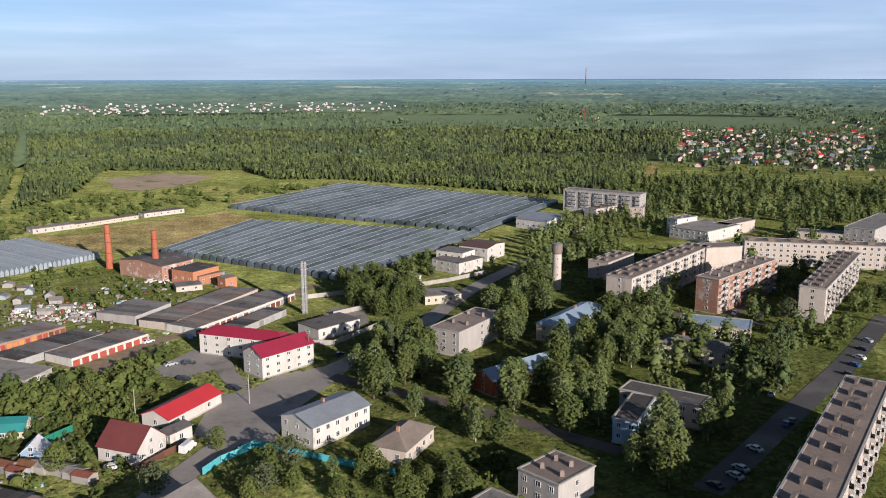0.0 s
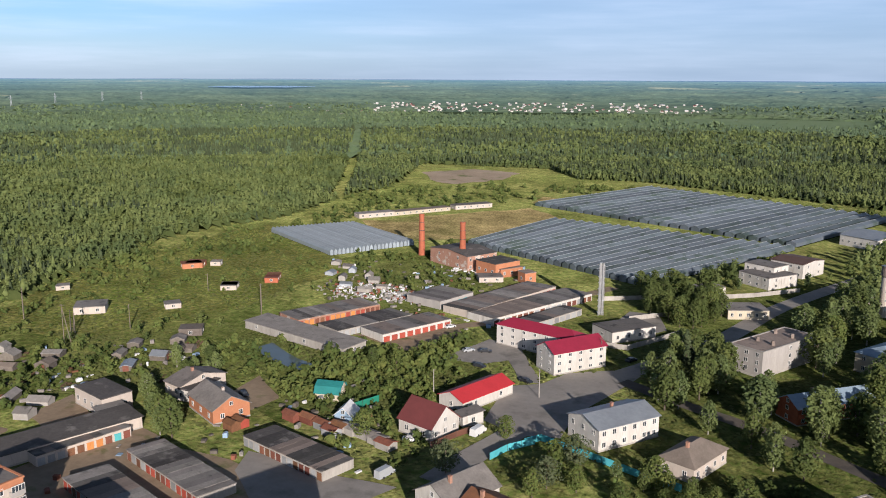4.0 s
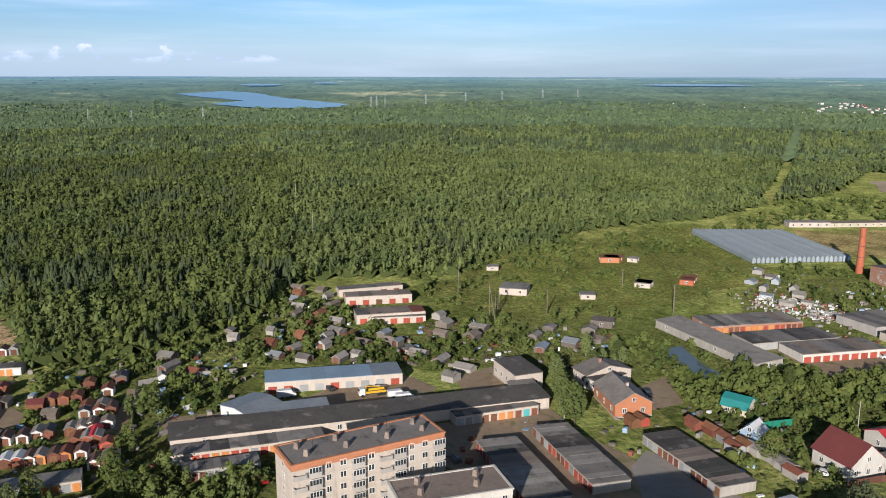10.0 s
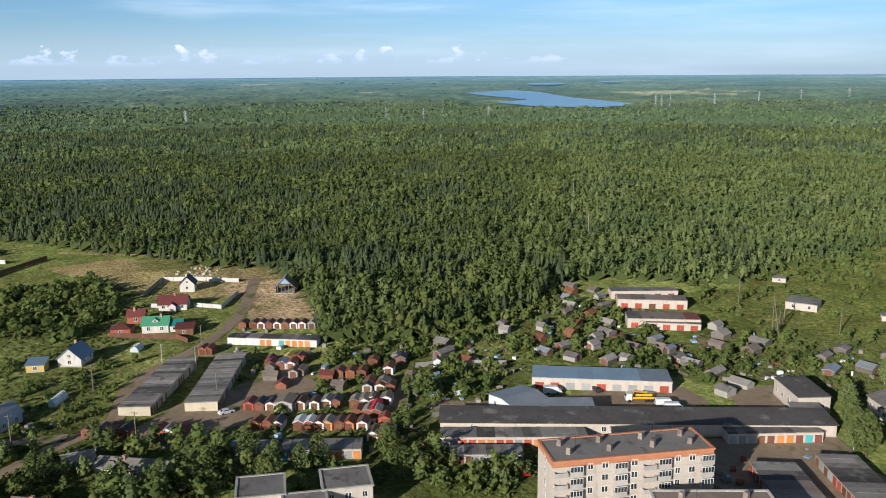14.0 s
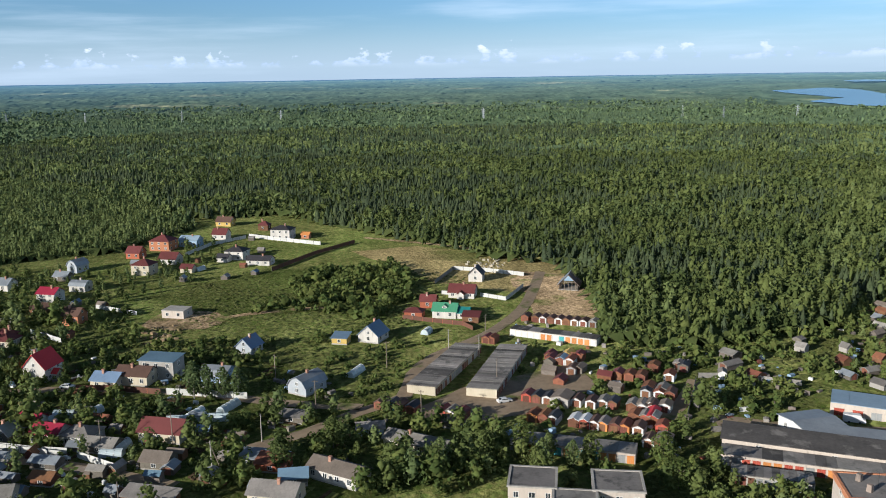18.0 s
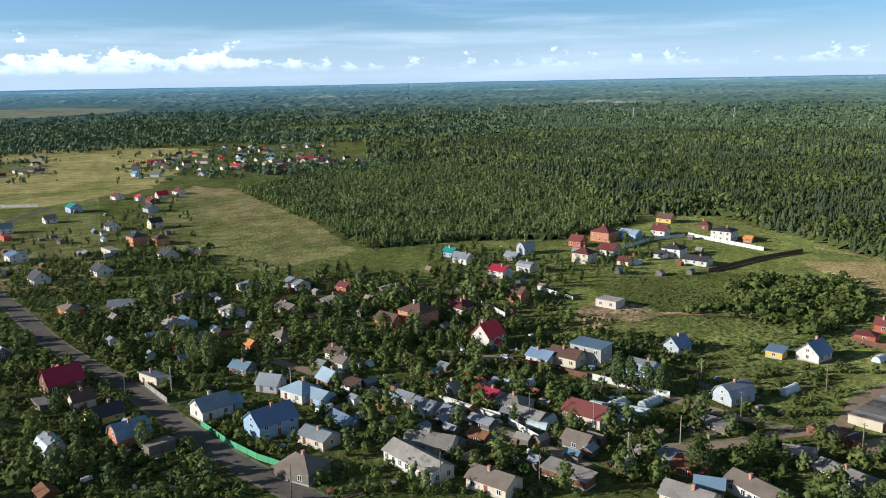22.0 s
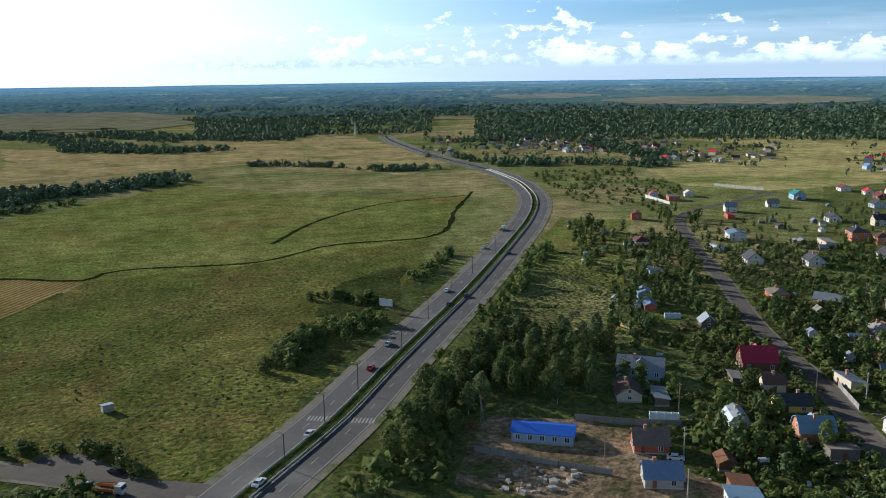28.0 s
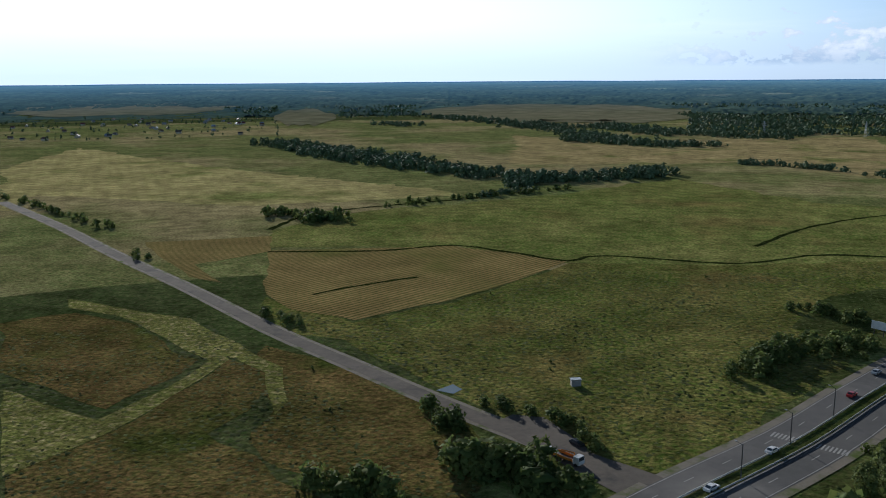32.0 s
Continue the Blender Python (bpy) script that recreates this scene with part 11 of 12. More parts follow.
def canopy(name, a0, a1, r0, r1, da, rows, hmin, hmax, mat, label, kind="stuff", gaps=0.0):
    """Rough closed roof of treetops between two bearings and two distances."""
    rs = np.random.RandomState(int(r0 + a0))
    na = int((a1 - a0) / da)
    s0, s1 = (r + max(r - 2000.0, 0) ** 2 * 0.00126 for r in (r0, r1))
    seen = 1 / np.linspace(1 / s0, 1 / s1, rows)       # even steps of the view's dip
    table = np.linspace(r0, r1, 4000)
    rr = np.interp(seen, table + np.maximum(table - 2000.0, 0) ** 2 * 0.00126, table)
    a = np.radians(np.linspace(a0, a1, na))[None, :] + rs.uniform(-0.45, 0.45, (rows, na)) * radians(da)
    step = np.gradient(rr)[:, None]
    r = rr[:, None] + rs.uniform(-0.4, 0.4, (rows, na)) * step
    x, y = -np.sin(a) * r, np.cos(a) * r
    z0 = gza(r)
    fall = 1 - z0 / EYE
    tall = 0.75 + 0.25 * stand(np.stack((x.ravel(), y.ravel()), -1), 1 / 420).reshape(x.shape)
    h = (hmin + (hmax - hmin) * rs.uniform(0, 1, x.shape) ** 1.6) * tall * fall
    deg, dist = np.degrees(a) % 360, r
    for b0, b1, q0, q1 in FAR_CLEAR:
        u = ((deg - b0) % 360) / ((b1 - b0) % 360) * 2 - 1
        w = (dist - q0) / (q1 - q0) * 2 - 1
        h = np.where(np.abs(u) ** 3 + np.abs(w) ** 3 < 1 + 0.2 * np.sin(deg * 2.2 + dist * 0.01), 0.5, h)
    if gaps:
        g = stand(np.stack((x.ravel(), y.ravel() * 1.7), -1), 1 / 300).reshape(x.shape) + 0.25 * rs.normal(0, 1, x.shape)
        h = np.where(g < gaps, 0.1 * h, h)
    v = np.stack((x, y, z0 + h), -1).reshape(-1, 3)
    i = (np.arange(rows - 1)[:, None] * na + np.arange(na - 1)[None]).ravel()
    f = np.concatenate((np.stack((i, i + na, i + 1), -1), np.stack((i + 1, i + na, i + na + 1), -1)))
    tagged(new(name, arrays_mesh(name, v, f, mat)), label, "woods" if kind == "stuff" else "backdrop", kind=kind)


canopy("backdrop", -34, 118, 2100, 4945, 0.17, 64, 2.0, 9.0, "hazed_distance", "wooded land fading towards the horizon, glowing with blue haze colour", "structure")
canopy("backdrop", 118, 226, 2180, 4945, 0.17, 60, 2.0, 10.0, "hazed_distance", "woods and fields fading towards the horizon, glowing with blue haze colour", "structure", -0.25)
canopy("far_canopy", -30, 113, 1480, 2120, 0.2, 44, 3.0, 8.5, "hazed_leaves", "closed roof of distant treetops")
canopy("far_canopy", -4, 112, 985, 1500, 0.24, 46, 2.0, 7.0, "hazed_leaves", "closed roof of distant treetops")
far_village(3.17, 25.14, 2210, 2579, 110, 1, True)
far_village(333.33, 344.9, 932, 1579, 120, 2, False)
far_village(332.61, 336.56, 1269, 1965, 16, 3, False)
far_village(148.19, 162.52, 1068, 1396, 46, 4, False)
far_village(123.26, 130.48, 898, 1290, 34, 5, False)
far_village(119.49, 126.45, 905, 1043, 10, 6, False)
far_village(140.66, 148.56, 970, 1257, 16, 7, False)
far_village(131.22, 136.11, 896, 1212, 14, 8, False)
far_village(206.0, 221.0, 1500, 2200, 26, 9, False)
far_village(349.72, 351.18, 1837, 1985, 4, 10, False)
far_village(332.9, 351.97, 3136, 3803, 40, 11, True)
far_village(25.14, 33.92, 2058, 2447, 14, 12, True)
woods([(173, 728), (94, 680), (3, 734), (-96, 788), (-159, 788), (-203, 865), (-346, 862), (-298, 669), (-308, 611), (-450, 893), (-343, 939), (-231, 973), (-117, 993), (0, 1000), (116, 993), (231, 973)], 4.05, (('spruce', 0.42), ('birch', 0.58)), 5.5, 9.5, 3, 30, 0.0, 'dense mixed woods of spruce and birch', True, 0.95, 0.02)
woods([(-308, 611), (-300, 495), (-320, 445), (-325, 374), (-307, 361), (-309, 310), (-293, 267), (-324, 220), (-328, 199), (-855, 519), (-803, 596), (-744, 668), (-679, 734), (-608, 794), (-531, 847), (-450, 893)], 4.05, (('lime', 0.2), ('birch', 0.66), ('spruce', 0.14)), 4.5, 9, 3, 31, 0.0, 'dense mixed woods of spruce and birch', True, 0.95, 0.02)
woods([(-328, 199), (-296, 166), (-286, 137), (-277, 109), (-285, 71), (-348, 84), (-410, 81), (-438, 44), (-995, 100), (-985, 173), (-969, 246), (-948, 317), (-922, 387), (-891, 454), (-855, 519)], 4.05, (('spruce', 0.42), ('lime', 0.44), ('birch', 0.14)), 5.5, 9.5, 3, 32, 0.0, 'dense mixed woods of spruce and birch', True, 0.95, 0.02)
woods([(-438, 44), (-452, 40), (-474, 13), (-536, -29), (-538, -38), (-593, -78), (-581, -124), (-593, -144), (-972, -236), (-985, -170), (-995, -103), (-999, -35), (-999, 32), (-995, 100)], 4.05, (('spruce', 0.58), ('lime', 0.26), ('birch', 0.16)), 6, 10, 3, 34, 0.0, 'dense mixed woods of spruce and birch', True, 0.95, 0.02)
woods([(-588, -143), (-547, -125), (-475, -153), (-457, -200), (-411, -248), (-486, -341), (-598, -492), (-749, -492), (-877, -435), (-763, -273), (-652, -186)], 3.9, (('birch', 0.92), ('spruce', 0.08)), 4, 7.5, 3, 35, 0.0, 'young light green birch woods', True, 0.9, 0.02)
woods([(-877, -435), (-1107, -539), (-1294, -519), (-854, -267), (-588, -143), (-652, -186), (-763, -273)], 5.8, (('spruce', 0.5), ('birch', 0.5)), 7, 11, 3, 36, 0.0, 'dense mixed woods of spruce and birch', True, 1.0, 0.02)
woods([(-583, -140), (-833, -261), (-1213, -478), (-1063, -379), (-970, -289), (-977, -209)], 5.4, (('spruce', 0.5), ('birch', 0.5)), 7.5, 11, 3, 37, 0.0, 'dense mixed woods of spruce and birch', True, 1.0, 0.02)
far_woods(-4, 112, 1000, 1500, 6.9, 41, 7, 11, 0.95, 0.55, 0.03, 0.01, 2)
far_woods(-30, 112, 1500, 2100, 13.5, 42, 7.5, 11.5, 1.0, 0.55, 0.06, 0.008, 2)
far_woods(-30, 125, 2100, 2500, 16, 43, 6, 9.5, 1.5, 0.5, 0.12, 0.005, 2)
far_woods(108, 121, 1000, 1330, 7.5, 49, 8, 12, 1.25, 0.5, 0.05, 0.01, 2)
far_woods(112, 160, 1320, 2100, 10.8, 45, 7, 11, 1.1, 0.3, 0.12, 0.006, 2)
far_woods(125, 225, 2100, 2550, 17, 46, 6, 9, 1.5, 0.35, 0.22, 0.004, 2)
far_woods(-30, -4, 1000, 1500, 10.0, 47, 7, 11, 1.3, 0.35, 0.35, 0.008, 3)
far_woods(134.7, 158.77, 1485, 2100, 12.5, 870, 7, 11, 1.1, 0.3, 0.05, 0.006, 2)
far_woods(162.91, 178.31, 1493, 2100, 12.5, 340, 7, 11, 1.2, 0.3, 0.15, 0.006, 2)
woods([(113, 785), (207, 784), (290, 1106), (162, 1134), (96, 994), (85, 822)], 11, (('lime', 0.5), ('birch', 0.5)), 5, 9, 6, 50, 0.85, 'leafy trees round the suburb', False, 1.0, 0.02)
woods([(140, 571), (283, 537), (384, 734), (196, 785)], 8, (('lime', 0.5), ('birch', 0.5)), 5, 9, 6, 51, 0.35, 'leafy trees round the suburb', False, 1.0, 0.02)
woods([(199, 755), (384, 734), (791, 1532), (425, 1591)], 13, (('lime', 0.5), ('birch', 0.5)), 5, 9, 6, 52, 0.62, 'leafy trees round the suburb', False, 1.0, 0.02)
grove([(-29, 249), (-27, 287), (-9, 300), (-4, 264), (-8, 244), (-21, 235)], 6.0, (('birch', 0.6), ('lime', 0.3), ('spruce', 0.1)), 9, 14, 61, True, 0.0)
grove([(-14, 231), (8, 264), (11, 244), (37, 275), (61, 300), (68, 275), (52, 244), (43, 211), (30, 218), (26, 204), (5, 204), (-1, 219)], 7.8, (('birch', 0.72), ('lime', 0.22), ('maple', 0.06)), 9.5, 15.5, 62, True, 0.16)
grove([(49, 211), (62, 222), (78, 235), (78, 218), (60, 191), (51, 175), (43, 178)], 7.8, (('birch', 0.72), ('lime', 0.22), ('maple', 0.06)), 9.5, 15.5, 63, True, 0.16)
grove([(93, 263), (114, 274), (107, 248), (87, 226)], 7.8, (('birch', 0.72), ('lime', 0.22), ('maple', 0.06)), 9.5, 15.5, 64, True, 0.16)
grove([(14, 300), (23, 347), (45, 398), (48, 347), (32, 300), (22, 275)], 7.8, (('birch', 0.72), ('lime', 0.22), ('maple', 0.06)), 9.5, 15.5, 65, True, 0.16)
grove([(51, 275), (67, 330), (97, 387), (89, 347), (86, 300), (76, 275)], 7.8, (('birch', 0.72), ('lime', 0.22), ('maple', 0.06)), 9.5, 15.5, 66, True, 0.16)
grove([(-39, 343), (-48, 382), (-17, 393), (-6, 347), (-19, 322)], 6.0, (('lime', 0.7), ('maple', 0.3)), 8, 12, 67, True, 0.0)
grove([(-34, 195), (-17, 192), (-2, 192), (12, 189), (9, 174), (-23, 174)], 6.5, (('maple', 0.5), ('lime', 0.4), ('birch', 0.1)), 5, 9, 68, True, 0.0)
grove([(-49, 175), (-48, 195), (-37, 195), (-32, 174)], 6.5, (('maple', 0.6), ('willow', 0.4)), 6, 9, 69, True, 0.0)
tree(-66.2, 180.5, 9, 'willow', 2, 40)
tree(-58.1, 204.5, 7, 'maple', 1, 200)
tree(-18.0, 275.0, 15, 'spruce', 0, 160)
tree(4.4, 243.8, 13, 'lime', 0, 220)
tree(-115.5, 244.2, 7, 'lime', 2, 220)
tree(-106.9, 244.1, 7, 'maple', 1, 220)
tree(-94.0, 191.9, 8, 'maple', 1, 120)
tree(136.8, 325.3, 9, 'willow', 0, 355)
tree(121.8, 351.1, 8, 'lime', 0, 145)
tree(-141.1, 173.5, 12, 'lime', 2, 175)
tree(-156.3, 185.3, 9, 'lime', 1, 220)
tree(-190.1, 64.6, 9, 'maple', 1, 40)
tree(-178.1, 64.3, 8, 'maple', 1, 190)
tree(-193.4, 20.9, 10, 'lime', 2, 50)
tree(-189.3, 32.9, 7, 'lime', 2, 85)
tree(-191.1, 46.7, 9, 'lime', 1, 340)
tree(-196.1, -28.6, 11, 'lime', 2, 50)
tree(-208.5, -16.9, 9, 'lime', 2, 130)
tree(-216.1, -205.1, 12, 'birch', 1, 160)
tree(-212.1, -191.6, 13, 'birch', 2, 265)
tree(-212.5, -198.1, 12, 'birch', 1, 230)
tree(-213.0, -212.5, 11, 'birch', 0, 160)
tree(-247.4, -61.1, 12, 'birch', 0, 220)
tree(-247.1, -57.3, 11, 'birch', 1, 220)
tree(-246.8, -52.1, 10, 'birch', 1, 220)
tree(-246.5, -47.7, 10, 'birch', 2, 220)
tree(-154.2, -163.6, 9, 'birch', 1, 200)
tree(-59.8, -206.8, 12, 'lime', 0, 120)
tree(-261.9, -152.0, 11, 'lime', 0, 275)
grove([(-186, 15), (-187, 45), (-198, 45), (-206, 23), (-194, 4)], 8, (('birch', 0.72), ('lime', 0.22), ('maple', 0.06)), 6, 10, 70, True, 0.0)
grove([(-137, 150), (-160, 225), (-181, 239), (-176, 209), (-160, 182)], 8, (('birch', 0.72), ('lime', 0.22), ('maple', 0.06)), 6, 9, 71, True, 0.2)
grove([(-109, -278), (-151, -265), (-135, -238), (-111, -209), (-92, -226), (-58, -192), (-44, -198), (-70, -235), (-91, -257)], 7.0, (('lime', 0.6), ('birch', 0.4)), 8, 12, 72, True, 0.0)
grove([(71, 466), (106, 482), (85, 423), (60, 410)], 7, (('birch', 0.72), ('lime', 0.22), ('maple', 0.06)), 8, 12, 73, False, 0.0)
grove([(18, 410), (56, 466), (82, 539), (124, 583), (122, 538), (46, 387)], 8, (('birch', 0.72), ('lime', 0.22), ('maple', 0.06)), 7, 11, 74, False, 0.0)
grove([(62, 275), (102, 274), (109, 307), (79, 314)], 7, (('birch', 0.72), ('lime', 0.22), ('maple', 0.06)), 8, 12, 75, False, 0.0)
grove([(144, 386), (177, 410), (128, 300), (107, 300)], 9, (('birch', 0.72), ('lime', 0.22), ('maple', 0.06)), 7, 11, 76, False, 0.2)
grove([(167, 329), (218, 409), (204, 365), (165, 299)], 8, (('birch', 0.72), ('lime', 0.22), ('maple', 0.06)), 8, 12, 77, False, 0.0)
grove([(211, 518), (234, 499), (188, 422), (174, 422)], 8, (('birch', 0.72), ('lime', 0.22), ('maple', 0.06)), 8, 12, 78, False, 0.0)
grove([(-23, 411), (-7, 437), (-1, 399), (-14, 376)], 7, (('birch', 0.72), ('lime', 0.22), ('maple', 0.06)), 6, 9, 79, False, 0.0)
grove([(33, 423), (78, 539), (80, 500), (40, 398)], 7, (('birch', 0.72), ('lime', 0.22), ('maple', 0.06)), 8, 12, 80, False, 0.0)
grove([(-215, -278), (-319, -264), (-367, -204), (-351, -120), (-251, -118), (-250, -154), (-205, -173), (-182, -203)], 7.6, (('lime', 0.45), ('maple', 0.3), ('birch', 0.25)), 5, 10, 81, False, 0.32)
grove([(-228, -176), (-244, -136), (-238, -81), (-201, -55), (-175, -54), (-154, -102), (-185, -129)], 7.6, (('lime', 0.45), ('maple', 0.3), ('birch', 0.25)), 5, 10, 82, False, 0.32)
grove([(-262, -161), (-277, -123), (-245, -105), (-222, -132)], 6, (('lime', 0.45), ('maple', 0.3), ('birch', 0.25)), 4, 7, 83, False, 0.1)
grove([(-262, -138), (-249, -80), (-237, -34), (-184, -22), (-185, -101)], 7.6, (('lime', 0.45), ('maple', 0.3), ('birch', 0.25)), 5, 9.5, 84, False, 0.28)
grove([(-283, -129), (-282, -109), (-250, -101), (-251, -124)], 7, (('lime', 0.45), ('maple', 0.3), ('birch', 0.25)), 5, 8, 85, False, 0.0)
grove([(-318, -460), (-551, -515), (-344, -305), (-278, -370)], 10, (('lime', 0.45), ('maple', 0.3), ('birch', 0.25)), 3, 6, 86, False, 0.5)
grove([(-253, -526), (-274, -397), (-220, -303), (-183, -245), (-125, -185), (-111, -197), (-168, -302)], 7.6, (('lime', 0.45), ('maple', 0.3), ('birch', 0.25)), 5, 9, 87, False, 0.5)
grove([(-167, -224), (-163, -185), (-151, -133), (-141, -117), (-116, -140), (-132, -178)], 7.4, (('lime', 0.45), ('maple', 0.3), ('birch', 0.25)), 5, 9, 88, False, 0.35)
grove([(-323, -523), (-346, -500), (-252, -336), (-240, -348)], 7, (('lime', 0.45), ('maple', 0.3), ('birch', 0.25)), 5, 8.5, 89, False, 0.1)
grove([(-430, -219), (-422, -130), (-494, -112), (-490, -78), (-395, -96), (-340, -130), (-312, -162)], 7, (('lime', 0.45), ('maple', 0.3), ('birch', 0.25)), 4, 7, 90, False, 0.3)
grove([(-237, -26), (-215, 14), (-202, 29), (-184, 24), (-200, -23)], 7, (('lime', 0.45), ('maple', 0.3), ('birch', 0.25)), 4, 8, 91, False, 0.12)
bushes([(-277, 235), (-305, 305), (-299, 451), (-248, 402), (-192, 380), (-207, 333), (-251, 305), (-231, 231), (-261, 225)], 8, 1.2, 3.5, 101, 0.6, 7, 0.04)
bushes([(-352, 671), (-325, 671), (-268, 687), (-185, 721), (-156, 639), (-210, 574), (-275, 521)], 9, 2, 5, 102, 0.35, 7, 0.04)
bushes([(-137, 249), (-104, 275), (-92, 294), (-93, 249), (-106, 227), (-125, 227)], 4.5, 2, 4.5, 103, 0.1, 7, 0.04)
bushes([(-191, 243), (-131, 208), (-97, 214), (-82, 241), (-96, 271), (-124, 246), (-154, 245)], 5, 2, 4.5, 104, 0.2, 7, 0.04)
bushes([(-185, 245), (-115, 233), (-101, 275), (-130, 271), (-166, 254)], 5, 2, 4, 105, 0.15, 7, 0.04)
bushes([(-131, 210), (-101, 275), (-88, 259), (-98, 219), (-108, 209)], 5, 2, 4, 106, 0.25, 7, 0.04)
bushes([(-254, 96), (-237, 122), (-207, 106), (-226, 92)], 5, 1.5, 4, 107, 0.3, 7, 0.04)
bushes([(-295, 92), (-288, 124), (-298, 165), (-268, 153), (-252, 111), (-262, 81)], 6, 2, 4.5, 108, 0.3, 7, 0.04)
bushes([(-431, -2), (-391, 13), (-352, 7), (-321, -7), (-343, -30), (-385, -52), (-414, -35)], 5, 2.5, 5.5, 109, 0.1, 7, 0.04)
bushes([(-325, -70), (-342, -50), (-331, -4), (-378, 5), (-420, -11), (-416, -27), (-357, -5), (-356, -52)], 5, 2, 4.5, 110, 0.3, 7, 0.04)
bushes([(-129, -157), (-144, -119), (-143, -109), (-110, -137)], 4, 1.5, 3.5, 111, 0.1, 7, 0.04)
bushes([(-31, -181), (-57, -222), (-88, -263), (-129, -327), (-192, -433), (-201, -430), (-127, -309), (-103, -271), (-72, -217), (-54, -171)], 5.5, 2.5, 6, 112, 0.15, 7, 0.04)
bushes([(-50, -254), (-90, -296), (-130, -363), (-200, -469), (-205, -465), (-149, -372), (-102, -285), (-48, -214), (-39, -210)], 6, 2, 4, 113, 0.25, 7, 0.04)
bushes([(-238, -453), (-329, -291), (-303, -261), (-156, -305)], 14, 1.5, 4, 114, 0.35, 7, 0.04)
bushes([(-348, -803), (-447, -766), (-411, -610), (-323, -523), (-295, -591)], 9, 2, 4, 115, 0.35, 7, 0.04)
bushes([(-338, -333), (-366, -283), (-355, -254), (-314, -285)], 9, 1.5, 3, 116, 0.3, 7, 0.04)
bushes([(-268, 67), (-224, 90), (-249, 96), (-234, 143), (-295, 138), (-296, 83)], 6, 2, 4.5, 117, 0.35, 7, 0.04)
hedge([(464, -1060), (342, -946), (229, -866), (132, -790), (70, -800), (-2, -874)], 45, 8, 5, 9, 131, 'bush', 8)
hedge([(559, -1177), (379, -1013), (265, -936)], 60, 10, 5, 9, 132, 'bush', 8)
hedge([(564, -1716), (477, -1662)], 60, 11, 5, 9, 133, 'bush', 8)
hedge([(529, -2031), (288, -1756), (102, -1393), (-7, -1203)], 70, 12, 5, 9, 134, 'bush', 8)
hedge([(102, -1717), (-49, -1509), (-155, -1387), (-230, -1522)], 60, 12, 5, 9, 135, 'bush', 8)
hedge([(-84, -984), (-133, -964), (-177, -920)], 14, 6, 4, 7, 136, 'bush', 8)
hedge([(-194, -888), (-228, -856), (-272, -867)], 18, 6, 4, 7, 137, 'bush', 8)
hedge([(139, -667), (122, -697), (101, -712)], 10, 5, 3, 5, 138, 'bush', 8)
hedge([(261, -553), (242, -541), (223, -529), (213, -559)], 12, 5, 3, 6, 139, 'bush', 8)
hedge([(199, -604), (181, -615), (161, -640)], 5, 5, 2.5, 4, 140, 'bush', 8)
hedge([(-31, -276), (-39, -294), (-60, -316), (-70, -321), (-71, -306)], 14, 4, 3.5, 6, 141, 'bush', 8)
hedge([(-57, -367), (-71, -361), (-78, -351), (-81, -342)], 9, 4, 3, 5, 142, 'bush', 8)
hedge([(-110, -385), (-129, -413), (-142, -433)], 8, 4, 3, 5, 143, 'bush', 8)
hedge([(65, -232), (51, -213)], 8, 4, 3, 5, 144, 'bush', 8)
hedge([(46, -233), (29, -230), (15, -214), (7, -207)], 6, 4, 2.5, 4.5, 145, 'bush', 8)
hedge([(40, -184), (30, -192), (19, -186)], 16, 4.5, 5, 8, 146, 'bush', 8)
hedge([(528, -591), (433, -533), (346, -477)], 6, 6, 3, 5, 147, 'bush', 8)
hedge([(283, -408), (257, -390)], 6, 5, 3, 5, 148, 'bush', 8)
hedge([(266, -553), (229, -548), (202, -541)], 18, 6, 4, 7, 149, 'bush', 8)
hedge([(199, -608), (173, -644), (118, -689), (76, -733)], 8, 6, 3, 5, 150, 'bush', 8)
hedge([(161, -315), (132, -300)], 6, 5, 2.5, 4, 151, 'bush', 8)
hedge([(73, -169), (67, -174), (60, -170)], 12, 4.5, 4, 7, 152, 'bush', 8)
hedge([(126, -737), (108, -782), (56, -807), (-1, -841)], 22, 6, 4, 8, 153, 'bush', 8)
hedge([(272, -1656), (107, -1653), (-33, -1430)], 70, 11, 5, 9, 154, 'bush', 8)
hedge([(133, -1329), (39, -1233), (-73, -1231)], 50, 10, 5, 9, 155, 'bush', 8)
hedge([(-67, -2177), (-182, -1969), (-243, -1558)], 60, 12, 5, 9, 156, 'bush', 8)
hedge([(-689, -963), (-747, -936)], 10, 8, 3, 6, 157, 'bush', 8)
hedge([(-314, -1001), (-357, -866), (-434, -864), (-493, -796)], 40, 9, 4, 8, 158, 'bush', 8)
hedge([(-401, -1245), (-579, -1148), (-545, -830)], 60, 12, 5, 9, 159, 'bush', 8)
hedge([(-730, -615), (-759, -491), (-842, -483)], 60, 11, 5, 8, 160, 'bush', 8)
tufts([(-234, 228), (-184, 277), (-126, 258), (-92, 292), (-83, 257), (-94, 212), (-127, 202), (-136, 181), (-169, 200), (-201, 185)], 2.0, 0.5, 1.3, 203)
tufts([(-277, 235), (-314, 315), (-300, 480), (-190, 382), (-194, 291), (-231, 231)], 2.8, 0.5, 1.2, 204)
tufts([(-352, 112), (-298, 165), (-228, 193), (-204, 173), (-245, 133), (-218, 80), (-253, 78)], 2.2, 0.5, 1.3, 205)
tufts([(-374, -113), (-429, -62), (-421, -6), (-386, 42), (-296, -3), (-300, -43), (-323, -79)], 2.5, 0.5, 1.3, 206)
tufts([(-276, -377), (-379, -210), (-319, -100), (-201, -55), (-165, -64), (-118, -171)], 2.6, 0.4, 1.0, 207)
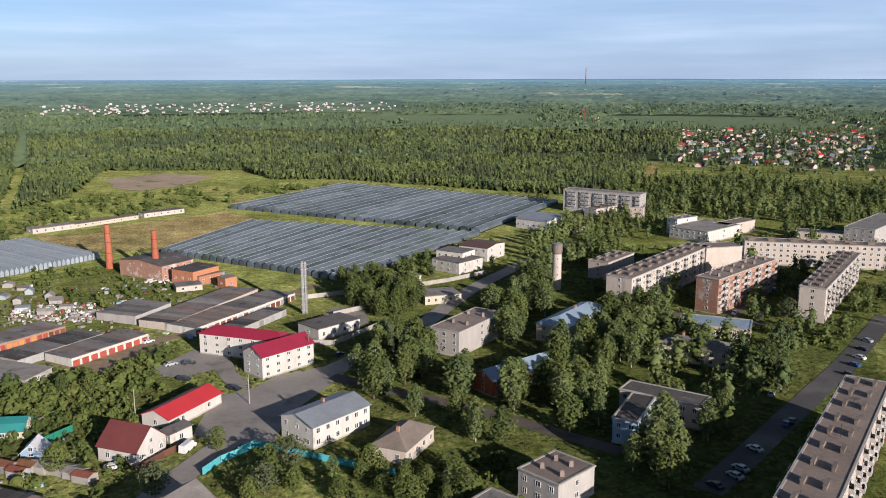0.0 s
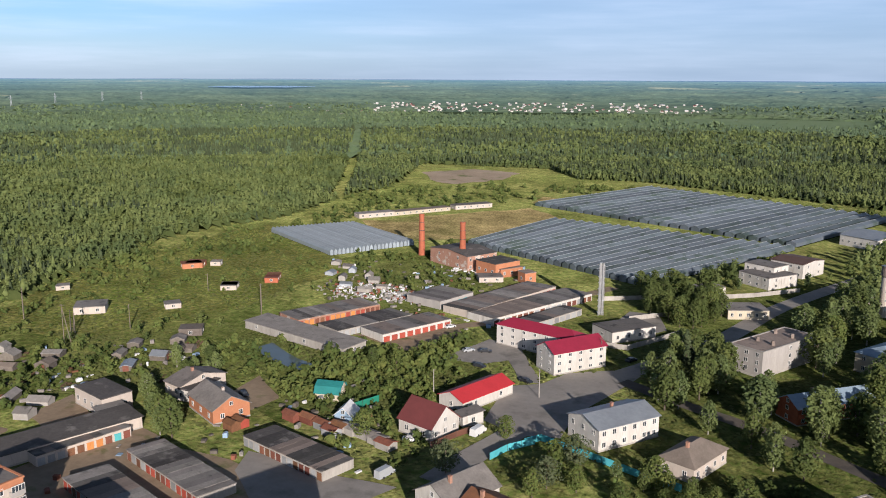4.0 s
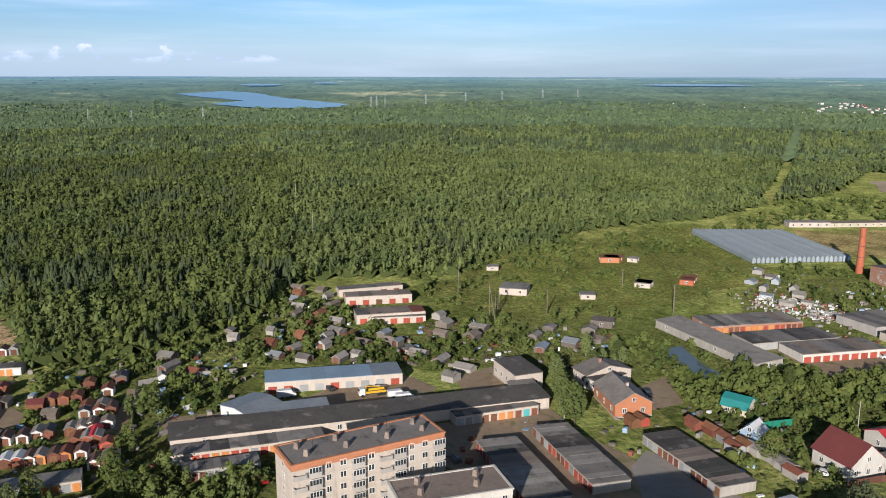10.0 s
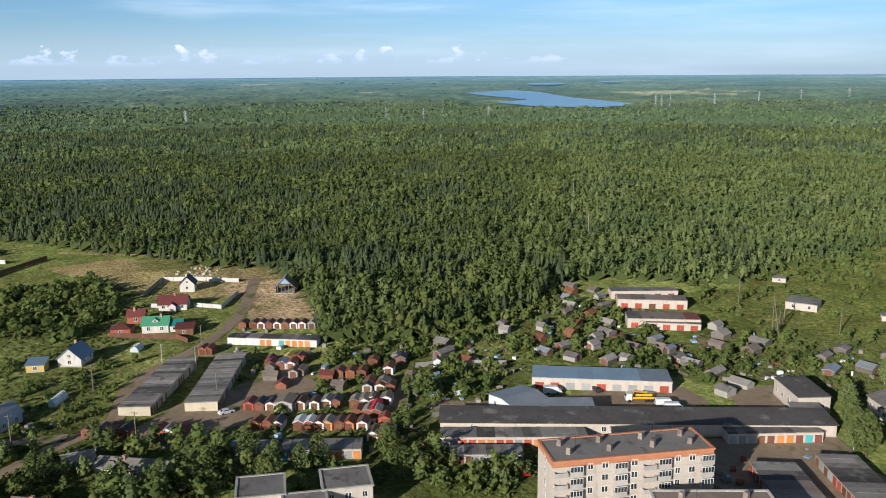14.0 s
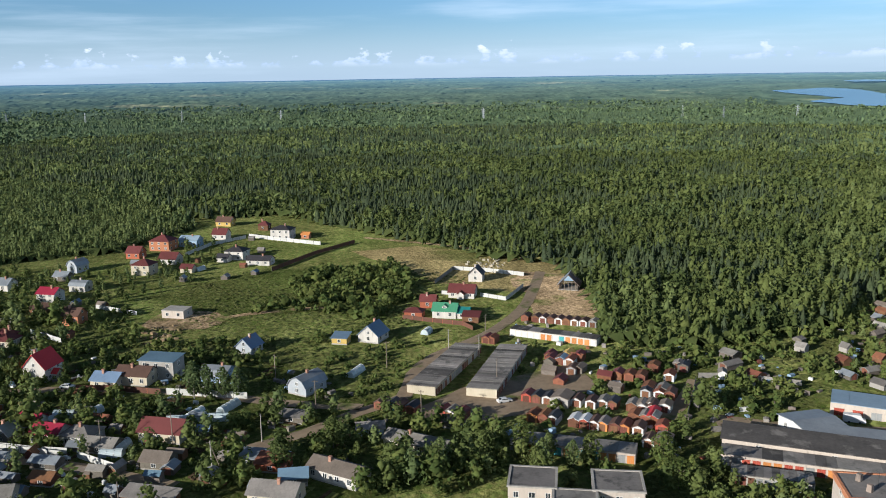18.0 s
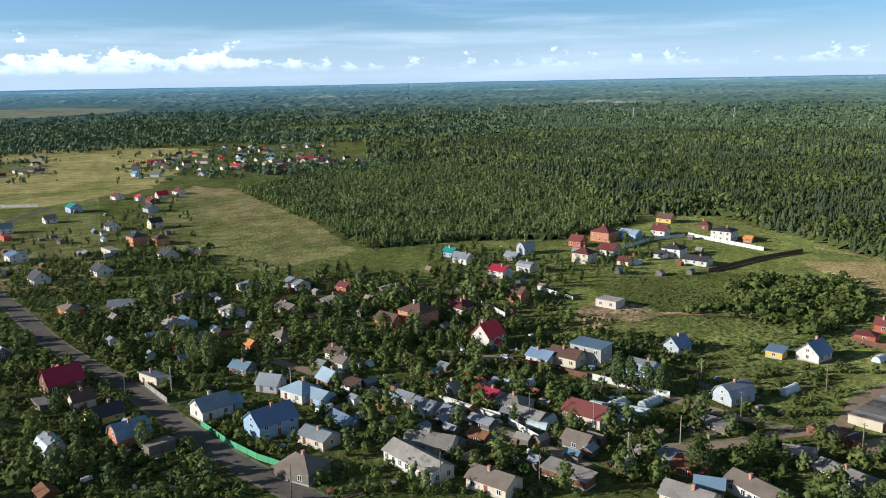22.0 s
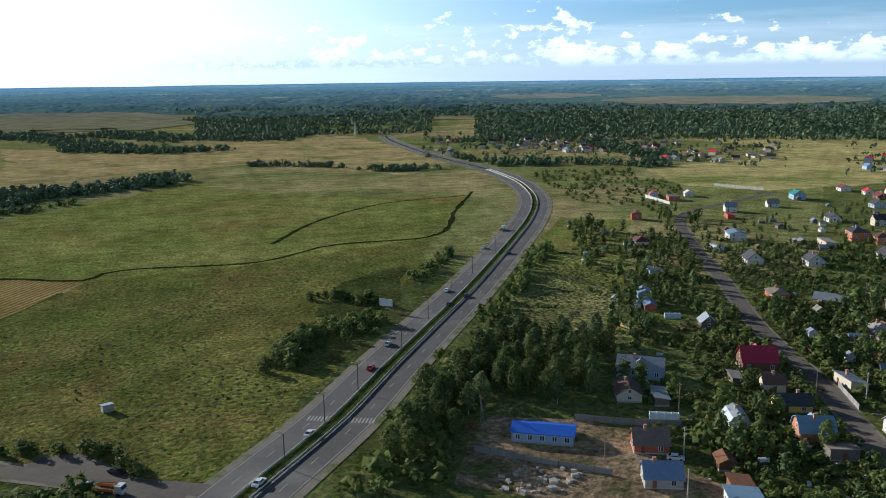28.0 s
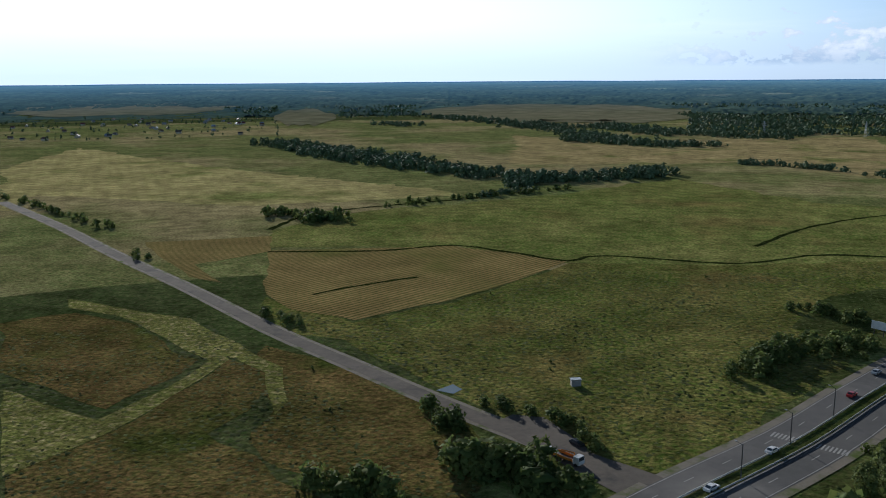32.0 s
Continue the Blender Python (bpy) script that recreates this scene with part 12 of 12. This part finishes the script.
tufts([(-312, -162), (-303, -42), (-287, 0), (-218, -1), (-176, -26), (-180, -98)], 2.6, 0.4, 1.0, 208)
tufts([(-99, -305), (-215, -373), (-213, -310), (-148, -199), (-138, -121), (-96, -151), (-107, -202), (-48, -195)], 2.6, 0.4, 1.0, 209)
tufts([(-197, 367), (-163, 411), (-42, 330), (-11, 244), (-32, 198), (-61, 175), (-99, 175)], 2.4, 0.4, 1.1, 210)
tufts([(-37, 330), (32, 410), (131, 466), (162, 329), (92, 204), (50, 165), (-20, 166)], 2.8, 0.3, 0.8, 211)
tufts([(-30, -182), (-57, -222), (-141, -343), (-241, -451), (-155, -266), (-110, -222), (-56, -167)], 2.5, 0.4, 1.1, 212)
bushes([(-228, 193), (-231, 231), (-190, 230), (-165, 219), (-176, 209), (-201, 201), (-207, 178)], 4.5, 1.5, 3.5, 161, 0.2, 7, 0.04)
bushes([(-266, 155), (-218, 184), (-193, 193), (-200, 170), (-245, 133)], 4.5, 1.5, 4, 162, 0.15, 7, 0.04)
bushes([(-348, 194), (-272, 190), (-238, 202), (-231, 190), (-263, 158), (-298, 165)], 4.5, 2, 4, 163, 0.25, 7, 0.04)
bushes([(-291, 45), (-256, 95), (-192, 67), (-208, 30)], 5.5, 1.2, 3, 164, 0.35, 7, 0.04)
bushes([(-312, -31), (-309, 4), (-286, 14), (-254, 2), (-229, -18), (-241, -26)], 5, 1.2, 3.5, 165, 0.35, 7, 0.04)
bushes([(-238, -306), (-354, -111), (-177, -48), (-125, -169)], 4.6, 1.2, 3.6, 166, 0.25, 7, 0.04)
bushes([(-312, -162), (-303, -42), (-181, -22), (-185, -101)], 4.6, 1.2, 3.6, 167, 0.25, 7, 0.04)
bushes([(-264, -456), (-382, -338), (-141, -117), (-100, -150), (-150, -252), (-205, -335)], 4.8, 1.2, 3.8, 168, 0.3, 7, 0.04)
bushes([(-203, 412), (-139, 424), (-103, 331), (-133, 331), (-182, 367)], 6, 1.2, 3.5, 169, 0.4, 7, 0.04)
bushes([(-31, 192), (17, 204), (22, 175), (-28, 170)], 5, 1.5, 3.5, 170, 0.25, 7, 0.04)
bushes([(-121, 219), (-91, 244), (-70, 219), (-65, 186), (-84, 175), (-99, 175)], 5, 1.5, 3.5, 171, 0.3, 7, 0.04)
bushes([(68, 466), (247, 465), (156, 286), (60, 275)], 8, 1.5, 4, 172, 0.4, 7, 0.04)
grove([(126, 736), (205, 776), (357, 681), (283, 537), (223, 538), (155, 583), (133, 538)], 9, (('birch', 0.72), ('lime', 0.22), ('maple', 0.06)), 8, 13, 92, False, 0.15)
grove([(-295, 168), (-251, 170), (-209, 177), (-203, 167), (-250, 136)], 9, (('lime', 0.45), ('maple', 0.3), ('birch', 0.25)), 4, 7, 93, False, 0.2)
grove([(-232, 229), (-167, 234), (-178, 283), (-208, 253)], 11, (('lime', 0.45), ('maple', 0.3), ('birch', 0.25)), 4, 7, 94, False, 0.3)
bushes([(-327, 264), (-325, 325), (-320, 444), (-299, 451), (-285, 345), (-270, 271), (-270, 229)], 6, 1.5, 4, 173, 0.58, 7, 0.04)
bushes([(-307, 234), (-270, 271), (-227, 364), (-169, 342), (-184, 277), (-231, 231)], 10, 1.2, 3.0, 174, 0.55, 7, 0.04)
bushes([(-334, 370), (-301, 419), (-284, 468), (-281, 576), (-276, 628), (-246, 560), (-245, 442), (-258, 368), (-268, 311)], 7, 1.5, 4.5, 175, 0.5, 7, 0.04)
bushes([(-169, 739), (-91, 739), (8, 701), (87, 661), (74, 631), (-66, 685), (-167, 686)], 7, 2, 4.5, 176, 0.35, 7, 0.04)
bushes([(-169, 468), (-142, 424), (-120, 388), (-141, 388), (-163, 411)], 6, 1.5, 4, 177, 0.3, 7, 0.04)
bushes([(-50, 399), (26, 500), (30, 466), (-27, 387)], 6, 1.5, 4, 178, 0.4, 7, 0.04)
tufts([(144, -287), (53, -236), (27, -211), (-8, -199), (-37, -249), (-89, -346), (-149, -479), (-36, -427), (41, -420), (82, -340), (113, -303), (160, -322)], 2.9, 0.22, 0.6, 213)
tufts([(237, -257), (184, -301), (67, -211), (29, -174), (141, -148)], 2.9, 0.22, 0.6, 214)
bushes([(-30, -260), (10, -240), (95, -300), (60, -400), (-30, -420), (-110, -420)], 15, 0.4, 1.1, 184, 0.72, 5, 0.03)
bushes([(139, -275), (71, -233), (41, -190), (57, -180), (95, -182)], 16, 0.5, 1.3, 179, 0.5, 5, 0.04)
garden_beds([(-238, -306), (-319, -264), (-367, -204), (-327, -127), (-278, -87), (-230, -63), (-180, -42), (-127, -164)], 260, 151, 301)
yard_clutter([(-238, -306), (-319, -264), (-367, -204), (-327, -127), (-278, -87), (-230, -63), (-180, -42), (-127, -164)], 500, 302)
garden_beds([(-285, -149), (-277, -39), (-235, 0), (-181, -16), (-185, -101)], 130, 151, 303)
yard_clutter([(-285, -149), (-277, -39), (-235, 0), (-181, -16), (-185, -101)], 260, 304)
garden_beds([(-253, -526), (-284, -411), (-212, -260), (-151, -133), (-112, -152), (-161, -265)], 160, 151, 305)
yard_clutter([(-253, -526), (-284, -411), (-212, -260), (-151, -133), (-112, -152), (-161, -265)], 220, 306)
garden_beds([(-113, -292), (-159, -377), (-220, -474), (-264, -456), (-158, -268)], 26, 151, 307)
garden_beds([(-329, 184), (-309, 210), (-250, 212), (-189, 250), (-163, 214), (-200, 170), (-243, 135)], 120, 20, 308)
yard_clutter([(-329, 184), (-309, 210), (-250, 212), (-189, 250), (-163, 214), (-200, 170), (-243, 135)], 420, 309)
yard_clutter([(-295, 92), (-250, 136), (-200, 107), (-178, 76), (-196, 58)], 220, 310)
yard_clutter([(-208, 388), (-102, 411), (-78, 330), (-111, 264), (-145, 264)], 300, 311)
yard_clutter([(-151, 167), (-112, 235), (-79, 181), (-116, 134)], 160, 312)
yard_clutter([(-76, -214), (-103, -199), (-120, -153), (-107, -145), (-64, -183)], 120, 313)
yard_clutter([(-320, 45), (-279, 103), (-190, 70), (-209, 28)], 200, 314)
grove([(79, 366), (108, 347), (144, 329), (196, 365), (156, 286), (98, 275), (76, 300)], 9, (('birch', 0.72), ('lime', 0.22), ('maple', 0.06)), 7, 12, 96, False, 0.3)
grove([(165, 472), (243, 457), (218, 409), (144, 386)], 8, (('birch', 0.72), ('lime', 0.22), ('maple', 0.06)), 7, 11, 97, False, 0.25)
grove([(78, 539), (149, 560), (187, 538), (171, 490), (103, 482)], 9, (('birch', 0.72), ('lime', 0.22), ('maple', 0.06)), 7, 11, 98, False, 0.3)
grove([(64, 275), (104, 274), (109, 243), (69, 186), (55, 186), (63, 226)], 9, (('birch', 0.72), ('lime', 0.22), ('maple', 0.06)), 8, 13, 99, False, 0.3)
grove([(-239, -5), (-208, 30), (-186, 57), (-170, 52), (-193, 0)], 7, (('lime', 0.45), ('maple', 0.3), ('birch', 0.25)), 6, 10, 95, False, 0.2)
grove([(-230, 78), (-224, 95), (-183, 79), (-191, 64)], 7, (('lime', 0.45), ('maple', 0.3), ('birch', 0.25)), 5, 9, 94, False, 0.3)
bushes([(-200, 79), (-186, 107), (-153, 87), (-167, 66)], 4, 1.5, 3.5, 180, 0.25, 7, 0.04)
grove([(-209, 69), (-177, 98), (-155, 85), (-173, 56)], 7, (('lime', 0.45), ('maple', 0.3), ('birch', 0.25)), 5, 8, 100, False, 0.2)
bushes([(-261, 85), (-233, 129), (-212, 116), (-222, 89), (-220, 73)], 5, 1.2, 3, 181, 0.3, 7, 0.04)
bushes([(-170, 150), (-164, 182), (-155, 177), (-160, 144)], 5, 1.2, 3, 182, 0.4, 7, 0.04)
tufts([(-267, 87), (-236, 135), (-152, 89), (-174, 55)], 2.2, 0.3, 0.8, 215)
yard_clutter([(-222, 89), (-199, 163), (-155, 174), (-131, 147), (-146, 129), (-191, 113), (-200, 83)], 120, 315)
grove([(-209, -15), (-205, 29), (-175, 26), (-182, -14)], 6.5, (('lime', 0.45), ('maple', 0.3), ('birch', 0.25)), 6, 9, 101, False, 0.15)
bushes([(-234, -29), (-212, 30), (-178, 25), (-186, -22)], 5, 1.5, 3.5, 183, 0.3, 7, 0.04)
